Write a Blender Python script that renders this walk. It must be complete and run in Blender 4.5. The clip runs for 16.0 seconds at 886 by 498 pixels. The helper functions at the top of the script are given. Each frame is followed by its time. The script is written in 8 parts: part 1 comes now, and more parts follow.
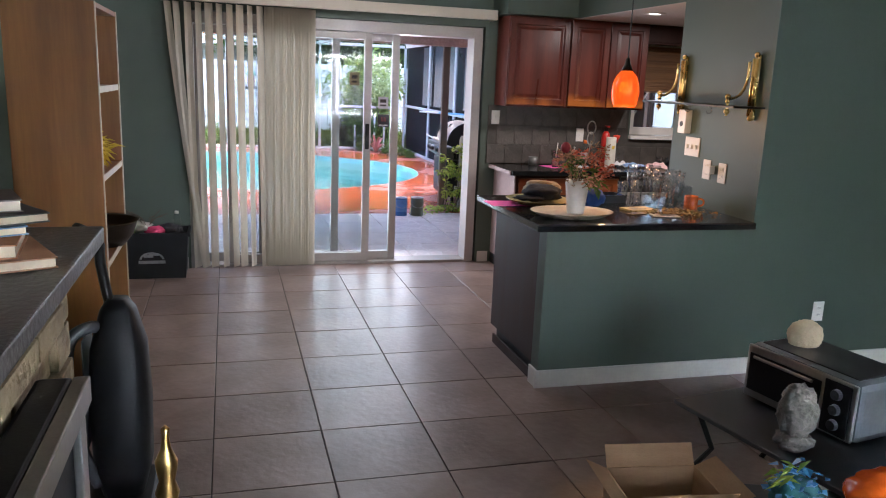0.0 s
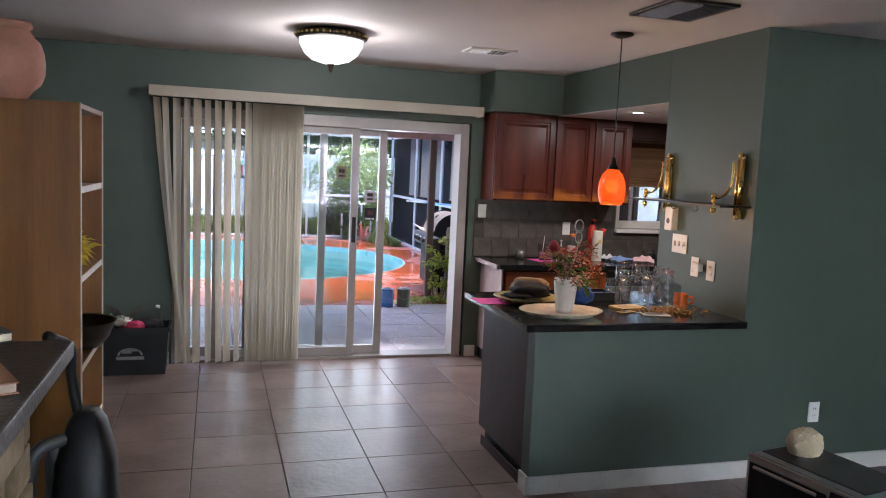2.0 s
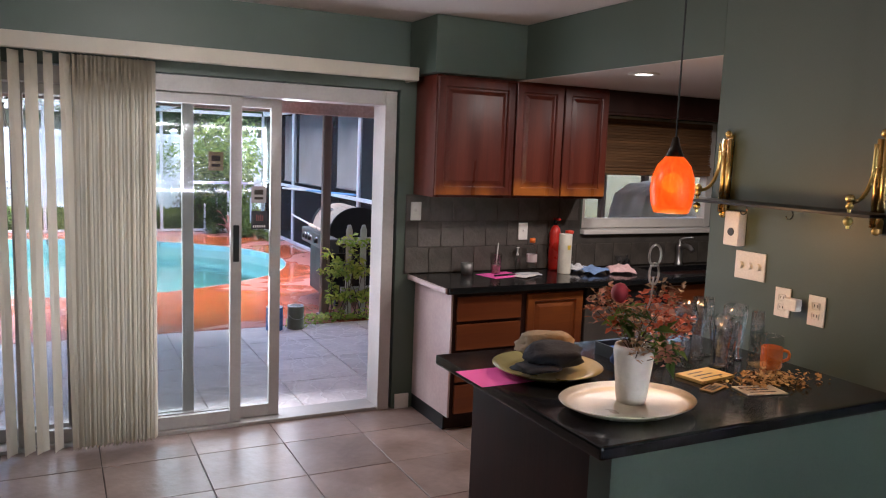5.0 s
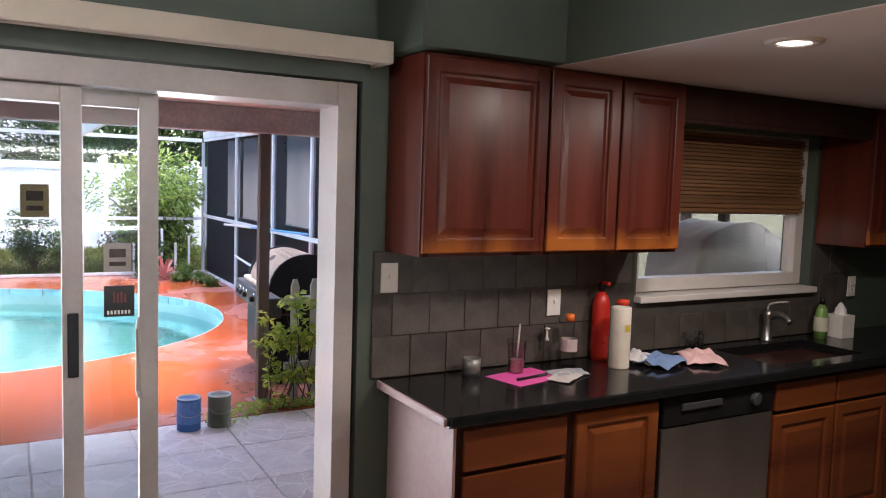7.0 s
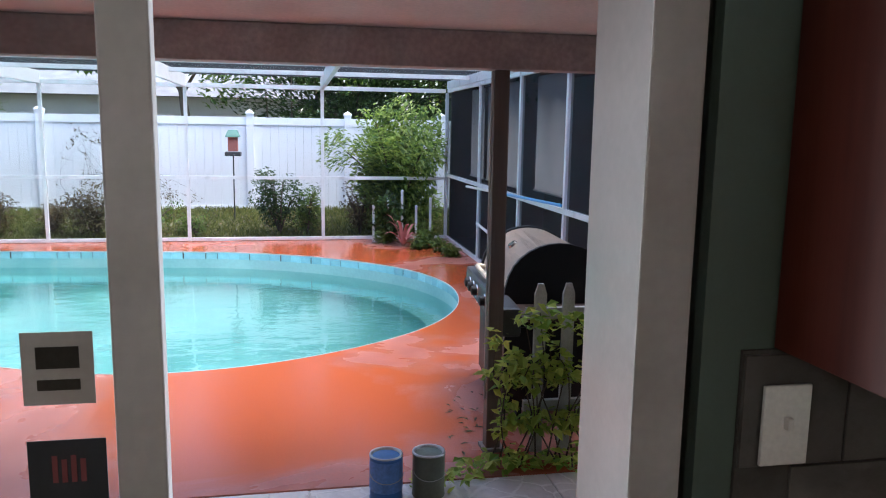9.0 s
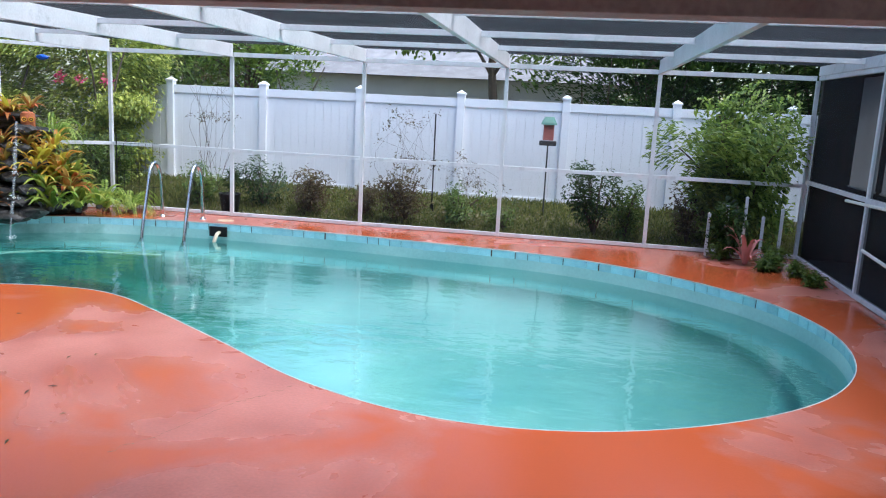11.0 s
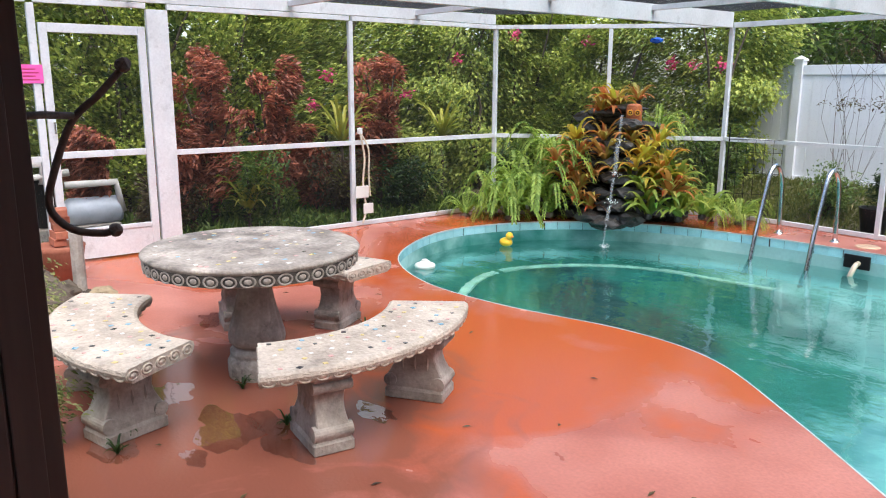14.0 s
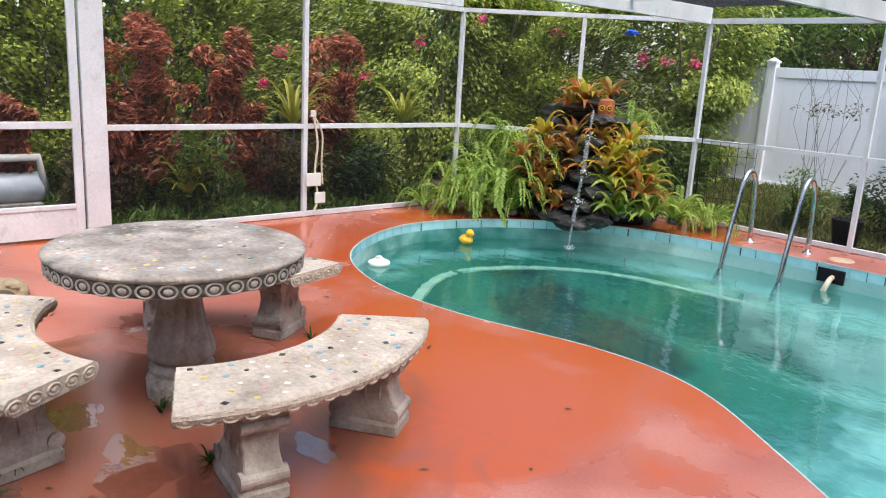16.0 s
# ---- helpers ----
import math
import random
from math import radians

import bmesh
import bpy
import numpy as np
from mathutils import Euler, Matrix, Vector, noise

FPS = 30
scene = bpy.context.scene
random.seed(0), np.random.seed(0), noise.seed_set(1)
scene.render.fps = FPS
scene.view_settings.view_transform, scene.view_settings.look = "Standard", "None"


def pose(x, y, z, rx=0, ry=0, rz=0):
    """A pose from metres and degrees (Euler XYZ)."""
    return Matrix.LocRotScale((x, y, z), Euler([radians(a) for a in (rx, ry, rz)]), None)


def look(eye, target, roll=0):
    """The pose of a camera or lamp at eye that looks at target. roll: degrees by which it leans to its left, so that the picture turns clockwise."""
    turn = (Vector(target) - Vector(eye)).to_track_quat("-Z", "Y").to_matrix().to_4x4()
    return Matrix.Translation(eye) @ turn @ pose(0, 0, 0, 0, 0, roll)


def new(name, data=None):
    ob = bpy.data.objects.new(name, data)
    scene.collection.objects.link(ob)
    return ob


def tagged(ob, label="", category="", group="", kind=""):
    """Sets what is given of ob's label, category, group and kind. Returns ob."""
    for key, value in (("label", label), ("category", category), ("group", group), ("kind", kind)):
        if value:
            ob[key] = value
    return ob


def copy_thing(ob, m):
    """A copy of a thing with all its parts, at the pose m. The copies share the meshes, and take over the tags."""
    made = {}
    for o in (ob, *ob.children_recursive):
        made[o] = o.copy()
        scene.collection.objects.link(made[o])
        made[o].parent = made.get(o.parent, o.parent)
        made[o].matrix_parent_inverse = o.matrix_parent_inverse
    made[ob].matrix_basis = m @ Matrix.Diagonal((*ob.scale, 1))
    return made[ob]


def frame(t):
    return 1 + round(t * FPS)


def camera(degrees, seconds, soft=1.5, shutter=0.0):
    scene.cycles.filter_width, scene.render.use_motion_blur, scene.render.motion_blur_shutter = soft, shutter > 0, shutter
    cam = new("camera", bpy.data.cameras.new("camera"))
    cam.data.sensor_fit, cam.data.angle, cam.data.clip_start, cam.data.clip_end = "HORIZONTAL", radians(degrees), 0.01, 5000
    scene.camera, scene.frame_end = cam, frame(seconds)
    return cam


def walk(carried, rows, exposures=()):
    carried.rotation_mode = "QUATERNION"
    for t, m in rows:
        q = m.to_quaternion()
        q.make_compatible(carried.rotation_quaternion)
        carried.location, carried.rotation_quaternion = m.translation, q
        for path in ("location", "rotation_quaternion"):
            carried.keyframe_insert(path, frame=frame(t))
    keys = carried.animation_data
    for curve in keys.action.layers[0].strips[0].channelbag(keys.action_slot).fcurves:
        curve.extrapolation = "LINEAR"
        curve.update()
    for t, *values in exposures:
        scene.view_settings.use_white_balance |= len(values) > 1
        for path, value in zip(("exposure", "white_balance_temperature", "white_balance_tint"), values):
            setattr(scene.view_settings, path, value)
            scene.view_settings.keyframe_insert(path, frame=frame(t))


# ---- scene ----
cam = camera(59.9, 16.0, soft=1.1)
PATH = [
    (0, (1.55, 0.881, 1.625), (2.085, 2.76, 1.199), 2.4),
    (0.5, (1.56, 0.913, 1.688), (2.133, 2.809, 1.411), 2.6),
    (1, (1.556, 0.931, 1.7), (2.14, 2.83, 1.469), 2.5),
    (1.5, (1.586, 0.935, 1.677), (2.164, 2.839, 1.474), 2.6),
    (2, (1.567, 0.965, 1.685), (2.137, 2.871, 1.479), 2.6),
    (2.5, (1.577, 1.116, 1.659), (2.112, 3.031, 1.442), 2.6),
    (3, (1.664, 1.418, 1.708), (2.234, 3.318, 1.452), 2.6),
    (3.5, (1.597, 1.705, 1.707), (2.351, 3.537, 1.432), 2.7),
    (3.7, (1.56, 1.818, 1.689), (2.42, 3.604, 1.422), 2.9),
    (5.8, (1.992, 3.686, 1.713), (2.917, 5.447, 1.507), 1.4),
    (6, (2.047, 3.87, 1.687), (2.998, 5.62, 1.512), 1.2),
    (6.5, (2.232, 4.326, 1.696), (3.203, 6.07, 1.566), 1.1),
    (7, (2.536, 4.697, 1.711), (3.517, 6.431, 1.544), 1.8),
    (7.5, (2.732, 5.138, 1.615), (3.728, 6.86, 1.401), 1.6),
    (8, (2.943, 5.614, 1.711), (3.703, 7.435, 1.382), 0.2),
    (8.2, (2.966, 5.809, 1.702), (3.653, 7.664, 1.404), 0.2),
    (9.3, (3.22, 6.82, 1.75), (3.5, 8.79, 1.44), 1.2),
    (10.3, (3.212, 7.716, 1.729), (3.259, 9.728, 1.447), 2.5),
    (10.5, (3.182, 7.801, 1.711), (3.118, 9.808, 1.394), 2.3),
    (10.7, (2.968, 7.878, 1.721), (2.801, 9.873, 1.376), 2.6),
    (11, (2.571, 7.993, 1.754), (2.244, 9.965, 1.386), 2.9),
    (11.5, (2.359, 8.301, 1.787), (1.657, 10.135, 1.407), 1.5),
    (11.8, (2.199, 8.555, 1.782), (1.257, 10.287, 1.445), 1.7),
    (12, (2.106, 8.71, 1.763), (1.021, 10.361, 1.452), 1.4),
    (12.5, (1.884, 9.082, 1.736), (0.621, 10.605, 1.444), 1.5),
    (13, (1.594, 9.403, 1.751), (0.241, 10.832, 1.394), 0.7),
    (13.4, (1.407, 9.65, 1.693), (-0.036, 10.975, 1.29), 0.1),
    (13.5, (1.336, 9.723, 1.685), (-0.129, 11.023, 1.277), 0.3),
    (14, (1.108, 9.918, 1.669), (-0.428, 11.126, 1.243), 0.2),
    (14.5, (0.912, 10.034, 1.67), (-0.668, 11.176, 1.227), 0.2),
    (15, (0.809, 10.132, 1.683), (-0.818, 11.195, 1.213), 0.3),
    (15.5, (0.677, 10.203, 1.678), (-0.863, 11.394, 1.219), 1.8),
    (16, (0.625, 10.248, 1.656), (-0.825, 11.547, 1.198), 3.2),
]
walk(cam, [(t, look(eye, target, roll)) for t, eye, target, roll in PATH],
     exposures=((0.0, 3.4, 5900, 16), (3.7, 3.0, 5900, 17), (6.0, 3.4, 6300, 18), (7.0, 3.27, 6350, 18), (8.2, 2.75, 6200, 14), (10.3, 1.7, 5900, 8), (12.5, 1.7, 6200, 8), (16.0, 1.55, 6600, 8)))

# ---- daylight: a high overcast sky with a weak, wide sun ----
world = bpy.data.worlds.new("sky")
scene.world = world
world.use_nodes = True
wt = world.node_tree
sky = wt.nodes.new("ShaderNodeTexSky")
sky.sky_type = "NISHITA"
sky.sun_disc = False
sky.sun_elevation = radians(64)
sky.sun_rotation = radians(104)
sky.dust_density = 2.5
sky.air_density = 1.0
sky.ozone_density = 0.6
wt.links.new(sky.outputs[0], wt.nodes["Background"].inputs[0])
wt.nodes["Background"].inputs[1].default_value = 0.15

sun_data = bpy.data.lights.new("sun", "SUN")
sun_data.energy = 1.5
sun_data.angle = radians(60)
sun_data.color = (1.0, 0.98, 0.95)
sun = new("sun", sun_data)
sun.matrix_world = look((0, 0, 0), (-0.40, 0.10, -0.90))


def lamp(name, kind, place, energy, color, size=0.05):
    data = bpy.data.lights.new(name, kind)
    data.energy, data.color = energy, color
    if kind == "AREA":
        data.size = size
    else:
        data.shadow_soft_size = size
    ob = new(name, data)
    ob.location = place
    return ob


south = lamp("window_skylight", "AREA", (3.9, -2.9, 1.45), 260, (0.92, 0.97, 1.0), 3.2)
south.data.shape, south.data.size_y = "RECTANGLE", 1.2
south.rotation_euler = (radians(90), 0, radians(180))
doorway = lamp("door_skylight", "AREA", (2.45, 7.95, 1.15), 5, (0.93, 0.97, 1.0), 1.6)
doorway.data.shape, doorway.data.size_y = "RECTANGLE", 1.9
doorway.rotation_euler = (radians(-84), 0, 0)
lamp("ceiling_bulb", "POINT", (2.266, 6.0, 2.36), 3, (1.0, 0.93, 0.84), 0.08)
lamp("pendant_bulb", "POINT", (3.86, 5.14, 1.46), 0.8, (1.0, 0.55, 0.2), 0.04)
lamp("recessed_bulb", "AREA", (4.68, 6.3, 2.165), 1.5, (1.0, 0.9, 0.78), 0.1)
lamp("recessed_bulb", "AREA", (5.5, 6.2, 2.165), 1.5, (1.0, 0.9, 0.78), 0.1)

# ---- materials ----
def nodes_of(name):
    m = bpy.data.materials.new(name)
    m.use_nodes = True
    nt = m.node_tree
    return m, nt, nt.nodes["Principled BSDF"]


def surf(name, a, b, scale=4.0, rough=0.6, bump=0.1, fine=60.0, metal=0.0, wear=0.1, rand=0.0, island=0.0, stretch=(1, 1, 1), sheen=0.5, dist=0.01):
    """A worn surface: colours a and b in large patches, fine grain, relief and uneven gloss."""
    m, nt, p = nodes_of(name)
    N, L = nt.nodes.new, nt.links.new
    tc, mp = N("ShaderNodeTexCoord"), N("ShaderNodeMapping")
    mp.inputs["Scale"].default_value = stretch
    L(tc.outputs["Object"], mp.inputs[0])
    big, small = N("ShaderNodeTexNoise"), N("ShaderNodeTexNoise")
    big.inputs["Scale"].default_value, big.inputs["Detail"].default_value = scale, 5
    small.inputs["Scale"].default_value, small.inputs["Detail"].default_value = fine, 4
    L(mp.outputs[0], big.inputs[0])
    L(mp.outputs[0], small.inputs[0])
    ramp = N("ShaderNodeValToRGB")
    ramp.color_ramp.elements[0].position, ramp.color_ramp.elements[1].position = 0.32, 0.68
    ramp.color_ramp.elements[0].color, ramp.color_ramp.elements[1].color = (*a, 1), (*b, 1)
    L(big.outputs[0], ramp.inputs[0])
    hsv = N("ShaderNodeHueSaturation")
    L(ramp.outputs[0], hsv.inputs["Color"])
    val = N("ShaderNodeMapRange")
    val.inputs["To Min"].default_value, val.inputs["To Max"].default_value = 1 - wear * 1.6, 1 + wear * 1.6
    L(small.outputs[0], val.inputs[0])
    last = val.outputs[0]
    for amount, kind, out in ((rand, "ShaderNodeObjectInfo", "Random"), (island, "ShaderNodeNewGeometry", "Random Per Island")):
        if amount:
            src, rng, mul = N(kind), N("ShaderNodeMapRange"), N("ShaderNodeMath")
            rng.inputs["To Min"].default_value, rng.inputs["To Max"].default_value = 1 - amount, 1 + amount
            mul.operation = "MULTIPLY"
            L(src.outputs[out], rng.inputs[0])
            L(rng.outputs[0], mul.inputs[0])
            L(last, mul.inputs[1])
            last = mul.outputs[0]
    L(last, hsv.inputs["Value"])
    L(hsv.outputs[0], p.inputs["Base Color"])
    rr = N("ShaderNodeMapRange")
    rr.inputs["To Min"].default_value, rr.inputs["To Max"].default_value = max(0.02, rough - 0.12), min(1, rough + 0.12)
    L(big.outputs[0], rr.inputs[0])
    L(rr.outputs[0], p.inputs["Roughness"])
    p.inputs["Metallic"].default_value = metal
    p.inputs["Specular IOR Level"].default_value = sheen
    if bump:
        bp = N("ShaderNodeBump")
        bp.inputs["Strength"].default_value, bp.inputs["Distance"].default_value = bump, dist
        L(small.outputs[0], bp.inputs["Height"])
        L(bp.outputs[0], p.inputs["Normal"])
    return m


def wood(name, a, b, rough=0.35, axis=2, scale=9.0, rand=0.0):
    st = [1.0, 1.0, 1.0]
    st[axis] = 0.07
    return surf(name, a, b, scale, rough, 0.08, 90, wear=0.12, stretch=st, rand=rand, dist=0.003)


def clear(name, tint=(1, 1, 1), gloss=1.5, rough=0.0, ripple=0.0, ripple_scale=3.0, bend=0.0):
    """Glass or water: see-through, with a mirror gloss that grows at glancing angles."""
    m, nt, p = nodes_of(name)
    N, L = nt.nodes.new, nt.links.new
    tr, gl, mix, fr = N("ShaderNodeBsdfTransparent"), N("ShaderNodeBsdfGlossy"), N("ShaderNodeMixShader"), N("ShaderNodeLayerWeight")
    power, fac = N("ShaderNodeMath"), N("ShaderNodeMapRange")
    power.operation = "POWER"
    power.inputs[1].default_value = 4.2
    f0 = ((gloss - 1) / (gloss + 1)) ** 2
    fac.inputs["To Min"].default_value = f0
    if bend:
        tr = N("ShaderNodeBsdfRefraction")
        tr.inputs["IOR"].default_value = bend
        tr.inputs["Roughness"].default_value = 0.0
    tr.inputs[0].default_value = (*tint, 1)
    gl.inputs["Roughness"].default_value = rough
    L(fr.outputs["Facing"], power.inputs[0])
    L(power.outputs[0], fac.inputs[0])
    L(fac.outputs[0], mix.inputs[0])
    L(tr.outputs[0], mix.inputs[1])
    L(gl.outputs[0], mix.inputs[2])
    L(mix.outputs[0], nt.nodes["Material Output"].inputs[0])
    if ripple:
        tc, mp, no, bp = N("ShaderNodeTexCoord"), N("ShaderNodeMapping"), N("ShaderNodeTexNoise"), N("ShaderNodeBump")
        mp.inputs["Scale"].default_value = (0.6, 1.0, 1.0)
        no.inputs["Scale"].default_value, no.inputs["Detail"].default_value = ripple_scale, 3
        bp.inputs["Strength"].default_value, bp.inputs["Distance"].default_value = ripple, 0.05
        L(tc.outputs["Object"], mp.inputs[0])
        L(mp.outputs[0], no.inputs[0])
        L(no.outputs[0], bp.inputs["Height"])
        L(bp.outputs[0], gl.inputs["Normal"])
        L(bp.outputs[0], fr.inputs["Normal"])
        if bend:
            L(bp.outputs[0], tr.inputs["Normal"])
    return m


def mesh_screen(name, color, cover):
    m, nt, p = nodes_of(name)
    N, L = nt.nodes.new, nt.links.new
    tr, mix = N("ShaderNodeBsdfTransparent"), N("ShaderNodeMixShader")
    p.inputs["Base Color"].default_value = (*color, 1)
    p.inputs["Roughness"].default_value = 0.9
    no, rng = N("ShaderNodeTexNoise"), N("ShaderNodeMapRange")
    no.inputs["Scale"].default_value = 1.5
    rng.inputs["To Min"].default_value, rng.inputs["To Max"].default_value = cover - 0.06, cover + 0.06
    L(no.outputs[0], rng.inputs[0])
    L(rng.outputs[0], mix.inputs[0])
    L(tr.outputs[0], mix.inputs[1])
    L(p.outputs[0], mix.inputs[2])
    L(mix.outputs[0], nt.nodes["Material Output"].inputs[0])
    return m


def glow(name, color, strength, base=(0.8, 0.8, 0.8), mottled=0.0):
    m, nt, p = nodes_of(name)
    p.inputs["Base Color"].default_value = (*base, 1)
    p.inputs["Roughness"].default_value = 0.25
    p.inputs["Emission Color"].default_value = (*color, 1)
    p.inputs["Emission Strength"].default_value = strength
    if mottled:
        no, ramp = nt.nodes.new("ShaderNodeTexNoise"), nt.nodes.new("ShaderNodeValToRGB")
        no.inputs["Scale"].default_value = 14
        ramp.color_ramp.elements[0].color = (*[c * (1 - mottled) for c in color], 1)
        ramp.color_ramp.elements[1].color = (*color, 1)
        ramp.color_ramp.elements[0].position, ramp.color_ramp.elements[1].position = 0.35, 0.6
        nt.links.new(no.outputs[0], ramp.inputs[0])
        nt.links.new(ramp.outputs[0], p.inputs["Emission Color"])
    return m


def leafy(name, a, b, rough=0.5, through_light=0.45, single=False):
    """Foliage: each leaf its own shade between a and b, some light through the blade."""
    m, nt, p = nodes_of(name)
    N, L = nt.nodes.new, nt.links.new
    geo, ramp = N("ShaderNodeNewGeometry"), N("ShaderNodeValToRGB")
    ramp.color_ramp.elements[0].color, ramp.color_ramp.elements[1].color = (*a, 1), (*b, 1)
    if single:
        L(N("ShaderNodeObjectInfo").outputs["Random"], ramp.inputs[0])
    else:
        L(geo.outputs["Random Per Island"], ramp.inputs[0])
    L(ramp.outputs[0], p.inputs["Base Color"])
    p.inputs["Roughness"].default_value = rough
    tl, mix = N("ShaderNodeBsdfTranslucent"), N("ShaderNodeMixShader")
    mix.inputs[0].default_value = through_light
    L(ramp.outputs[0], tl.inputs[0])
    L(p.outputs[0], mix.inputs[1])
    L(tl.outputs[0], mix.inputs[2])
    L(mix.outputs[0], nt.nodes["Material Output"].inputs[0])
    return m


M = {}
M["green"] = surf("green_wall_paint", (0.060, 0.084, 0.063), (0.068, 0.093, 0.071), 1.2, 0.5, 0.12, 140, wear=0.05, dist=0.002)
M["ceiling"] = surf("ceiling_paint", (0.60, 0.56, 0.54), (0.66, 0.62, 0.6), 1.0, 0.85, 0.3, 90, wear=0.04, dist=0.004)
M["trim"] = surf("white_trim_paint", (0.60, 0.57, 0.54), (0.68, 0.65, 0.615), 5, 0.4, 0.03, 60, wear=0.05)
M["tile"] = surf("brown_slate_floor_tile", (0.165, 0.112, 0.092), (0.285, 0.208, 0.178), 3.0, 0.33, 0.35, 22, wear=0.12, rand=0.13, dist=0.006)
M["grout"] = surf("dark_grout", (0.05, 0.04, 0.034), (0.07, 0.057, 0.05), 8, 0.9, 0.2, 80)
M["granite"] = surf("black_granite", (0.006, 0.006, 0.007), (0.012, 0.012, 0.013), 40, 0.12, 0.0, 300, wear=0.3)
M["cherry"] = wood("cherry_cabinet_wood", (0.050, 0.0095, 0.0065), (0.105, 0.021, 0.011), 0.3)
# lit copy of the cherry wood: warm light on the fronts as orange colour
M["cherry_lit"] = wood("lit_cherry_drawer_wood", (0.085, 0.018, 0.008), (0.22, 0.062, 0.014), 0.3, axis=0, scale=4.0)
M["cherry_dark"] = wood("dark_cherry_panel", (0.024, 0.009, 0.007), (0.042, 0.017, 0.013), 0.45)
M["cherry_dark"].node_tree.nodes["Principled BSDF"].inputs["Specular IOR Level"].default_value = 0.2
M["pale_panel"] = surf("worn_pinkish_cabinet_side", (0.40, 0.28, 0.27), (0.52, 0.40, 0.38), 3, 0.35, 0.05, 40)
M["slate"] = surf("slate_backsplash", (0.046, 0.039, 0.033), (0.098, 0.084, 0.072), 6, 0.55, 0.3, 40, rand=0.13)
M["steel"] = surf("brushed_steel", (0.42, 0.41, 0.40), (0.5, 0.49, 0.48), 4, 0.35, 0.02, 200, metal=1.0, stretch=(1, 1, 0.05))
M["chrome"] = surf("polished_metal", (0.6, 0.6, 0.6), (0.68, 0.68, 0.68), 3, 0.14, 0.0, 100, metal=1.0, wear=0.03)
M["brass"] = surf("polished_brass", (0.72, 0.48, 0.16), (0.80, 0.58, 0.22), 5, 0.28, 0.0, 90, metal=1.0, wear=0.06)
M["bronze"] = surf("dark_bronze", (0.03, 0.025, 0.02), (0.05, 0.04, 0.03), 8, 0.4, 0.1, 80, metal=0.7)
M["black"] = surf("black_plastic", (0.005, 0.005, 0.006), (0.010, 0.010, 0.011), 5, 0.45, 0.05, 120, sheen=0.3)
M["dark_grey"] = surf("dark_grey_plastic", (0.035, 0.037, 0.04), (0.05, 0.052, 0.055), 5, 0.45, 0.05, 120)
M["white"] = surf("white_plastic", (0.68, 0.66, 0.62), (0.76, 0.74, 0.70), 5, 0.4, 0.02, 120)
M["blind"] = surf("ivory_vinyl_blind", (0.62, 0.57, 0.48), (0.70, 0.65, 0.56), 3, 0.5, 0.04, 90, wear=0.05)
M["glass"] = clear("window_glass", (0.93, 0.96, 0.95), 1.45)
M["oak"] = wood("varnished_oak", (0.17, 0.062, 0.012), (0.28, 0.112, 0.025), 0.45)
M["oak_edge"] = wood("pale_oak_edge", (0.42, 0.33, 0.23), (0.52, 0.43, 0.32), 0.5)
M["ledge"] = surf("tan_ledge_stone", (0.26, 0.19, 0.11), (0.40, 0.31, 0.19), 7, 0.85, 0.7, 25, rand=0.2, dist=0.02)
M["mantel"] = surf("grey_slate_mantel", (0.05, 0.045, 0.042), (0.10, 0.09, 0.085), 6, 0.4, 0.3, 50)
M["card"] = surf("cardboard", (0.36, 0.22, 0.115), (0.43, 0.28, 0.155), 4, 0.9, 0.1, 60, stretch=(1, 1, 6))
M["deck"] = None
M["plaster"] = None
M["pool_tile"] = surf("pale_blue_pool_tile", (0.30, 0.60, 0.66), (0.40, 0.70, 0.74), 9, 0.2, 0.05, 60, rand=0.12)
M["alu"] = surf("white_aluminium_frame", (0.62, 0.63, 0.65), (0.74, 0.75, 0.77), 3, 0.45, 0.05, 50, wear=0.1)
M["alu_grey"] = surf("dull_door_aluminium", (0.34, 0.315, 0.295), (0.43, 0.40, 0.38), 3, 0.4, 0.03, 60, wear=0.06)
M["screen"] = mesh_screen("insect_screen", (0.03, 0.032, 0.035), 0.16)
M["roof_screen"] = mesh_screen("roof_insect_screen", (0.03, 0.032, 0.036), 0.22)
M["dense_screen"] = mesh_screen("dark_privacy_screen", (0.008, 0.009, 0.013), 0.62)
M["vinyl"] = surf("white_vinyl_fence", (0.74, 0.76, 0.80), (0.82, 0.84, 0.87), 0.8, 0.4, 0.02, 40, wear=0.04)
M["brown_wood"] = wood("dark_brown_stained_wood", (0.040, 0.021, 0.015), (0.072, 0.042, 0.032), 0.5)
M["soffit_paint"] = surf("pink_white_patio_ceiling", (0.62, 0.52, 0.48), (0.70, 0.60, 0.56), 2, 0.8, 0.1, 50)
M["paver"] = surf("stamped_patio_paver", (0.54, 0.47, 0.46), (0.70, 0.63, 0.61), 5, 0.4, 0.5, 25, rand=0.08, wear=0.1, dist=0.01)


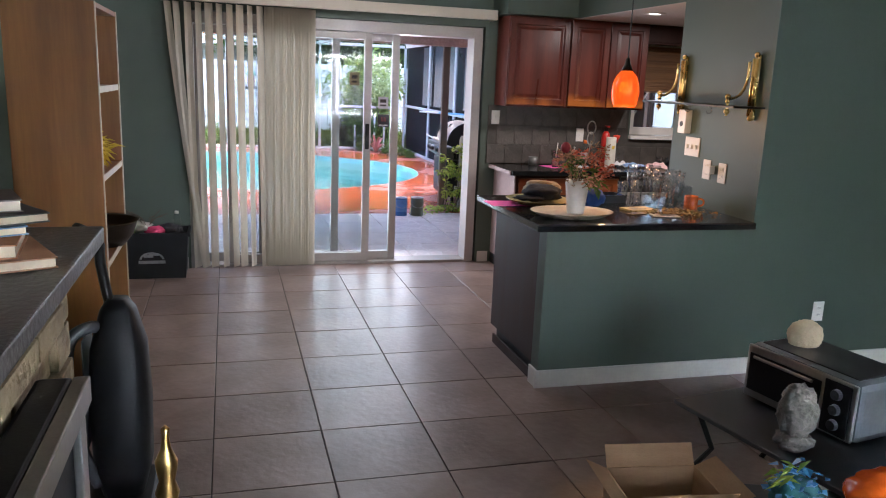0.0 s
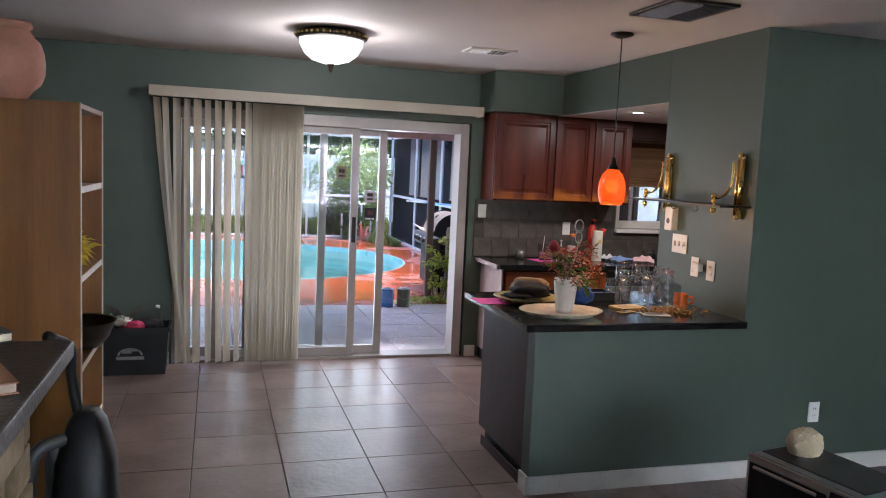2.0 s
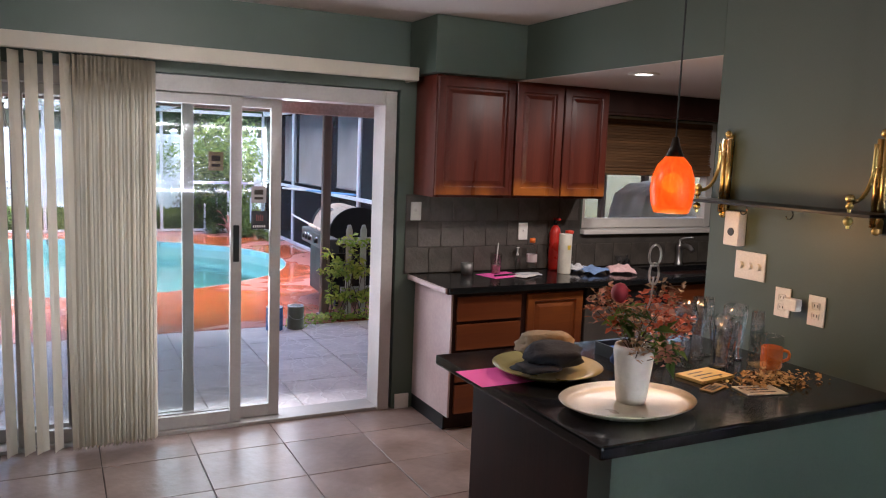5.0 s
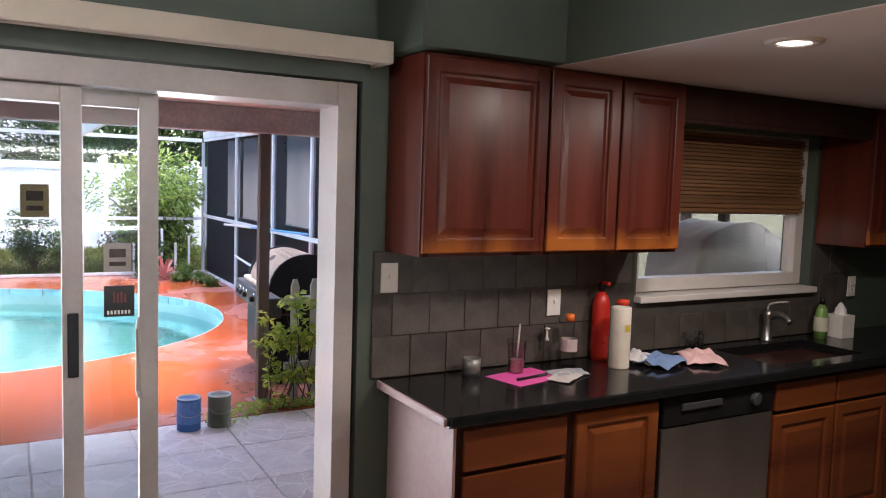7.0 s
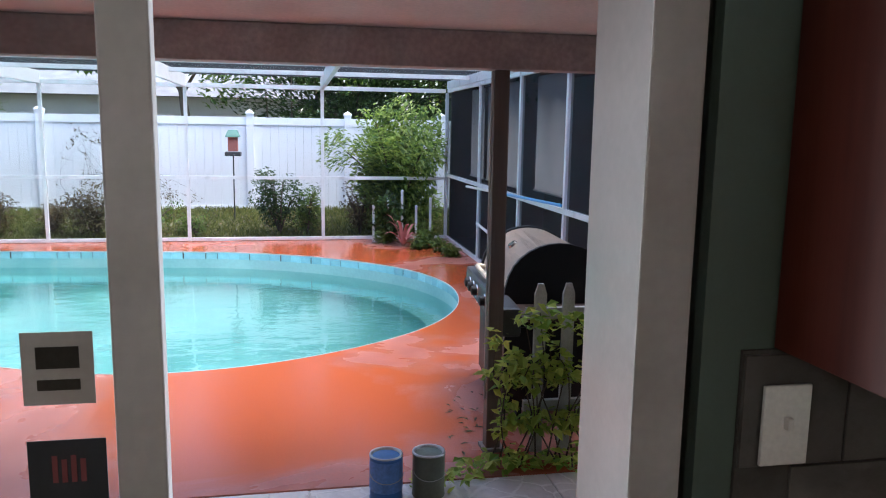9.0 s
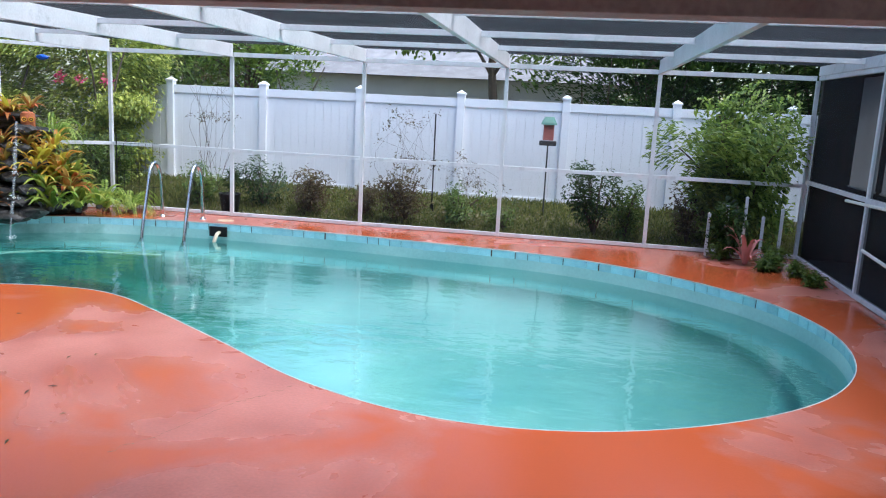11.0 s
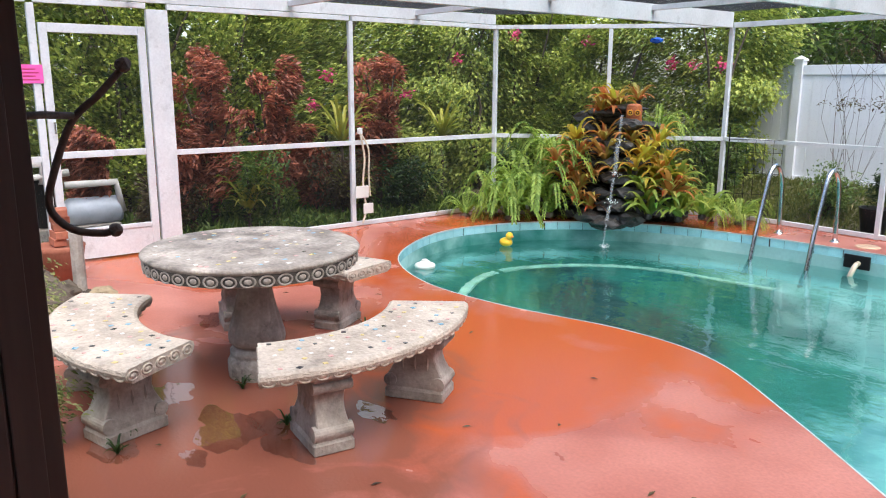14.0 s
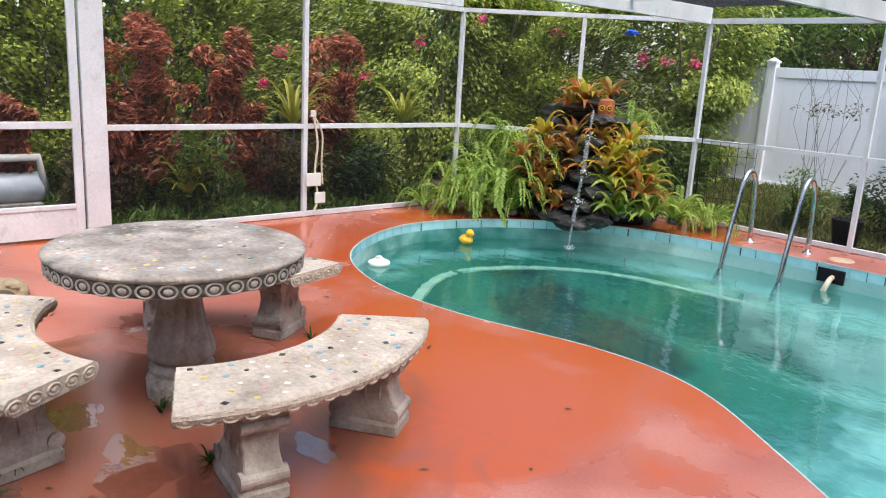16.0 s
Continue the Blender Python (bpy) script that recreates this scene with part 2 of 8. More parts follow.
def flagstone(m):
    """A stamped flagstone pattern: ragged stones with paler worn ridges between them."""
    nt = m.node_tree
    N, L = nt.nodes.new, nt.links.new
    p = nt.nodes["Principled BSDF"]
    old = p.inputs["Base Color"].links[0].from_socket
    geo, warp, add, vor, ridge, mix, bp = N("ShaderNodeNewGeometry"), N("ShaderNodeTexNoise"), N("ShaderNodeVectorMath"), N("ShaderNodeTexVoronoi"), N("ShaderNodeMapRange"), N("ShaderNodeMix"), N("ShaderNodeBump")
    warp.inputs["Scale"].default_value, warp.inputs["Detail"].default_value = 9, 3
    L(geo.outputs["Position"], warp.inputs[0])
    add.operation = "MULTIPLY_ADD"
    add.inputs[1].default_value = (0.10, 0.10, 0.0)
    L(warp.outputs["Color"], add.inputs[0])
    L(geo.outputs["Position"], add.inputs[2])
    vor.feature = "DISTANCE_TO_EDGE"
    vor.inputs["Scale"].default_value = 5.5
    L(add.outputs[0], vor.inputs["Vector"])
    ridge.inputs["From Min"].default_value, ridge.inputs["From Max"].default_value = 0.05, 0.015
    L(vor.outputs[0], ridge.inputs[0])
    ridge.inputs["To Max"].default_value = 0.75
    mix.data_type = "RGBA"
    L(ridge.outputs[0], mix.inputs["Factor"])
    L(old, mix.inputs["A"])
    mix.inputs["B"].default_value = (0.78, 0.72, 0.70, 1)
    L(mix.outputs["Result"], p.inputs["Base Color"])
    bp.inputs["Strength"].default_value, bp.inputs["Distance"].default_value = 0.7, 0.006
    L(ridge.outputs[0], bp.inputs["Height"])
    L(p.inputs["Normal"].links[0].from_socket, bp.inputs["Normal"])
    L(bp.outputs[0], p.inputs["Normal"])


flagstone(M["paver"])
M["concrete"] = surf("mossy_cast_concrete", (0.19, 0.16, 0.135), (0.46, 0.40, 0.345), 5.5, 0.8, 0.7, 45, wear=0.34, dist=0.012)
M["concrete_worn"] = surf("stained_concrete_leg", (0.24, 0.205, 0.175), (0.46, 0.41, 0.36), 7, 0.85, 0.5, 50, wear=0.2, dist=0.008)
M["soil"] = surf("garden_soil_and_dry_grass", (0.07, 0.055, 0.03), (0.13, 0.125, 0.05), 2.5, 0.95, 0.8, 30, wear=0.3, dist=0.03)
M["rock"] = surf("dark_wet_rock", (0.022, 0.021, 0.021), (0.06, 0.055, 0.05), 6, 0.45, 0.8, 18, rand=0.25, dist=0.03)
M["leaf"] = leafy("green_leaf", (0.04, 0.09, 0.018), (0.20, 0.29, 0.05))
M["leaf_dark"] = leafy("dark_green_leaf", (0.015, 0.04, 0.010), (0.06, 0.12, 0.022))
M["leaf_hedge"] = leafy("hedge_leaf", (0.12, 0.19, 0.035), (0.55, 0.60, 0.13))
M["leaf_red"] = leafy("copper_red_leaf", (0.16, 0.05, 0.035), (0.62, 0.22, 0.12))
M["leaf_tree"] = leafy("bright_young_tree_leaf", (0.06, 0.13, 0.025), (0.34, 0.46, 0.09))
M["leaf_dry"] = leafy("dry_brown_leaf", (0.06, 0.035, 0.02), (0.16, 0.13, 0.05))
M["leaf_fern"] = leafy("fern_frond", (0.15, 0.26, 0.035), (0.42, 0.54, 0.10))
M["leaf_yellow"] = leafy("yellow_orange_bromeliad_leaf", (0.58, 0.56, 0.06), (0.56, 0.24, 0.04), single=True)
M["leaf_orange"] = leafy("red_green_bromeliad_leaf", (0.52, 0.10, 0.035), (0.42, 0.38, 0.08), single=True)
M["leaf_strap"] = leafy("green_bromeliad_leaf", (0.16, 0.27, 0.04), (0.48, 0.52, 0.10), single=True)
M["petal"] = leafy("magenta_petal", (0.55, 0.03, 0.15), (0.75, 0.10, 0.25))
M["bark"] = surf("brown_bark", (0.06, 0.045, 0.03), (0.12, 0.09, 0.065), 8, 0.9, 0.8, 30, stretch=(1, 1, 0.2), dist=0.02)
M["water"] = clear("pool_water", (0.62, 0.89, 0.88), 1.5, 0.0, 0.15, 5.0, 1.33)


def deck_material():
    """Painted red concrete, rain-wet: dull pink worn paint, smooth deep orange where the water stands."""
    m = surf("wet_red_painted_concrete", (0.35, 0.105, 0.074), (0.50, 0.192, 0.146), 1.6, 0.3, 0.25, 55, wear=0.16, dist=0.004)
    nt = m.node_tree
    N, L = nt.nodes.new, nt.links.new
    p = nt.nodes["Principled BSDF"]
    old = p.inputs["Base Color"].links[0].from_socket
    no, wet, rng, mix, tc = N("ShaderNodeTexNoise"), N("ShaderNodeMapRange"), N("ShaderNodeMapRange"), N("ShaderNodeMix"), N("ShaderNodeTexCoord")
    no.inputs["Scale"].default_value, no.inputs["Detail"].default_value, no.inputs["Distortion"].default_value = 0.55, 7, 0.6
    L(tc.outputs["Object"], no.inputs[0])
    wet.inputs["From Min"].default_value, wet.inputs["From Max"].default_value = 0.56, 0.47
    L(no.outputs[0], wet.inputs[0])
    rng.inputs["To Min"].default_value, rng.inputs["To Max"].default_value = 0.36, 0.06
    L(wet.outputs[0], rng.inputs[0])
    L(rng.outputs[0], p.inputs["Roughness"])
    mix.data_type = "RGBA"
    L(wet.outputs[0], mix.inputs["Factor"])
    L(old, mix.inputs["A"])
    mix.inputs["B"].default_value = (0.44, 0.090, 0.030, 1)
    # standing rain mixed with mud round the table, with dry islands
    mp, ball, edge_, add, mud, mix2, rg2 = N("ShaderNodeMapping"), N("ShaderNodeTexGradient"), N("ShaderNodeTexNoise"), N("ShaderNodeMath"), N("ShaderNodeMapRange"), N("ShaderNodeMix"), N("ShaderNodeMix")
    ball.gradient_type = "SPHERICAL"
    mp.vector_type = "TEXTURE"
    mp.inputs["Location"].default_value = (-2.5, 11.35, 0)
    mp.inputs["Scale"].default_value = (2.0, 1.75, 1.5)
    L(tc.outputs["Object"], mp.inputs[0])
    L(mp.outputs[0], ball.inputs[0])
    edge_.inputs["Scale"].default_value, edge_.inputs["Detail"].default_value, edge_.inputs["Distortion"].default_value = 2.1, 4, 1.2
    L(tc.outputs["Object"], edge_.inputs[0])
    add.operation = "ADD"
    L(ball.outputs[1], add.inputs[0])
    L(edge_.outputs[0], add.inputs[1])
    mud.inputs["From Min"].default_value, mud.inputs["From Max"].default_value = 0.72, 0.95
    L(add.outputs[0], mud.inputs[0])
    mix2.data_type = "RGBA"
    L(mud.outputs[0], mix2.inputs["Factor"])
    L(mix.outputs["Result"], mix2.inputs["A"])
    mix2.inputs["B"].default_value = (0.25, 0.085, 0.055, 1)
    rg2.data_type = "FLOAT"
    L(mud.outputs[0], rg2.inputs[0])
    L(rng.outputs[0], rg2.inputs[2])
    rg2.inputs[3].default_value = 0.03
    L(rg2.outputs[0], p.inputs["Roughness"])
    L(mix2.outputs["Result"], p.inputs["Base Color"])
    return m


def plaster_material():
    """Turquoise plaster: the deep bowl painted dark green for the water's depth, with dark algae and leaf silt in its
    middle.
    """
    m = surf("depth_shaded_pool_plaster", (0.15, 0.39, 0.39), (0.44, 0.64, 0.61), 0.5, 0.7, 0.1, 30, wear=0.08)
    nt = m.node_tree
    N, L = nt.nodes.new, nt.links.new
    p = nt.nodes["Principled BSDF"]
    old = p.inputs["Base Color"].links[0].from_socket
    # first the green darkening of deep water, then the smaller algae and silt patch
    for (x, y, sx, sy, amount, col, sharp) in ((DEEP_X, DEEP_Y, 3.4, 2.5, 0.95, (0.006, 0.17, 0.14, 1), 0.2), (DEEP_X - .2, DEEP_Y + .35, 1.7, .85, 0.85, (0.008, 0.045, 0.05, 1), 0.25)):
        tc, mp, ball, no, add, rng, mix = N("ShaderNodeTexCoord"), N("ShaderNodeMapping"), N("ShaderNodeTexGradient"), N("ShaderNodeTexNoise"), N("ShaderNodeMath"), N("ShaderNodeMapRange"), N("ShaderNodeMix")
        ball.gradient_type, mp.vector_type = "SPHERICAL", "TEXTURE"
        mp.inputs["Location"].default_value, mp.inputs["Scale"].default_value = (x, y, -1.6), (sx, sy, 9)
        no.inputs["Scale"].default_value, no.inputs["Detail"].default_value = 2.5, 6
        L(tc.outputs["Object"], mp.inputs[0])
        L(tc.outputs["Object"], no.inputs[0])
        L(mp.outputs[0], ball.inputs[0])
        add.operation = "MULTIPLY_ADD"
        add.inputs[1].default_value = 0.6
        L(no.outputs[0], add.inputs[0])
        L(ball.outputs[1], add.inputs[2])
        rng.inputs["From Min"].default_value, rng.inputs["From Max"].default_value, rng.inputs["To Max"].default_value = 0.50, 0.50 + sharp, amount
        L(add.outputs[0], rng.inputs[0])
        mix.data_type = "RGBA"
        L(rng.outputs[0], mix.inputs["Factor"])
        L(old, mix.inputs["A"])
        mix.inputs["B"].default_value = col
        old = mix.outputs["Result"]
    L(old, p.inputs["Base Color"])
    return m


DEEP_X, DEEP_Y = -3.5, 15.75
M["deck"] = deck_material()
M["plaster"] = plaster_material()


def thin_vinyl():
    """Ivory vinyl that lets some daylight through."""
    m = M["blind"]
    nt = m.node_tree
    p = nt.nodes["Principled BSDF"]
    tl, mix = nt.nodes.new("ShaderNodeBsdfTranslucent"), nt.nodes.new("ShaderNodeMixShader")
    tl.inputs[0].default_value = (0.72, 0.66, 0.55, 1)
    mix.inputs[0].default_value = 0.4
    nt.links.new(p.outputs[0], mix.inputs[1])
    nt.links.new(tl.outputs[0], mix.inputs[2])
    nt.links.new(mix.outputs[0], nt.nodes["Material Output"].inputs[0])


thin_vinyl()

M["paver_joint"] = surf("pale_paving_joint", (0.55, 0.5, 0.48), (0.68, 0.63, 0.6), 6, 0.9, 0.2, 50)


def mouldy(m, amount=0.8, scale=3.2):
    """Black mould blotches over a surface's own colour."""
    nt = m.node_tree
    N, L = nt.nodes.new, nt.links.new
    p = nt.nodes["Principled BSDF"]
    old = p.inputs["Base Color"].links[0].from_socket
    no, rng, mix, tc = N("ShaderNodeTexNoise"), N("ShaderNodeMapRange"), N("ShaderNodeMix"), N("ShaderNodeTexCoord")
    no.inputs["Scale"].default_value, no.inputs["Detail"].default_value, no.inputs["Roughness"].default_value = scale, 9, 0.7
    L(tc.outputs["Object"], no.inputs[0])
    rng.inputs["From Min"].default_value, rng.inputs["From Max"].default_value = 0.54, 0.68
    rng.inputs["To Max"].default_value = amount
    L(no.outputs[0], rng.inputs[0])
    mix.data_type = "RGBA"
    L(rng.outputs[0], mix.inputs["Factor"])
    L(old, mix.inputs["A"])
    mix.inputs["B"].default_value = (0.035, 0.033, 0.030, 1)
    L(mix.outputs["Result"], p.inputs["Base Color"])


M["seat_stone"] = surf("creamy_cast_stone", (0.38, 0.315, 0.255), (0.58, 0.50, 0.415), 5.5, 0.8, 0.7, 45, wear=0.25, dist=0.012)
mouldy(M["seat_stone"], 0.55, 3.6)
mouldy(M["concrete"], 0.95, 2.0)
mouldy(M["concrete_worn"], 0.7, 4.0)
mouldy(M["alu"], 0.25, 6.0)


# ---- building helpers ----
def finish(name, bm, material, parent=None, label="", smooth=False):
    me = bpy.data.meshes.new(name)
    bmesh.ops.recalc_face_normals(bm, faces=bm.faces[:])
    bm.to_mesh(me)
    bm.free()
    if smooth:
        me.polygons.foreach_set("use_smooth", [True] * len(me.polygons))
    me.materials.append(material)
    ob = new(name, me)
    if parent:
        ob.parent = parent
    if label:
        ob["label"] = label
    return ob


def part(name, bm, material, parent, label="", smooth=False):
    return finish(name, bm, material, parent, label, smooth)


def structure(name, bm, material, label="", smooth=False):
    return tagged(finish(name, bm, material, None, "", smooth), label, name.split("_")[0], kind="structure")


def thing(name, label, category, place=(0, 0, 0), rz=0, group=""):
    ob = new(name)
    ob.empty_display_size = 0.1
    ob.matrix_world = pose(*place, 0, 0, rz)
    return tagged(ob, label, category, group)


def box(bm, x0, y0, z0, x1, y1, z1, bevel=0.0):
    m = Matrix.LocRotScale(((x0 + x1) / 2, (y0 + y1) / 2, (z0 + z1) / 2), None, (abs(x1 - x0), abs(y1 - y0), abs(z1 - z0)))
    made = bmesh.ops.create_cube(bm, size=1, matrix=m)["verts"]
    if bevel:
        edges = list({e for v in made for e in v.link_edges})
        bmesh.ops.bevel(bm, geom=edges, offset=bevel, segments=2, affect="EDGES", profile=0.6)
    return bm


def boxed(*dims, bevel=0.0):
    return box(bmesh.new(), *dims, bevel=bevel)


def lathe(profile, steps=24, bm=None, m=None):
    """A turned shape: profile is a list of (radius, height)."""
    bm = bm or bmesh.new()
    m = m or Matrix()
    rings = []
    for r, z in profile:
        rings.append([bm.verts.new(m @ Vector((r * math.cos(math.tau * k / steps), r * math.sin(math.tau * k / steps), z))) for k in range(steps)] if r > 1e-5 else [bm.verts.new(m @ Vector((0, 0, z)))])
    for a, b in zip(rings, rings[1:]):
        for k in range(steps):
            j = (k + 1) % steps
            if len(a) == 1 and len(b) == 1:
                continue
            if len(a) == 1:
                bm.faces.new((a[0], b[j], b[k]))
            elif len(b) == 1:
                bm.faces.new((a[k], a[j], b[0]))
            else:
                bm.faces.new((a[k], a[j], b[j], b[k]))
    return bm


def tube(points, radius, steps=8, bm=None, taper=1.0):
    """A round bar along points, its radius shrinking to radius * taper."""
    bm = bm or bmesh.new()
    pts = [Vector(p) for p in points]
    rings = []
    side = None
    for i, p in enumerate(pts):
        d = (pts[min(i + 1, len(pts) - 1)] - pts[max(i - 1, 0)]).normalized()
        if side is None:
            side = d.orthogonal().normalized()
        side = (side - d * side.dot(d)).normalized()
        up = d.cross(side)
        r = radius * (1 + (taper - 1) * i / max(1, len(pts) - 1))
        rings.append([bm.verts.new(p + (side * math.cos(math.tau * k / steps) + up * math.sin(math.tau * k / steps)) * r) for k in range(steps)])
    for a, b in zip(rings, rings[1:]):
        for k in range(steps):
            j = (k + 1) % steps
            bm.faces.new((a[k], a[j], b[j], b[k]))
    bm.faces.new(rings[0][::-1])
    bm.faces.new(rings[-1])
    return bm


def curve_points(points, n, closed=False):
    """Catmull-Rom curve through points."""
    pts = [Vector(p) for p in points]
    k = len(pts)
    out = []
    for i in range(n):
        u = i * (k if closed else k - 1) / (n if closed else n - 1)
        j = min(int(u), k - 1 if closed else k - 2)
        f = u - j
        g = (lambda q: pts[q % k]) if closed else (lambda q: pts[max(0, min(k - 1, q))])
        a, b, c, d = g(j - 1), g(j), g(j + 1), g(j + 2)
        out.append(0.5 * ((2 * b) + (c - a) * f + (2 * a - 5 * b + 4 * c - d) * f * f + (3 * b - a - 3 * c + d) * f ** 3))
    return out


def prism(outline, z0, z1, bm=None):
    bm = bm or bmesh.new()
    low = [bm.verts.new((x, y, z0)) for x, y in outline]
    top = [bm.verts.new((x, y, z1)) for x, y in outline]
    n = len(low)
    for i in range(n):
        j = (i + 1) % n
        bm.faces.new((low[i], low[j], top[j], top[i]))
    bm.faces.new(low[::-1])
    bm.faces.new(top)
    return bm


def blob(radius, squash=(1, 1, 1), rough=0.25, freq=1.5, seed=0, sub=3, bm=None, at=(0, 0, 0)):
    """A lumpy stone-like body."""
    bm = bm or bmesh.new()
    made = bmesh.ops.create_icosphere(bm, subdivisions=sub, radius=1.0)["verts"]
    for v in made:
        q = v.co.copy()
        k = 1 + rough * noise.noise(q * freq + Vector((seed * 3.7, seed * 1.3, seed))) + rough * 0.4 * noise.noise(q * freq * 3 + Vector((seed, 0, 0)))
        v.co = Vector((q.x * squash[0], q.y * squash[1], q.z * squash[2])) * k * radius + Vector(at)
    return bm


def leaves(name, places, size, material, parent, aspect=0.45, droop=0.3, seed=1, label=""):
    """One mesh of many small folded leaves at places (n x 3)."""
    rng = np.random.default_rng(seed)
    n = len(places)
    az, tilt = rng.uniform(0, math.tau, n), rng.uniform(-0.6, 0.9, n) - droop
    d = np.stack([np.cos(az) * np.cos(tilt), np.sin(az) * np.cos(tilt), np.sin(tilt)], 1)
    s = np.stack([-np.sin(az), np.cos(az), rng.uniform(-0.5, 0.5, n)], 1)
    s /= np.linalg.norm(s, axis=1)[:, None]
    up = np.cross(d, s)
    ln = size * rng.uniform(0.6, 1.4, n)[:, None]
    tip = places + d * ln - np.array([0, 0, 1]) * ln * 0.12
    left = places + d * ln * 0.45 + s * ln * aspect * 0.5 + up * ln * 0.08
    right = places + d * ln * 0.45 - s * ln * aspect * 0.5 + up * ln * 0.08
    co = np.stack([places, left, tip, right], 1).reshape(-1, 3)
    idx = np.arange(n)[:, None] * 4
    tris = np.concatenate([idx + np.array([0, 1, 2]), idx + np.array([0, 2, 3])], 1).reshape(-1, 3)
    me = bpy.data.meshes.new(name)
    me.from_pydata(co.tolist(), [], tris.tolist())
    me.materials.append(material)
    ob = new(name, me)
    if parent:
        ob.parent = parent
    if label:
        ob["label"] = label
    return ob


def clumps(centres, radii, n, seed, shell=0.55):
    """Points in the outer part of several soft clumps."""
    rng = np.random.default_rng(seed)
    c, r = np.array(centres, float), np.array(radii, float)
    if r.ndim == 1:
        r = np.repeat(r[:, None], 3, 1)
    w = np.prod(r, 1) ** 0.67
    k = rng.choice(len(c), n, p=w / w.sum())
    v = rng.normal(size=(n, 3))
    v /= np.linalg.norm(v, axis=1)[:, None]
    return c[k] + v * r[k] * (shell + (1 - shell) * rng.random(n)[:, None] ** 0.7) * rng.uniform(0.8, 1.15, n)[:, None]


# ---- the house: floor, walls, ceilings ----
CEIL, KCEIL = 2.53, 2.19
structure("floor", boxed(0.0, -3.0, -0.12, 8.2, 7.70, -0.008), M["grout"], "dark grout bed under brown floor tiles")

bm = bmesh.new()
for dims in ((-0.1, 7.5, 0, 1.24, 7.7, CEIL), (1.24, 7.5, 2.10, 3.74, 7.7, CEIL), (3.74, 7.5, 0, 5.22, 7.7, CEIL),
             (5.22, 7.5, 0, 6.56, 7.7, 1.16), (5.22, 7.5, 2.04, 6.56, 7.7, CEIL), (6.56, 7.5, 0, 8.3, 7.7, CEIL)):
    box(bm, *dims)
structure("wall_north", bm, M["green"], "dark green painted wall with a sliding door")
structure("wall_west", boxed(-0.1, -3.0, 0, 0.1, 7.498, CEIL), M["green"], "dark green painted wall behind the bookcase")
bm = bmesh.new()
box(bm, 0.1, -3.1, 0, 2.3, -2.96, CEIL)
box(bm, 2.3, -3.1, 0, 5.5, -2.96, 0.8)
box(bm, 2.3, -3.1, 2.1, 5.5, -2.96, CEIL)
box(bm, 5.5, -3.1, 0, 8.1, -2.96, CEIL)
structure("wall_south", bm, M["green"], "dark green painted wall with a window opening")
structure("wall_east", boxed(8.1, -3.0, 0, 8.3, 7.498, CEIL), M["green"], "dark green painted end wall")
structure("wall_middle", boxed(4.43, 4.56, 0, 8.098, 4.68, CEIL), M["green"], "dark green painted wall between living room and kitchen")
structure("wall_pier", boxed(4.43, 4.68, 0, 4.55, 5.49, CEIL), M["green"], "green painted wall end carrying a brass-bracket shelf")
structure("wall_half", boxed(3.165, 4.56, 0, 4.43, 4.66, 0.873), M["green"], "low green painted wall under the breakfast counter")
structure("ceiling", boxed(-0.1, -3.1, CEIL, 8.3, 7.7, CEIL + 0.1), M["ceiling"], "matt white ceiling")
structure("ceiling_kitchen", boxed(4.432, 4.682, KCEIL, 8.098, 7.498, KCEIL + 0.04), M["ceiling"], "lowered white kitchen ceiling")
structure("wall_header", boxed(4.43, 5.492, KCEIL + 0.002, 4.55, 7.118, CEIL - 0.002), M["green"], "green painted header over the kitchen opening")
structure("wall_soffit", boxed(3.80, 7.12, 2.195, 4.55, 7.498, CEIL - 0.002), M["green"], "green painted soffit over the wall cabinets")

bm = bmesh.new()
for dims in ((3.145, 4.545, 0, 8.09, 4.558, 0.10), (3.15, 4.545, 0, 3.163, 4.66, 0.10), (0.12, 7.485, 0, 1.22, 7.498, 0.10), (3.76, 7.485, 0, 3.86, 7.498, 0.10)):
    box(bm, *dims, bevel=0.003)
structure("baseboard", bm, M["trim"], "white painted baseboard")

# window of the living room, behind the walk
wl = thing("window_2", "plain white living room window", "window", (3.9, -3.0, 0.8))
wl["kind"] = "structure"
bm = bmesh.new()
for dims in ((-1.6, -.05, 0, -1.54, .03, 1.3), (1.54, -.05, 0, 1.6, .03, 1.3), (-1.54, -.05, 0, 1.54, .03, .06), (-1.54, -.05, 1.24, 1.54, .03, 1.3), (-.02, -.05, .06, .02, .03, 1.24)):
    box(bm, *dims)
part("window_frame", bm, M["trim"], wl)
g = part("pane", boxed(-1.54, -.012, .06, 1.54, -.006, 1.24), M["glass"], wl)
g.visible_shadow = False

# ---- sliding door ----
door = thing("door_1", "white aluminium sliding glass door standing half open", "door", (0, 7.6, 0))
door["kind"] = "structure"
bm = bmesh.new()
for dims in ((1.24, -.098, 0, 1.30, .10, 2.09), (3.64, -.098, 0, 3.72, .10, 2.09), (1.30, -.098, 2.0, 3.64, .10, 2.09), (1.30, -.09, 0.0, 3.64, .10, .022),):
    box(bm, *dims, bevel=0.004)
part("door_frame", bm, M["alu_grey"], door, "dull white aluminium frame and track")


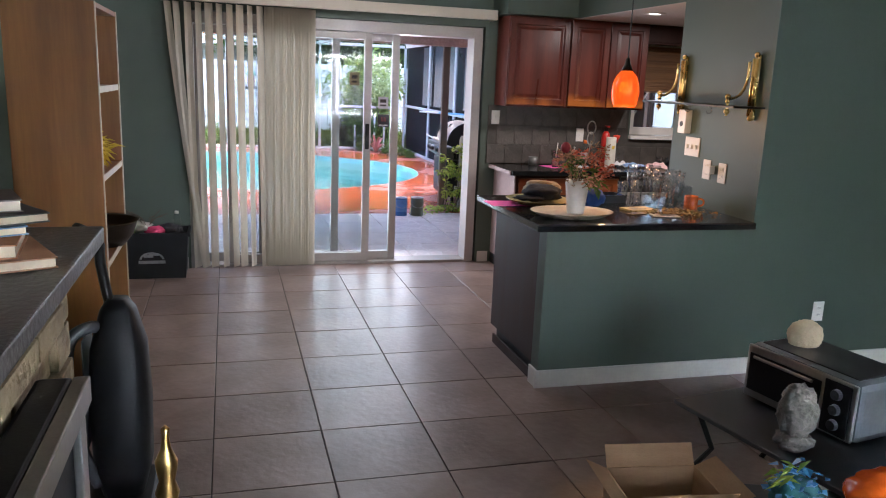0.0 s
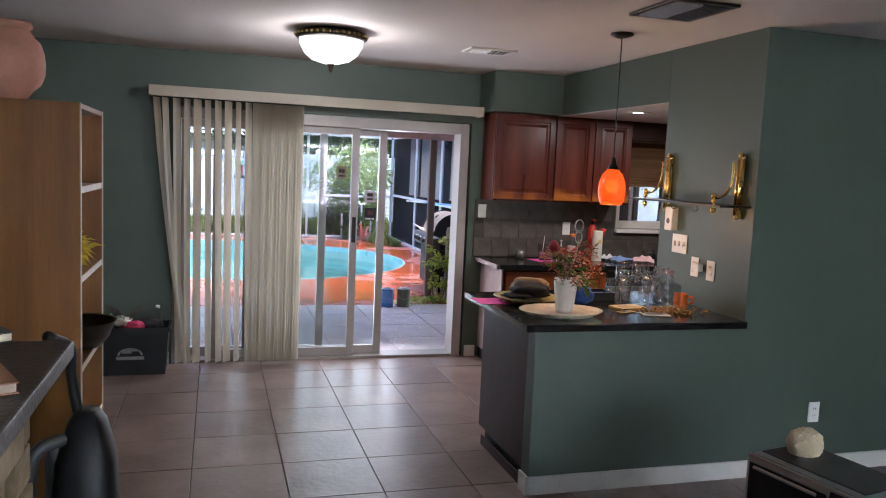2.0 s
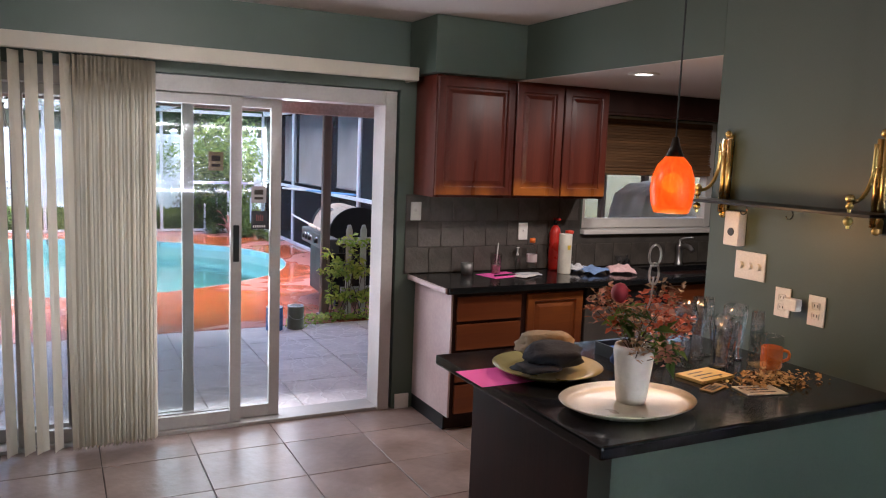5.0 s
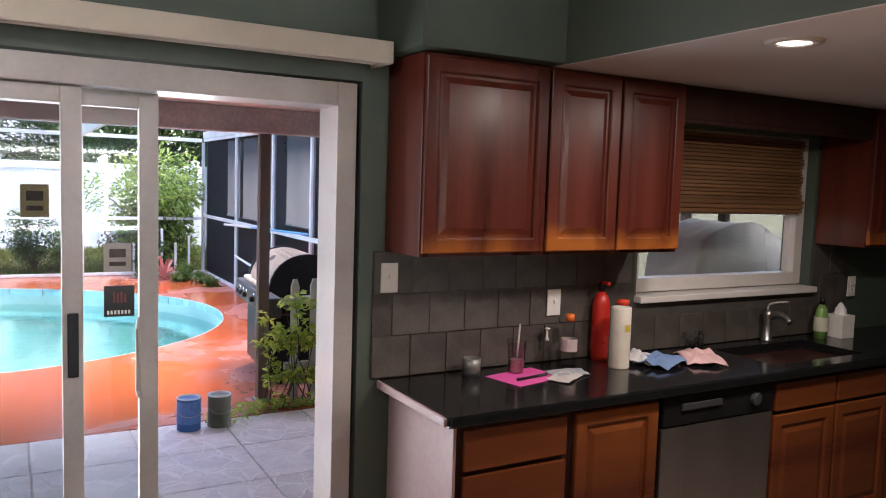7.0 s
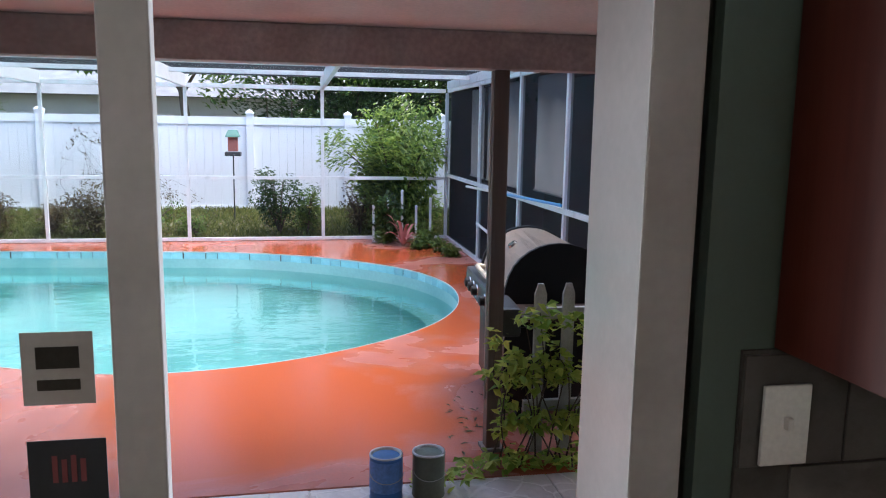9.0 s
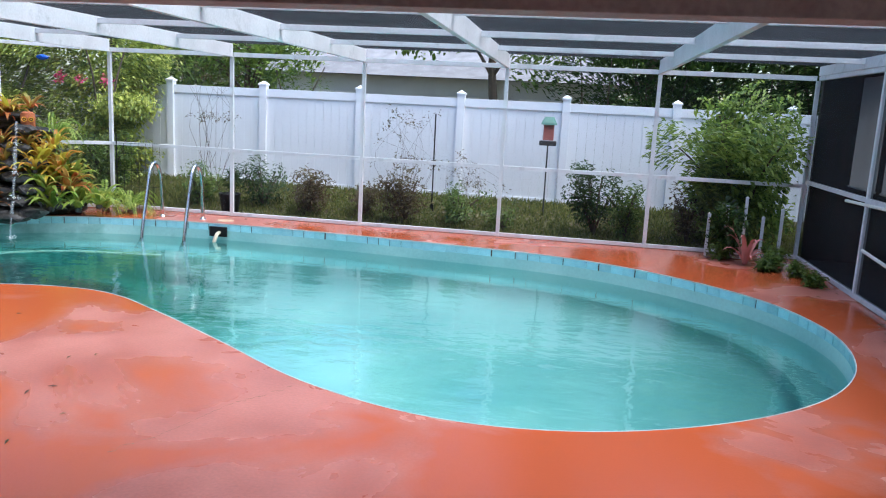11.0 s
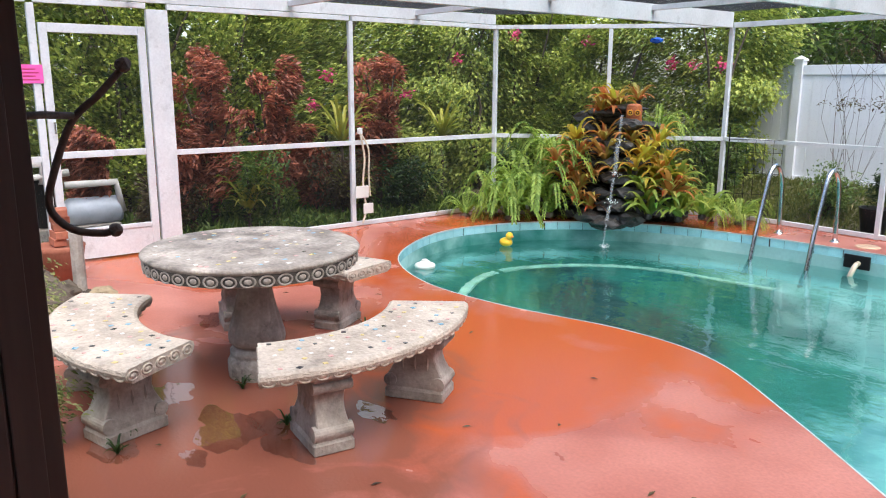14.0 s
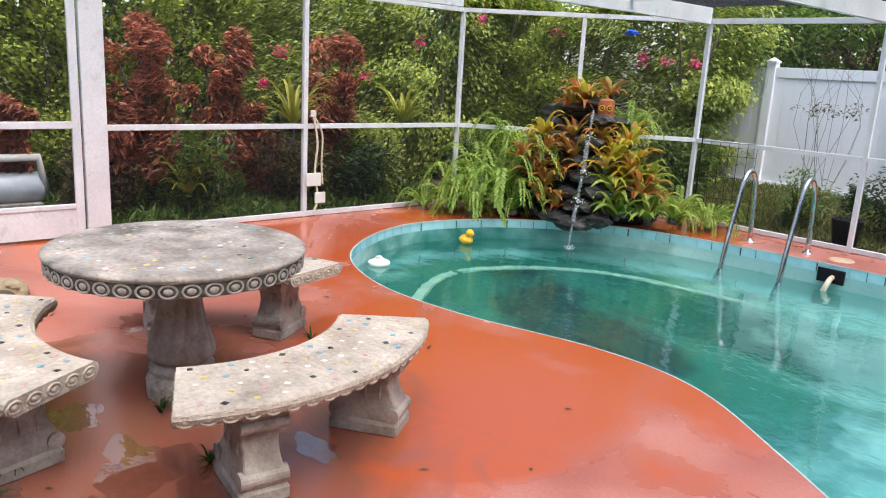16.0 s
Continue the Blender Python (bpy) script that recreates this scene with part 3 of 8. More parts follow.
def slider(x0, x1, y, name, material):
    bm = bmesh.new()
    for dims in ((x0, y - .018, .024, x0 + .065, y + .018, 1.998), (x1 - .065, y - .018, .024, x1, y + .018, 1.998), (x0 + .065, y - .018, 1.94, x1 - .065, y + .018, 1.998), (x0 + .065, y - .018, .024, x1 - .065, y + .018, .10)):
        box(bm, *dims, bevel=0.004)
    panel = part(name, bm, material, door)
    pane = part("pane", boxed(x0 + .065, y - .003, .10, x1 - .065, y + .003, 1.94), M["glass"], panel, "clear glass pane")
    pane.visible_shadow = False
    return panel


slider(1.30, 2.49, 0.06, "fixed_panel", M["alu_grey"])
sp = slider(1.80, 3.00, 0.005, "sliding_panel", M["alu_grey"])
scr = slider(1.55, 2.75, -0.045, "screen_panel", M["alu_grey"])
for o in scr.children:
    o.data.materials[0] = M["screen"]
    o.name = "mesh"
    o["label"] = "fine grey insect mesh"
part("latch", boxed(2.70, -0.072, 1.02, 2.735, -0.062, 1.24, bevel=0.004), M["black"], scr, "black recessed latch")
part("handle", tube([(2.935, -.015, .92), (2.925, -.05, .95), (2.925, -.06, 1.06), (2.925, -.05, 1.17), (2.935, -.015, 1.2)], .009), M["alu_grey"], sp, "curved pull handle")

# ---- vertical blinds ----
blind = thing("vertical_blind", "ivory vinyl vertical blind half drawn across the sliding door", "blind", (0, 7.31, 0))
part("valance", boxed(1.07, 0.0, 2.15, 3.78, 0.016, 2.23, bevel=0.003), M["blind"], blind, "long ivory valance board")
bm = bmesh.new()
box(bm, 1.09, .07, 2.155, 3.74, .11, 2.185)
box(bm, 1.07, .016, 2.22, 3.78, .188, 2.23)
box(bm, 1.07, .016, 2.15, 1.082, .188, 2.22)
box(bm, 3.768, .016, 2.15, 3.78, .188, 2.22)
part("head_rail", bm, M["blind"], blind)


def slat(x, turn, lean=0.0, bow=0.0):
    bm = bmesh.new()
    rows = []
    for i in range(7):
        z = 2.145 - 2.115 * i / 6
        off = lean * (i / 6) ** 1.2 + bow * math.sin(math.pi * i / 6)
        row = []
        for u in (-0.044, 0, 0.044):
            c, s = math.cos(turn), math.sin(turn)
            w = 0.006 if u == 0 else 0.0
            row.append(bm.verts.new((x + off + u * c - w * s, 0.09 + u * s + w * c, z)))
        rows.append(row)
    for a, b in zip(rows, rows[1:]):
        for k in (0, 1):
            bm.faces.new((a[k], a[k + 1], b[k + 1], b[k]))
    bmesh.ops.solidify(bm, geom=bm.faces[:], thickness=0.0016)
    part("slat", bm, M["blind"], blind)


slat(1.12, 1.0, 0.24)
slat(1.185, 1.05, 0.19, -0.02)
for i in range(8):
    slat(1.27 + 0.078 * i, 0.95 + 0.12 * math.sin(i * 2.3), 0.02 + 0.01 * math.cos(i * 1.7))
for i in range(19):
    slat(1.865 + 0.021 * i, 1.15 + 0.1 * math.sin(i * 1.9), 0.0)

# ---- kitchen units ----
def panel_door(w, h, name="door", raised=True):
    """A cabinet front in the xz plane, facing -y: one moulded board with a frame, a sunk field and a raised panel."""
    bm = bmesh.new()
    f = 0.055
    rings = [(0, 0), (0, -.016), (.004, -.02)]
    if raised:
        rings += [(f - .006, -.02), (f, -.0165), (f + .003, -.008), (f + .014, -.008), (f + .038, -.0175)]
    loops = [[bm.verts.new((x, y, z)) for x, z in ((i, i), (w - i, i), (w - i, h - i), (i, h - i))] for i, y in rings]
    for a, b in zip(loops, loops[1:]):
        for k in range(4):
            bm.faces.new((a[k], a[(k + 1) % 4], b[(k + 1) % 4], b[k]))
    bm.faces.new(loops[0])
    bm.faces.new(loops[-1])
    return bm


def lit_front(m, low, high, amount, orange=(0.34, 0.105, 0.018)):
    """Orange glints of light painted over a front's colour, in ragged patches: between heights low and high."""
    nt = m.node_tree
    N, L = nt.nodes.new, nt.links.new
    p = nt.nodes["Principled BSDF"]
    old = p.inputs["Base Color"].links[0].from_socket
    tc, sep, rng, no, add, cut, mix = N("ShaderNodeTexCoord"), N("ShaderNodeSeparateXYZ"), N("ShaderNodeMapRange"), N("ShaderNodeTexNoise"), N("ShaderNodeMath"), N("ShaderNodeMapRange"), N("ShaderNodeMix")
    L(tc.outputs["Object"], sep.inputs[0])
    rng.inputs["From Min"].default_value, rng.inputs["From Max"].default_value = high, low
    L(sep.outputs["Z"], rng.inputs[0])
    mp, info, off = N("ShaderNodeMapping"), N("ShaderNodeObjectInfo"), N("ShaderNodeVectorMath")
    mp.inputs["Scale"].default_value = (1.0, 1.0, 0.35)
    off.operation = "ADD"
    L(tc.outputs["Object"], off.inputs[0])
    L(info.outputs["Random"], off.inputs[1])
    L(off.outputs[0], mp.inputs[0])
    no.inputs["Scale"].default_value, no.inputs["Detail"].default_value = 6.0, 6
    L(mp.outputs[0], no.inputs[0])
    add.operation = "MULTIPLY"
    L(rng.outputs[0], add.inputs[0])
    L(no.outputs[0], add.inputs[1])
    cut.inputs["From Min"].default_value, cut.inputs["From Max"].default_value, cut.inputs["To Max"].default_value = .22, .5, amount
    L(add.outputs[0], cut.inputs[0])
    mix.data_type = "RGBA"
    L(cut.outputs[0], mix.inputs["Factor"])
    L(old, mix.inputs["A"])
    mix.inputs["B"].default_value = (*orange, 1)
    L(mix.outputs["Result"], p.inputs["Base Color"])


M["cherry_door"] = wood("glinting_cherry_door_wood", (0.050, 0.0095, 0.0065), (0.105, 0.021, 0.011), 0.3)
# orange highlights along the door bottoms, put into the wood colour
lit_front(M["cherry_door"], 0.0, 0.17, 0.9)
for key in ("cherry", "cherry_door"):
    M[key].node_tree.nodes["Principled BSDF"].inputs["Specular IOR Level"].default_value = 0.32
# orange light painted along the upper part of the tall base fronts
lit_front(M["cherry_lit"], 0.75, 0.45, 0.8)


def wall_cabinet(x0, x1, z0, z1, splits, label):
    c = thing("wall_cabinet", label, "cabinet", (x0, 7.5, z0), group="kitchen wall cabinets")
    w, h = x1 - x0, z1 - z0
    part("body", boxed(0, -.30, 0, w, -.004, h, bevel=.002), M["cherry"], c)
    u = 0
    for s in splits:
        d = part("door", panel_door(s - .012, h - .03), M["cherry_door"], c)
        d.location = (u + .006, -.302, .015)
        u += s
    return c


wall_cabinet(3.85, 4.41, 1.44, 2.19, [0.56], "cherry wood wall cabinet with one raised-panel door")
wall_cabinet(4.412, 5.16, 1.44, 2.19, [0.374, 0.374], "cherry wood wall cabinet with two raised-panel doors")
wall_cabinet(6.58, 7.5, 1.44, 2.188, [0.46, 0.46], "dark cherry wall cabinet beside the kitchen window")
v = thing("cabinet_valance", "cherry wood valance board over the kitchen window", "valance", (5.162, 7.2, 2.02))
part("board", boxed(0, 0, 0.02, 1.416, .02, .168, bevel=.003), M["cherry_dark"], v)
part("lower_moulding", boxed(0, -.008, 0, 1.416, .022, .0195, bevel=.006), M["cherry_dark"], v)


def base_cabinet(x0, x1, fronts, label):
    """fronts: list of (x, z, width, height, kind) in the unit's own frame."""
    c = thing("base_cabinet", label, "cabinet", (x0, 7.5, 0), group="kitchen base cabinets")
    w = x1 - x0
    bm = boxed(0, -.535, .10, w, -.004, .872)
    box(bm, 0, -.47, 0, w, -.004, .10)
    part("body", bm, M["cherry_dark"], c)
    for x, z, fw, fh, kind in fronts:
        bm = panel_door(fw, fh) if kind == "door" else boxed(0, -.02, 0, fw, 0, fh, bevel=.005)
        d = part(kind, bm, M["cherry_lit"], c, "cherry wood front with orange light painted into its colour")
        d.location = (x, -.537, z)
    return c


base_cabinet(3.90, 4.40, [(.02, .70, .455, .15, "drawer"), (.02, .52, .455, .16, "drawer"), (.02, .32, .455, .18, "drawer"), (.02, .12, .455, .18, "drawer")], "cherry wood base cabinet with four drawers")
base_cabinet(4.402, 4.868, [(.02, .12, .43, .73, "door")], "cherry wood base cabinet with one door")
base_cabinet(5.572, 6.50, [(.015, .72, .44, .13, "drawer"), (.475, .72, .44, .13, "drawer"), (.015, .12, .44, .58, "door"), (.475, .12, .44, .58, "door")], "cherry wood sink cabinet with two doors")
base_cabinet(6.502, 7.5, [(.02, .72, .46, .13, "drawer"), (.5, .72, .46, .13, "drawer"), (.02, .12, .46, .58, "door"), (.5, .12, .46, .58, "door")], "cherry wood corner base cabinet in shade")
side = thing("cabinet_end_panel", "pale worn side panel closing the base cabinets", "panel", (3.885, 6.965, 0))
part("board", boxed(0, 0, .095, .013, .531, .872, bevel=.002), M["pale_panel"], side)
part("kick_strip", boxed(.002, .06, 0, .013, .531, .094), M["black"], side, "dark toe-kick strip")

dw = thing("dishwasher", "stainless dishwasher with black control strip under the counter", "dishwasher", (4.872, 7.5, 0))
part("body", boxed(0, -.53, .1, .696, -.01, .87), M["black"], dw)
part("door", boxed(.004, -.555, .12, .692, -.532, .73, bevel=.006), M["steel"], dw, "brushed steel door")
cp = part("control_panel", boxed(.004, -.56, .735, .692, -.532, .868, bevel=.008), M["black"], dw, "black control strip")
part("handle", boxed(.1, -.572, .80, .34, -.56, .83, bevel=.004), M["dark_grey"], cp)
part("knob", lathe([(.03, 0), (.03, .015), (.022, .02), (0, .02)], 16, m=Matrix.Translation((.56, -.56, .80)) @ Matrix.Rotation(radians(90), 4, "X")), M["dark_grey"], cp)

# countertop with a sink cut-out
wt_top = thing("worktop", "glossy black granite worktop with a sink", "worktop", (0, 0, .875))
bm = bmesh.new()
for dims in ((3.84, 6.92, 0, 5.66, 7.5, .04), (5.66, 6.92, 0, 6.36, 7.02, .04), (5.66, 7.38, 0, 6.36, 7.5, .04), (6.36, 6.92, 0, 7.9, 7.5, .04)):
    box(bm, *dims)
part("slab", bm, M["granite"], wt_top)
part("edge", boxed(3.842, 6.908, .002, 7.9, 6.9195, .038, bevel=.005), M["granite"], wt_top)
part("end_strip", boxed(3.825, 6.93, .004, 3.8385, 7.49, .036, bevel=.004), M["pale_panel"], wt_top, "worn pale edge strip")
bm = bmesh.new()
for dims in ((5.66, 7.02, -.16, 5.675, 7.38, 0), (6.345, 7.02, -.16, 6.36, 7.38, 0), (5.675, 7.02, -.16, 6.345, 7.035, 0), (5.675, 7.365, -.16, 6.345, 7.38, 0), (5.675, 7.035, -.16, 6.345, 7.365, -.148)):
    box(bm, *dims)
part("sink_bowl", bm, M["black"], wt_top, "black composite sink bowl")

tap = thing("kitchen_tap", "brushed steel pull-out kitchen tap beside the sink", "tap", (6.13, 7.43, .915))
part("base", lathe([(0, 0), (.03, 0), (.03, .010), (.024, .016), (.023, .10), (.028, .145), (.027, .165), (0, .17)], 20), M["steel"], tap, smooth=True)
part("spout", tube(curve_points([(0, -.005, .13), (0, -.05, .155), (-.005, -.11, .15), (-.01, -.145, .125)], 12), .021, 12, taper=.8), M["steel"], tap, smooth=True)
part("lever", tube(curve_points([(0, 0, .165), (.004, .005, .195), (.03, -.03, .215), (.06, -.08, .222)], 8), .010, 8, taper=.6), M["steel"], tap, smooth=True)

# kitchen window with bamboo shade
win = thing("window_1", "white kitchen window half covered by a bamboo shade", "window", (5.22, 7.5, 1.16))
win["kind"] = "structure"
bm = bmesh.new()
for dims in ((0.002, .06, .04, .07, .14, .878), (1.27, .06, .04, 1.338, .14, .878), (.07, .06, .80, 1.27, .14, .878), (.07, .06, .04, 1.27, .14, .11), (.07, .075, .44, 1.27, .125, .48)):
    box(bm, *dims, bevel=.004)
part("window_frame", bm, M["trim"], win)
part("window_sill", boxed(-.01, -.05, 0.002, 1.35, .12, .035, bevel=.006), M["trim"], win)
for z0, z1 in ((.11, .44), (.48, .80)):
    p = part("pane", boxed(.07, .098, z0, 1.27, .103, z1), M["glass"], win)
    p.visible_shadow = False
shade = thing("bamboo_shade", "brown woven bamboo roman shade in the kitchen window", "shade", (5.30, 7.5, 1.62))
M["bamboo"] = surf("bamboo_slats", (0.12, 0.055, 0.022), (0.27, 0.14, 0.06), 5, 0.6, 0.2, 60, rand=0.25, stretch=(0.15, 1, 1))
part("backing", boxed(.004, .046, .0, 1.176, .049, .40), M["bamboo"], shade, "thin woven backing cloth")
for i in range(20):
    z = .02 * i
    part("slat", boxed(0, .03 + .006 * math.sin(i * 1.3), z, 1.18, .036 + .006 * math.sin(i * 1.3), z + .017, bevel=.002), M["bamboo"], shade)
for i in range(3):
    part("fold", boxed(-.002, .018 - .005 * i, -.01 + .024 * i, 1.182, .04, .012 + .024 * i, bevel=.005), M["bamboo"], shade)

# peninsula
pen = thing("breakfast_counter", "glossy black granite breakfast counter on a low wall", "counter", (0, 0, .875))
part("slab", boxed(3.10, 4.53, 0, 4.428, 5.58, .04, bevel=.008), M["granite"], pen)
pc = thing("peninsula_cabinet", "dark brown wooden cabinet end under the breakfast counter", "cabinet", (3.18, 4.664, 0))
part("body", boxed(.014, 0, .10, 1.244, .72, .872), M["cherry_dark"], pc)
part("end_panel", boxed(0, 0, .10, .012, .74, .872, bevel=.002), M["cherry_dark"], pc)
part("toe_kick", boxed(.02, 0, 0, 1.244, .67, .098), M["black"], pc)
part("skirting", boxed(-.012, 0, 0, -.001, .66, .06, bevel=.003), M["cherry_dark"], pc)

# ---- ceiling fittings ----
cl = thing("ceiling_light", "flush ceiling light with frosted glass bowl and bronze rim, lit", "ceiling light", (2.266, 6.0, CEIL))
part("rim", lathe([(0, 0), (.18, 0), (.225, -.02), (.228, -.045), (.21, -.06), (.20, -.05), (0, -.05)], 40), M["bronze"], cl, "ornate bronze rim", True)
for k in range(36):
    a = math.tau * k / 36
    part("bead", blob(.011, sub=1, rough=0, at=(.226 * math.cos(a), .226 * math.sin(a), -.034)), M["brass"], cl)
M["lit_glass"] = glow("lit_frosted_glass", (1.0, 0.92, 0.78), 0.22, (0.85, 0.8, 0.7), 0.15)
part("glass_bowl", lathe([(.205, -.052), (.2, -.09), (.17, -.145), (.12, -.185), (.05, -.205), (0, -.208)], 40), M["lit_glass"], cl, "glowing frosted glass bowl", True).visible_shadow = False
part("finial", lathe([(0, -.2), (.022, -.205), (.026, -.215), (.012, -.225), (.016, -.24), (.008, -.255), (0, -.262)], 16), M["bronze"], cl, "", True)

pl = thing("pendant_lamp", "amber glass pendant lamp hanging over the breakfast counter, lit", "pendant lamp", (3.86, 5.14, CEIL))
part("canopy", lathe([(0, 0), (.065, 0), (.068, -.012), (.03, -.025), (0, -.03)], 24), M["bronze"], pl, "", True)
part("cord", tube([(0, 0, -.02), (0, 0, -.4), (0, 0, -.74)], .004, 6), M["black"], pl)
part("cap", lathe([(0, -.72), (.012, -.73), (.018, -.76), (.036, -.80), (.032, -.80), (0, -.79)], 20), M["bronze"], pl, "", True)
M["amber"] = glow("lit_amber_glass", (1.0, 0.13, 0.005), 0.11, (0.42, 0.09, 0.012), 0.55)
part("shade", lathe([(.034, -.80), (.062, -.832), (.079, -.88), (.083, -.93), (.076, -.98), (.064, -1.012), (.060, -1.012), (.072, -.98), (.078, -.93), (.058, -.84), (.03, -.8)], 32), M["amber"], pl, "mottled amber glass shade", True).visible_shadow = False
nt_ = M["amber"].node_tree
see, blend_ = nt_.nodes.new("ShaderNodeBsdfTransparent"), nt_.nodes.new("ShaderNodeMixShader")
see.inputs[0].default_value = (1.0, 0.42, 0.06, 1)
blend_.inputs[0].default_value = 0.3
nt_.links.new(nt_.nodes["Principled BSDF"].outputs[0], blend_.inputs[1])
nt_.links.new(see.outputs[0], blend_.inputs[2])
nt_.links.new(blend_.outputs[0], nt_.nodes["Material Output"].inputs[0])
M["hot"] = glow("lit_bulb", (1.0, 0.55, 0.12), 1.1)
part("bulb", blob(.042, (1, 1, .9), 0, sub=3, at=(0, 0, -.9)), M["hot"], pl, "glowing bulb", True).visible_shadow = False


def vent(x, y, w, d, label, material, blades):
    o = thing("ceiling_vent", label, "vent", (x, y, CEIL))
    bm = bmesh.new()
    t = .03
    for dims in ((-w / 2, -d / 2, -.014, w / 2, -d / 2 + t, 0), (-w / 2, d / 2 - t, -.014, w / 2, d / 2, 0), (-w / 2, -d / 2 + t, -.014, -w / 2 + t, d / 2 - t, 0), (w / 2 - t, -d / 2 + t, -.014, w / 2, d / 2 - t, 0)):
        box(bm, *dims, bevel=.003)
    part("frame", bm, material, o)
    part("backing", boxed(-w / 2 + t, -d / 2 + t, -.004, w / 2 - t, d / 2 - t, -.001), M["black"], o, "dark duct opening")
    for i in range(blades):
        x0 = -w / 2 + t + (w - 2 * t) * (i + .5) / blades
        bm = boxed(-.010, -d / 2 + t, -.0012, .010, d / 2 - t, .0012)
        bmesh.ops.rotate(bm, verts=bm.verts, matrix=Matrix.Rotation(radians(45 if i < blades / 2 else -45), 3, "Y"))
        bmesh.ops.translate(bm, verts=bm.verts, vec=(x0, 0, -.012))
        part("slat", bm, material, o)
    return o


vent(3.40, 6.18, .34, .22, "white louvred ceiling air vent", M["white"], 8)
vent(3.78, 4.40, .36, .42, "dusty brown return air grille in the ceiling", M["bronze"], 14)
fan = thing("ceiling_fan", "ceiling fan with brown blades over the living room", "fan", (4.9, 3.2, CEIL))
part("motor", lathe([(0, 0), (.07, 0), (.07, -.03), (.02, -.04), (.02, -.12), (.1, -.14), (.12, -.2), (.06, -.24), (0, -.24)], 24), M["bronze"], fan, "", True)
for k in range(5):
    bm = boxed(.12, -.06, -.185, .62, .06, -.177, bevel=.003)
    bmesh.ops.rotate(bm, verts=bm.verts, matrix=Matrix.Rotation(math.tau * k / 5 + .35, 3, "Z"))
    part("blade", bm, M["cherry_dark"], fan)

M["down"] = glow("lit_downlight", (1.0, 0.93, 0.82), 1.5)
for x, y in ((4.68, 6.3), (5.5, 6.2)):
    o = thing("recessed_light", "small round recessed downlight, lit", "downlight", (x, y, KCEIL))
    part("trim_ring", lathe([(.05, 0), (.055, -.008), (.085, -.006), (.088, 0)], 28), M["trim"], o, "", True)
    part("lens", lathe([(.05, -.003), (.03, -.004), (0, -.004)], 28), M["down"], o, "glowing lens").visible_shadow = False

# ---- bookcase, fireplace, recycling bin ----
bc = thing("bookcase", "varnished oak bookcase with open shelves, nearly empty", "bookcase", (0.68, 4.45, 0))
D, W, H = .35, .66, 1.89
part("side", boxed(0, 0, 0, D, .02, H, bevel=.002), M["oak"], bc)
part("side", boxed(0, W - .02, 0, D, W, H, bevel=.002), M["oak"], bc)
part("back", boxed(0, .02, .05, .008, W - .02, H - .02), M["oak"], bc)
part("top", boxed(.008, .02, H - .022, D, W - .02, H - .001, bevel=.002), M["oak"], bc)
for z in (.06, .40, .75, 1.14, 1.52):
    s = part("shelf", boxed(.008, .02, z, D - .006, W - .02, z + .02), M["oak"], bc)
    part("shelf_edge", boxed(D - .005, .02, z - .004, D, W - .02, z + .024, bevel=.001), M["oak_edge"], s, "pale worn front edge")
for y in (0.0, W - .02):
    part("front_edge", boxed(D + .0005, y, 0, D + .004, y + .02, H, bevel=.001), M["oak_edge"], bc, "pale worn front edge")

fp = thing("fireplace", "tan ledge-stone fireplace with slate mantel and black insert", "fireplace", (0.1, 1.0, 0))
part("core", boxed(.002, .02, 0, 1.0, 2.0, 1.15), M["grout"], fp)
part("mantel", boxed(.004, -.1, 1.155, 1.12, 2.12, 1.20, bevel=.006), M["mantel"], fp, "grey slate mantel slab")
ins = part("insert_frame", boxed(1.04, .1, .0, 1.115, 1.62, .96, bevel=.01), M["black"], fp, "black metal fireplace insert")
part("trim", boxed(1.116, .1, .90, 1.15, 1.62, .96, bevel=.004), M["steel"], ins, "silver trim bar")
part("trim", boxed(1.116, 1.56, .1, 1.135, 1.62, .898, bevel=.004), M["steel"], ins, "silver trim bar")
stones = []
rs = random.Random(4)
for face in ("front", "end"):
    z = 0.0
    while z < 1.14:
        h = rs.uniform(.07, .13)
        h = min(h, 1.15 - z)
        u = 0.0 if face == "front" else 0.0
        end = 2.0 if face == "front" else 1.0
        while u < end - .01:
            w = min(rs.uniform(.16, .36), end - u)
            dpt = rs.uniform(.015, .05)
            bm = bmesh.new()
            if face == "front":
                if not (u + w > .1 and u < 1.62 and z + h < .97):
                    box(bm, 1.0, .02 + u, z + .004, 1.0 + dpt, .02 + u + w - .008, z + h - .004, bevel=.008)
            else:
                box(bm, u, 2.0, z + .004, u + w - .008, 2.0 + dpt, z + h - .004, bevel=.008)
            if len(bm.verts):
                part("stone", bm, M["ledge"], fp)
            else:
                bm.free()
            u += w
        z += h

bin_ = thing("recycling_bin", "black plastic recycling bin full of clutter on the floor", "bin", (0.96, 7.20, 0))
bm = bmesh.new()
low = [(-.25, -.02), (.25, -.02), (.25, .25), (-.25, .25)]
outer0 = [bm.verts.new((x, y, 0)) for x, y in low]
outer1 = [bm.verts.new((x * 1.1, y * 1.1 - .01, .34)) for x, y in low]
rim1 = [bm.verts.new((x * 1.16, y * 1.16 - .015, .34)) for x, y in low]
rim2 = [bm.verts.new((x * 1.16, y * 1.16 - .015, .37)) for x, y in low]
inn1 = [bm.verts.new((x * 1.07, y * 1.07 - .005, .37)) for x, y in low]
inn0 = [bm.verts.new((x * .97, y * .97, .02)) for x, y in low]
for a, b in ((outer0, outer1), (outer1, rim1), (rim1, rim2), (rim2, inn1), (inn1, inn0)):
    for k in range(4):
        bm.faces.new((a[k], a[(k + 1) % 4], b[(k + 1) % 4], b[k]))
bm.faces.new(inn0)
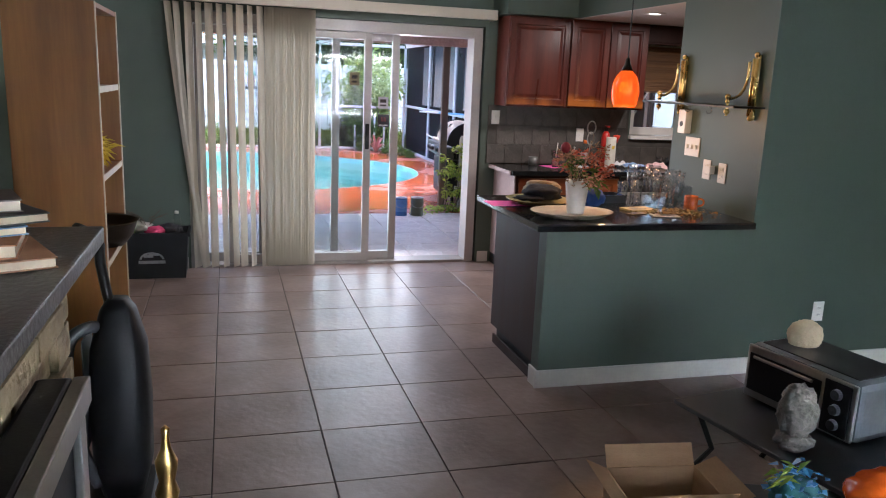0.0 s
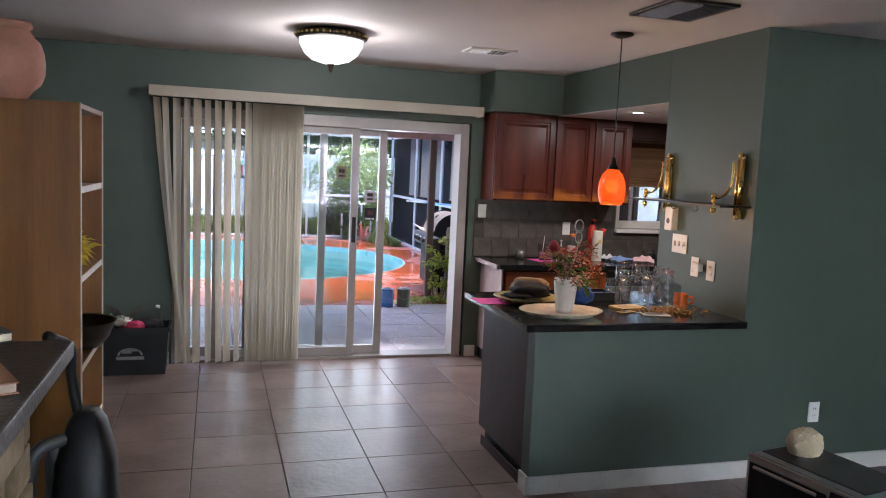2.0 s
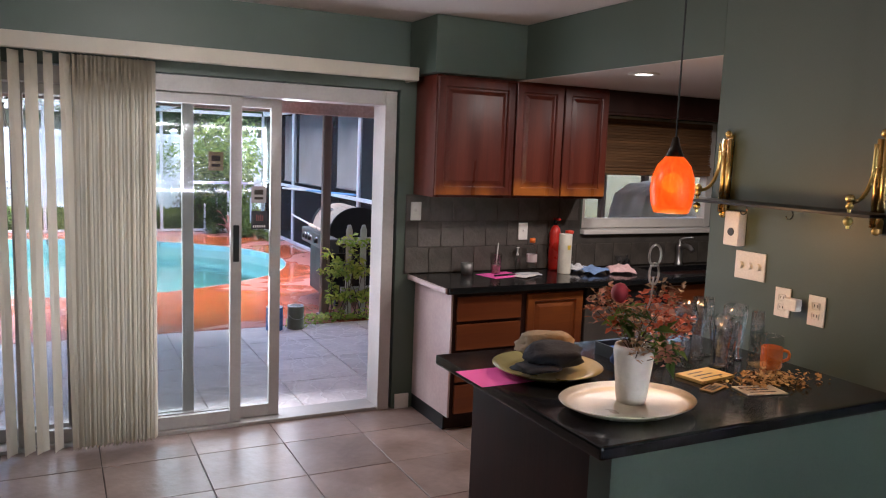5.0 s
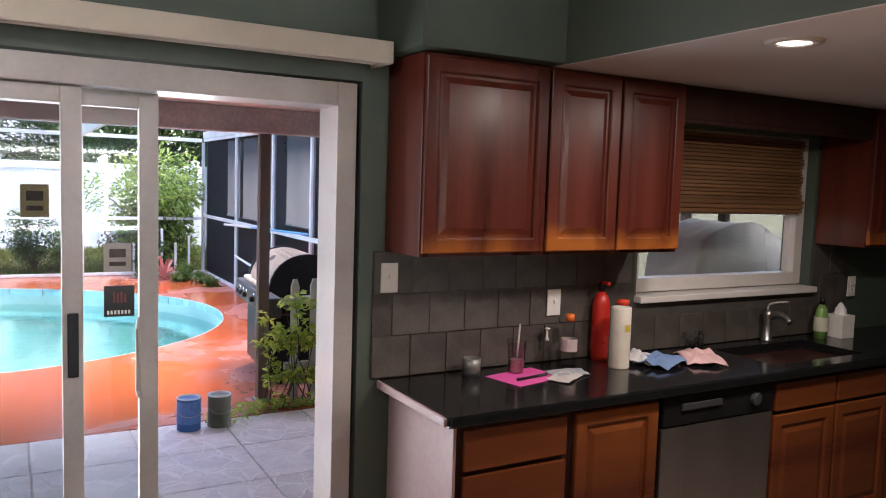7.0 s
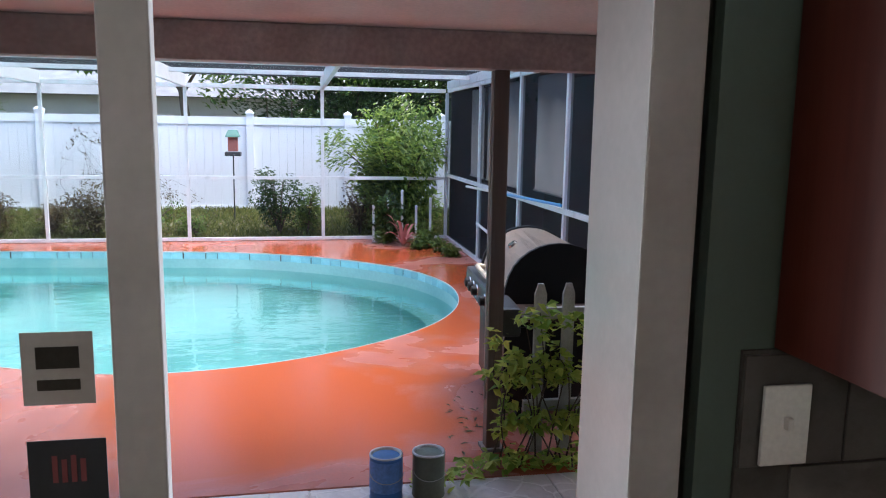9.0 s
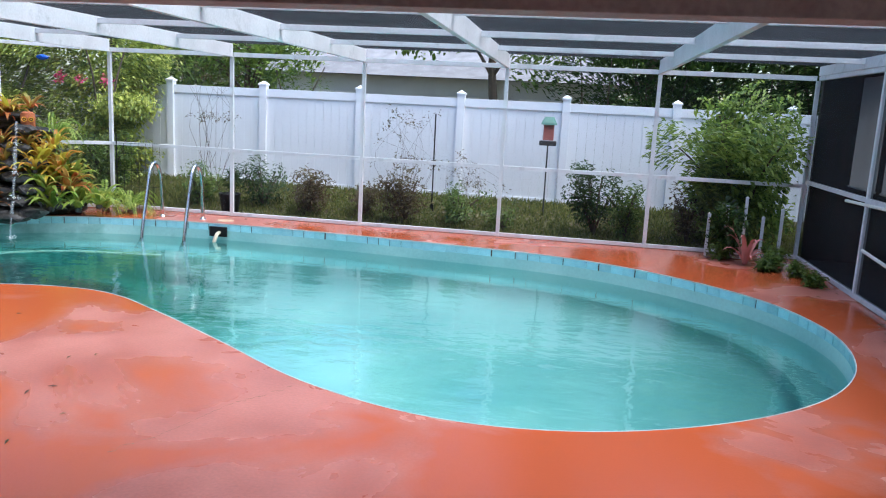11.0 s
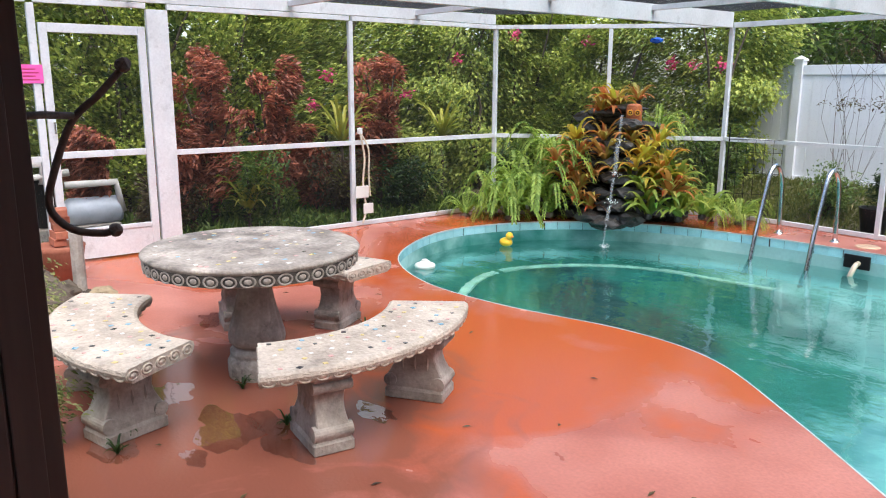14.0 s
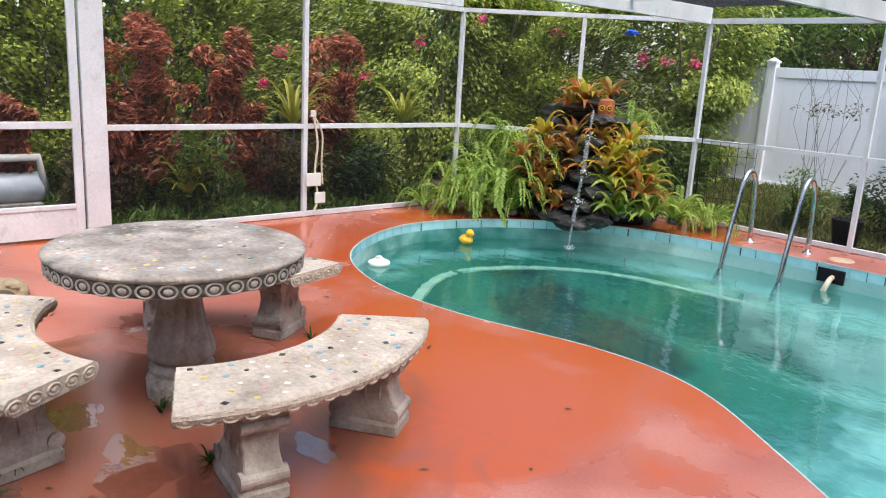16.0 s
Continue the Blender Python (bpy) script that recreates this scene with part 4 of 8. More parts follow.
bm.faces.new(outer0[::-1])
part("tub", bm, M["black"], bin_)
M["faded_print"] = surf("faded_white_print", (0.42, 0.43, 0.44), (0.55, 0.56, 0.57), 30, 0.6, 0.0)
bm = bmesh.new()
for k in range(14):
    a0, a1 = math.pi * k / 14, math.pi * (k + 1) / 14
    r0, r1 = .075, .092
    quad = [(r * math.cos(a), -.0475, .16 + r * .62 * math.sin(a)) for a, r in ((a0, r0), (a1, r0), (a1, r1), (a0, r1))]
    bm.faces.new([bm.verts.new((x, -.0335 - .1 * (z - .0) * .12, z)) for x, y, z in quad])
for dims in ((-.1, .125, .1, .15), (-.06, .175, .01, .2), (-.02, .19, .055, .205)):
    x0, z0, x1, z1 = dims
    bm.faces.new([bm.verts.new((x, -.0335 - .012 * z, z)) for x, z in ((x0, z0), (x1, z0), (x1, z1), (x0, z1))])
bmesh.ops.solidify(bm, geom=bm.faces[:], thickness=.002)
part("print", bm, M["faded_print"], bin_, "faded white printed emblem and bars")


# ---- garden ground, pool deck, pool ----
POOL = [(-5.7, 15.5), (-5.45, 14.75), (-4.85, 14.05), (-4.0, 13.72), (-3.1, 13.76), (-2.1, 14.03), (-1.4, 14.0), (-0.7, 13.6), (0.1, 13.05), (1.0, 12.42),
        (1.9, 12.1), (2.8, 12.17), (3.7, 12.6), (4.4, 13.25), (4.8, 14.1), (4.85, 15.1), (4.45, 16.1), (3.5, 17.0), (2.3, 17.55), (0.7, 17.78), (-1.0, 17.95),
        (-2.4, 17.95), (-3.5, 17.82), (-4.4, 17.55), (-5.1, 17.0), (-5.55, 16.3)]
edge = curve_points([(x, y, 0) for x, y in POOL], 180, True)
DECK = [(-6.6, 10.12), (7.0, 10.12), (7.0, 18.75), (-4.4, 18.75), (-6.6, 16.8)]


def sheet_with_hole(outline, hole, z, thick, bm=None):
    """A slab between an outer outline and a hole."""
    bm = bm or bmesh.new()
    outs = [bm.verts.new((x, y, z)) for x, y in outline]
    ins = [bm.verts.new((p[0], p[1], z)) for p in hole]
    es = [bm.edges.new((outs[i], outs[(i + 1) % len(outs)])) for i in range(len(outs))]
    es += [bm.edges.new((ins[i], ins[(i + 1) % len(ins)])) for i in range(len(ins))]
    bmesh.ops.triangle_fill(bm, edges=es, use_beauty=True)
    made = bmesh.ops.extrude_face_region(bm, geom=bm.faces[:])["geom"]
    bmesh.ops.translate(bm, verts=[g for g in made if isinstance(g, bmesh.types.BMVert)], vec=(0, 0, -thick))
    return bm


structure("pavement_deck", sheet_with_hole(DECK, edge, 0.0, 0.010), M["deck"], "rain-wet red painted concrete pool deck")
bm = bmesh.new()
last = None
line = curve_points([(x, y, 0) for x, y in [(0.41, 11.22), (0.57, 11.53), (0.7, 11.93), (0.81, 12.1), (0.95, 12.34)]], 60)
for i, p in enumerate(line):
    wob = Vector((noise.noise((i * .31, 0, 0)), noise.noise((0, i * .31, 0)), 0)) * .03
    w = .0022 + .0018 * abs(noise.noise((i * .5, 3, 0)))
    row = [bm.verts.new((p.x + wob.x, p.y + wob.y + k * w, .0012)) for k in (-1, 1)]
    if last:
        bm.faces.new((last[0], last[1], row[1], row[0]))
    last = row
part("crack", bm, M["soil"], bpy.data.objects["pavement_deck"], "fine dark crack in the paint")
bm = bmesh.new()
GROUND_HOLE = [(-6.55, 7.6), (7.05, 7.6), (7.05, 18.7), (-4.42, 18.7), (-6.55, 16.82)]
ring = sheet_with_hole([(-300, -200), (300, -200), (300, 400), (-300, 400)], GROUND_HOLE, -0.10, 0.05)
structure("ground", ring, M["soil"], "dry grass and bare garden soil")

# raised lawn strip between the screen and the fence
bm = bmesh.new()
nx, ny = 60, 12
grid = [[bm.verts.new((-20 + 40 * i / nx, 18.85 + 4.5 * j / ny, -.08 + .30 * min(1, j / 5) + .05 * noise.noise((i * .5, j * .5, 0)))) for i in range(nx + 1)] for j in range(ny + 1)]
for j in range(ny):
    for i in range(nx):
        bm.faces.new((grid[j][i], grid[j][i + 1], grid[j + 1][i + 1], grid[j + 1][i]))
structure("ground_bank", bm, M["soil"], "weedy grass bank behind the pool screen", True)

# basin
bm = bmesh.new()
n = len(edge)
cx, cy = 0.0, 15.4
levels = [(1.0, 0.0, -0.10), (1.0, 0.02, -0.72), (1.0, 0.10, -0.84), (1.0, 0.62, -0.90), (1.0, 0.70, -0.93), (1.0, 1.0, -1.28), (0.6, 0.0, -1.42), (0.0, 0.0, -1.45)]
rows = []
ledge = []
for s, inset, z in levels:
    if s == 0:
        rows.append([bm.verts.new((cx, cy, z - .2))])
        continue
    row = []
    for i, p in enumerate(edge):
        a, b = edge[i - 4], edge[(i + 4) % n]
        nrm = Vector((-(b - a).y, (b - a).x, 0)).normalized()
        west = max(0, min(1, (-p.x + .5) / 3))
        step = inset if inset < .5 else .30 + (inset - .30) * west
        q = p - (p - Vector((cx, cy, 0))) * (1 - s) if s < .9 else p + nrm * step
        deep = z - (0.55 * west if z < -.95 else 0)
        row.append(bm.verts.new((q.x, q.y, deep)))
        if inset == .62 and p.x < -2.7:
            ledge.append((q.copy(), nrm))
    rows.append(row)
for a, b in zip(rows, rows[1:]):
    for k in range(n):
        j = (k + 1) % n
        bm.faces.new((a[k], a[j], b[0]) if len(b) == 1 else (a[k], a[j], b[j], b[k]))
structure("pool_basin", bm, M["plaster"], "turquoise pool plaster under water, deep end painted darker, with algae and silt", True)
# pale band along the step of the deep end
bm = bmesh.new()
last = None
for q, nrm in ledge:
    row = [bm.verts.new((q.x + nrm.x * k, q.y + nrm.y * k, z)) for k, z in ((-.05, -.888), (.045, -.888), (.06, -.93))]
    if last and (row[0].co - last[0].co).length < .6:
        for k in (0, 1):
            bm.faces.new((last[k], last[k + 1], row[k + 1], row[k]))
    last = row
structure("trim_step", bm, surf("pale_step_plaster", (.34, .50, .42), (.56, .66, .56), 7, .6, .1, 30), "pale worn plaster edge of the underwater step")
bm = bmesh.new()
bm.faces.new([bm.verts.new((p.x, p.y, -0.23)) for p in edge])
pool_water = structure("water", bm, M["water"], "still teal swimming pool water with small ripples")
pool_water.visible_shadow = False
# coping lip
bm = bmesh.new()
lip = []
for i, p in enumerate(edge):
    a, b = edge[i - 1], edge[(i + 1) % n]
    nrm = Vector((-(b - a).y, (b - a).x, 0)).normalized()
    lip.append([bm.verts.new(p + nrm * dx + Vector((0, 0, dz))) for dx, dz in ((-.002, .002), (.006, .002), (.006, -.012), (-.002, -.012))])
for i in range(n):
    a, b = lip[i], lip[(i + 1) % n]
    for k in range(4):
        bm.faces.new((a[k], a[(k + 1) % 4], b[(k + 1) % 4], b[k]))
structure("trim_pool", bm, surf("pale_pool_lip", (.40, .50, .50), (.58, .66, .66), 6, .5), "thin white pool edge lip")

# ---- patio roof, beam, post ----
structure("roof_patio", boxed(-1.2, 7.7, 2.235, 7.2, 10.6, 2.31), M["soffit_paint"], "pinkish white boarded patio ceiling")
structure("roof_house", boxed(-12, -4, 2.65, 12, 7.7, 2.75), M["soffit_paint"], "flat house roof")
bm = bmesh.new()
for dims in ((-12, 7.55, -.1, -.1, 7.7, 2.64), (8.3, 7.55, -.1, 12, 7.7, 2.64)):
    box(bm, *dims)
structure("wall_outer", bm, M["soffit_paint"], "pale stucco outer house wall")
beam = thing("patio_beam", "dark brown stained timber beam at the patio edge", "beam", (0, 10.45, 0))
part("board", boxed(-1.2, -.07, 2.05, 7.2, .07, 2.233, bevel=.006), surf("dusty_brown_pink_paint", (.33, .25, .235), (.44, .345, .325), 5, .6, .2, 40, wear=.2), beam)
post = thing("patio_post", "dark brown weathered timber patio post", "post", (4.22, 10.46, 0))
part("shaft", boxed(-.04, -.04, 0, .04, .04, 2.048, bevel=.005), wood("weathered_brown_post_wood", (.11, .08, .066), (.20, .148, .125), .6), post)
part("conduit", tube([(-.052, -.03, .3), (-.053, -.032, 1.2), (-.05, -.03, 2.04)], .007, 6), M["alu_grey"], post, "thin grey cable on the post")
part("base_block", boxed(-.06, -.06, 0, .06, .06, .02), M["concrete_worn"], post)

# screened east end of the patio
pe = thing("patio_end_screen", "dark bronze screen wall closing the patio's east end", "screen", (6.95, 7.72, 0))
pe["kind"] = "structure"
for y in (.02, .75, 1.1, 1.75, 2.38):
    part("post", boxed(-.03, y - .03, 0, .03, y + .03, 2.232, bevel=.004), M["brown_wood"], pe)
for z in (.03, .95, 2.2):
    part("rail", boxed(-.02, .051, z - .03, .02, .72, z + .03), M["brown_wood"], pe)
    part("rail", boxed(-.02, 1.131, z - .03, .02, 1.72, z + .03), M["brown_wood"], pe)
bm = bmesh.new()
bm.faces.new([bm.verts.new(c) for c in ((.0, .05, .06), (.0, 2.35, .06), (.0, 2.35, 2.17), (.0, .05, 2.17))])
part("mesh", bm, M["dense_screen"], pe, "dark insect mesh")

# timber screen wall at the patio's garden end
ps = thing("patio_side_wall", "dark brown boarded timber wall closing the patio side", "wall", (-.50, 7.705, 0))
ps["kind"] = "structure"
for i in range(17):
    y0 = .147 * i
    part("board", boxed(-.02, y0 + .002, 0, .02, y0 + .143, 2.232, bevel=.004), M["brown_wood"], ps)
part("corner_board", boxed(-.055, 2.405, 0, .03, 2.46, 2.232, bevel=.004), M["brown_wood"], ps)
part("cap_strip", boxed(.022, 2.33, 0, .034, 2.40, 2.232, bevel=.003), M["brown_wood"], ps)

# ---- screen enclosure ----
cage = thing("pool_screen_enclosure", "white aluminium pool cage with insect screens", "enclosure", (0, 0, 0))
cage["kind"] = "structure"
TOP, MID = 2.32, .975


def upright(x, y, w=.05, d=.05, top=TOP, rz=0):
    o = part("post", boxed(-w / 2, -d / 2, 0, w / 2, d / 2, top, bevel=.003), M["alu"], cage)
    o.matrix_local = pose(x, y, 0, 0, 0, rz)


def bar(a, b, z, h=.05, w=.05, name="rail"):
    a, b = Vector((*a, 0)), Vector((*b, 0))
    ln = (b - a).length
    o = part(name, boxed(0, -w / 2, -h / 2, ln, w / 2, h / 2, bevel=.003), M["alu"], cage)
    o.matrix_local = pose(a.x, a.y, z, 0, 0, math.degrees(math.atan2(b.y - a.y, b.x - a.x)))


def screen_panel(a, b, z0, z1, material):
    bm = bmesh.new()
    bm.faces.new([bm.verts.new(v) for v in ((a[0], a[1], z0), (b[0], b[1], z0), (b[0], b[1], z1), (a[0], a[1], z1))])
    part("screen", bm, material, cage, "dark fine insect mesh")


backs = [-4.37, -2.43, -.45, 1.56, 3.58, 5.54]
BACK, LEFT, RIGHT = 18.71, -6.53, 5.56
for x in backs:
    upright(x, BACK)
for a, b in zip(backs, backs[1:]):
    for z, h in ((MID, .05), (.03, .05), (TOP + .03, .06)):
        bar((a + .026, BACK), (b - .026, BACK), z, h)
    screen_panel((a + .025, BACK), (b - .025, BACK), .05, TOP, M["screen"])
cham = [(LEFT, 16.78), (-5.45, 17.745), (-4.37, BACK)]
upright(*cham[0], rz=20)
upright(*cham[1], rz=42)
for a, b in zip(cham, cham[1:]):
    for z in (MID, .03, TOP + .03):
        bar(a, b, z, .05, .045)
    screen_panel(a, b, .05, TOP, M["screen"])
lefts = [16.78, 14.59, 12.46, 11.41, 9.4, 7.75]
for y in (14.59, 9.4, 7.8):
    upright(LEFT, y)
upright(LEFT, 12.46, .06, .20)
upright(LEFT, 11.38, .06, .06)
for a, b in ((16.76, 14.61), (14.57, 12.56), (11.35, 9.42), (9.38, 7.82)):
    for z in (MID, .03, TOP + .03):
        bar((LEFT, a), (LEFT, b), z, .05)
    screen_panel((LEFT, a), (LEFT, b), .05, TOP, M["screen"])
bar((LEFT, 12.36), (LEFT, 11.41), TOP + .03)
screen_panel((LEFT, 12.35), (LEFT, 11.42), 2.2, TOP, M["screen"])
for y in (16.48, 14.6, 13.12, 11.2):
    upright(RIGHT, y)
for a, b in ((18.68, 16.51), (16.45, 14.63), (14.57, 13.15), (13.09, 11.23)):
    for z in (1.03, .03, TOP + .03):
        bar((RIGHT, a), (RIGHT, b), z, .05)
    screen_panel((RIGHT, a), (RIGHT, b), .05, TOP, M["dense_screen"])
# roof beams with purlins and the roof screen
for x in backs[1:-1]:
    part("roof_beam", boxed(x - .026, 10.54, TOP + .0, x + .026, BACK - .03, TOP + .18, bevel=.003), M["alu"], cage)
part("roof_beam", boxed(-4.40, 10.54, TOP, -4.345, BACK - .03, TOP + .18, bevel=.003), M["alu"], cage)
part("roof_beam", boxed(LEFT - .025, 10.54, TOP + .061, LEFT + .025, 16.75, TOP + .18, bevel=.003), M["alu"], cage)
part("roof_beam", boxed(RIGHT - .025, 10.54, TOP + .061, RIGHT + .025, BACK, TOP + .18, bevel=.003), M["alu"], cage)
xs = [LEFT] + backs[:-1] + [RIGHT]
for y in (12.2, 13.85, 15.5, 17.1):
    for a, b in zip(xs, xs[1:]):
        if not (a == LEFT and y > 16.7):
            part("purlin", boxed(a + .028, y - .025, TOP + .11, b - .028, y + .025, TOP + .165, bevel=.003), M["alu"], cage)
for a, b in zip(xs, xs[1:]):
    bm = bmesh.new()
    y1 = 16.75 if a == LEFT else BACK
    bm.faces.new([bm.verts.new(v) for v in ((a, 10.5, TOP + .184), (b, 10.5, TOP + .184), (b, BACK, TOP + .184), (a, y1, TOP + .184))])
    part("roof_screen", bm, M["roof_screen"], cage, "dark roof insect mesh")
# woven threads of the roof mesh: thin upright strips both ways, close to opaque at a glance
bm = bmesh.new()
y = 10.6
while y < 18.66:
    x0 = LEFT if y < 16.75 else LEFT + (y - 16.75) * 1.12
    bm.faces.new([bm.verts.new(v) for v in ((x0, y, TOP + .186), (RIGHT, y, TOP + .186), (RIGHT, y, TOP + .1895), (x0, y, TOP + .1895))])
    y += .024
x = LEFT + .02
while x < RIGHT:
    bm.faces.new([bm.verts.new(v) for v in ((x, 10.55, TOP + .186), (x, 18.6 if x > -4.4 else 16.8 + (x - LEFT) * .88, TOP + .186), (x, 18.6 if x > -4.4 else 16.8 + (x - LEFT) * .88, TOP + .1895), (x, 10.55, TOP + .1895))])
    x += .024
o = part("mesh_threads", bm, surf("grey_mesh_thread", (.03, .032, .035), (.05, .052, .056), 2, .9, 0), cage, "dark woven roof mesh threads")
o["kind"] = "stuff"
# screen door
sd = thing("screen_door", "white aluminium screen door with kick plate, closed", "door", (LEFT, 11.43, 0))
bm = bmesh.new()
for dims in ((-.02, 0, .02, .02, .07, 2.16), (-.02, .84, .02, .02, .91, 2.16), (-.02, .07, 2.08, .02, .84, 2.16), (-.02, .07, .97, .02, .84, 1.03), (-.02, .07, .27, .02, .84, .31)):
    box(bm, *dims, bevel=.004)
part("frame", bm, M["alu"], sd)
part("kick_plate", boxed(-.012, .07, .02, .012, .84, .268), M["alu"], sd)
bm = bmesh.new()
for z0, z1 in ((.31, .97), (1.03, 2.08)):
    bm.faces.new([bm.verts.new(v) for v in ((0, .07, z0), (0, .84, z0), (0, .84, z1), (0, .07, z1))])
part("mesh", bm, M["screen"], sd)
part("handle", tube([(.02, .05, 1.2), (.05, .05, 1.2), (.05, .05, 1.3), (.02, .05, 1.3)], .007), M["chrome"], sd)
M["pink"] = surf("pink_paper", (0.85, 0.10, 0.42), (0.9, 0.14, 0.48), 3, 0.7, 0.0, wear=0.02)
note = thing("paper_note", "bright pink paper notice taped to the screen door", "notice", (LEFT + .036, 11.36, 1.64))
part("sheet", boxed(0, -.16, 0, .0015, .07, .16), M["pink"], note)
bm = bmesh.new()
for i in range(4):
    box(bm, .0016, -.11, .025 + .03 * i, .0022, .04 - .03 * (i % 2), .037 + .03 * i)
part("writing", bm, M["petal"], note, "unreadable printed lines")

# ---- white fence ----
fence = thing("vinyl_fence", "tall white vinyl privacy fence with square posts", "fence", (0, 21.2, .12))
for i in range(-6, 8):
    x = .57 + 1.78 * i
    if x < -7.5:
        continue
    p = part("post", boxed(x - .065, -.065, 0, x + .065, .065, 1.86, bevel=.004), M["vinyl"], fence)
    bm = lathe([(.11, 1.86), (.11, 1.885), (0, 1.94)], 4, m=Matrix.Translation((x, 0, 0)) @ Matrix.Rotation(radians(45), 4, "Z"))
    part("cap", bm, M["vinyl"], p)
    bm = bmesh.new()
    box(bm, x + .066, -.035, 1.66, x + 1.714, .035, 1.80, bevel=.004)
    box(bm, x + .066, -.035, .05, x + 1.714, .035, .19, bevel=.004)
    part("rail", bm, M["vinyl"], fence)
    bm = bmesh.new()
    for k in range(11):
        box(bm, x + .066 + .1498 * k, -.014, .19, x + .066 + .1498 * (k + 1) - .003, .014, 1.66)
    part("boards", bm, M["vinyl"], fence)

# ---- concrete table and benches ----
TX, TY = -2.9, 11.7
M["rim_black"] = surf("black_rim_concrete", (.03, .027, .024), (.11, .095, .08), 14, .9, .6, 60, wear=.3)
table = thing("garden_table", "round cast concrete garden table with mosaic chips and black mould", "table", (TX, TY, 0))
part("tabletop", lathe([(0, .652), (.53, .652), (.565, .658), (.582, .672), (.586, .70), (.588, .728), (.60, .738), (.603, .748), (.594, .758), (.57, .761), (0, .762)], 72), M["concrete"], table, "", True)


def egg_mesh(name, wide, high, proud):
    """A carved oval: a raised ring round a domed middle, facing +x."""
    bm = bmesh.new()
    n, k = 20, 6
    rings = []
    for i in range(n):
        a = math.tau * i / n
        c = Vector((0, wide * math.cos(a), high * math.sin(a)))
        out = Vector((0, math.cos(a), math.sin(a)))
        rings.append([bm.verts.new(c + out * proud * .75 * math.cos(math.tau * q / k) + Vector((proud * math.sin(math.tau * q / k), 0, 0))) for q in range(k)])
    for i in range(n):
        p, q = rings[i], rings[(i + 1) % n]
        for j in range(k):
            bm.faces.new((p[j], p[(j + 1) % k], q[(j + 1) % k], q[j]))
    dome = bmesh.ops.create_icosphere(bm, subdivisions=2, radius=1)
    for v in dome["verts"]:
        v.co = Vector((v.co.x * proud * 1.3, v.co.y * wide * .62, v.co.z * high * .62))
    me = bpy.data.meshes.new(name)
    bm.to_mesh(me)
    bm.free()
    for f in me.polygons:
        f.use_smooth = True
    return me


def egg_row(owner, me, places):
    for m_ in places:
        o = new("carved_oval", me)
        o.parent = owner
        o.matrix_local = m_


# near-black band round the rim, behind the ovals
part("rim_band", lathe([(.5875, .668), (.5892, .674), (.5892, .722), (.5885, .728)], 72), M["rim_black"], table, "black band behind the carved ovals", True)
egg = egg_mesh("carved_oval", .036, .027, .009)
egg.materials.append(M["concrete_worn"])
egg_row(table, egg, [pose(.584 * math.cos(math.tau * k / 40), .584 * math.sin(math.tau * k / 40), .695, 0, 0, 9 * k) for k in range(40)])
bm = lathe([(.168, 0), (.172, .03), (.172, .09), (.158, .115), (.148, .12), (.157, .135), (.157, .155), (.135, .168), (.125, .18), (.14, .19), (.158, .205), (.160, .235), (.154, .27), (.142, .31), (.128, .355), (.115, .40), (.104, .45), (.096, .50), (.092, .55), (.093, .60), (.105, .652)], 96)
for v in bm.verts:
    if .19 < v.co.z < .65:
        a = math.atan2(v.co.y, v.co.x)
        k = 1 + .075 * (abs(math.cos(6 * a + math.sin(v.co.z * 9) * .8)) - .5) * min(1, (v.co.z - .19) * 25)
        v.co.x, v.co.y = v.co.x * k, v.co.y * k
part("pedestal", bm, M["concrete_worn"], table, "fluted concrete pedestal with mossy foot", True)
chips = [surf("mosaic_chip_" + nme, c, tuple(v * 1.2 for v in c), 30, 0.3, 0.0) for nme, c in (("black", (.02, .02, .022)), ("blue", (.12, .30, .42)), ("yellow", (.5, .38, .12)), ("pink", (.45, .22, .2)), ("white", (.6, .58, .55)))]
rs = random.Random(7)
for mi, cm in enumerate(chips):
    bm = bmesh.new()
    for k in range(15):
        r, a = .54 * math.sqrt(rs.random()), rs.uniform(0, math.tau)
        s = rs.uniform(.008, .013)
        x, y = r * math.cos(a), r * math.sin(a)
        box(bm, x - s, y - s, .757, x + s, y + s, .7618)
    part("mosaic_chips", bm, cm, table)["kind"] = "stuff"


seat_egg = egg_mesh("carved_oval", .031, .021, .0075)
seat_egg.materials.append(M["seat_stone"])


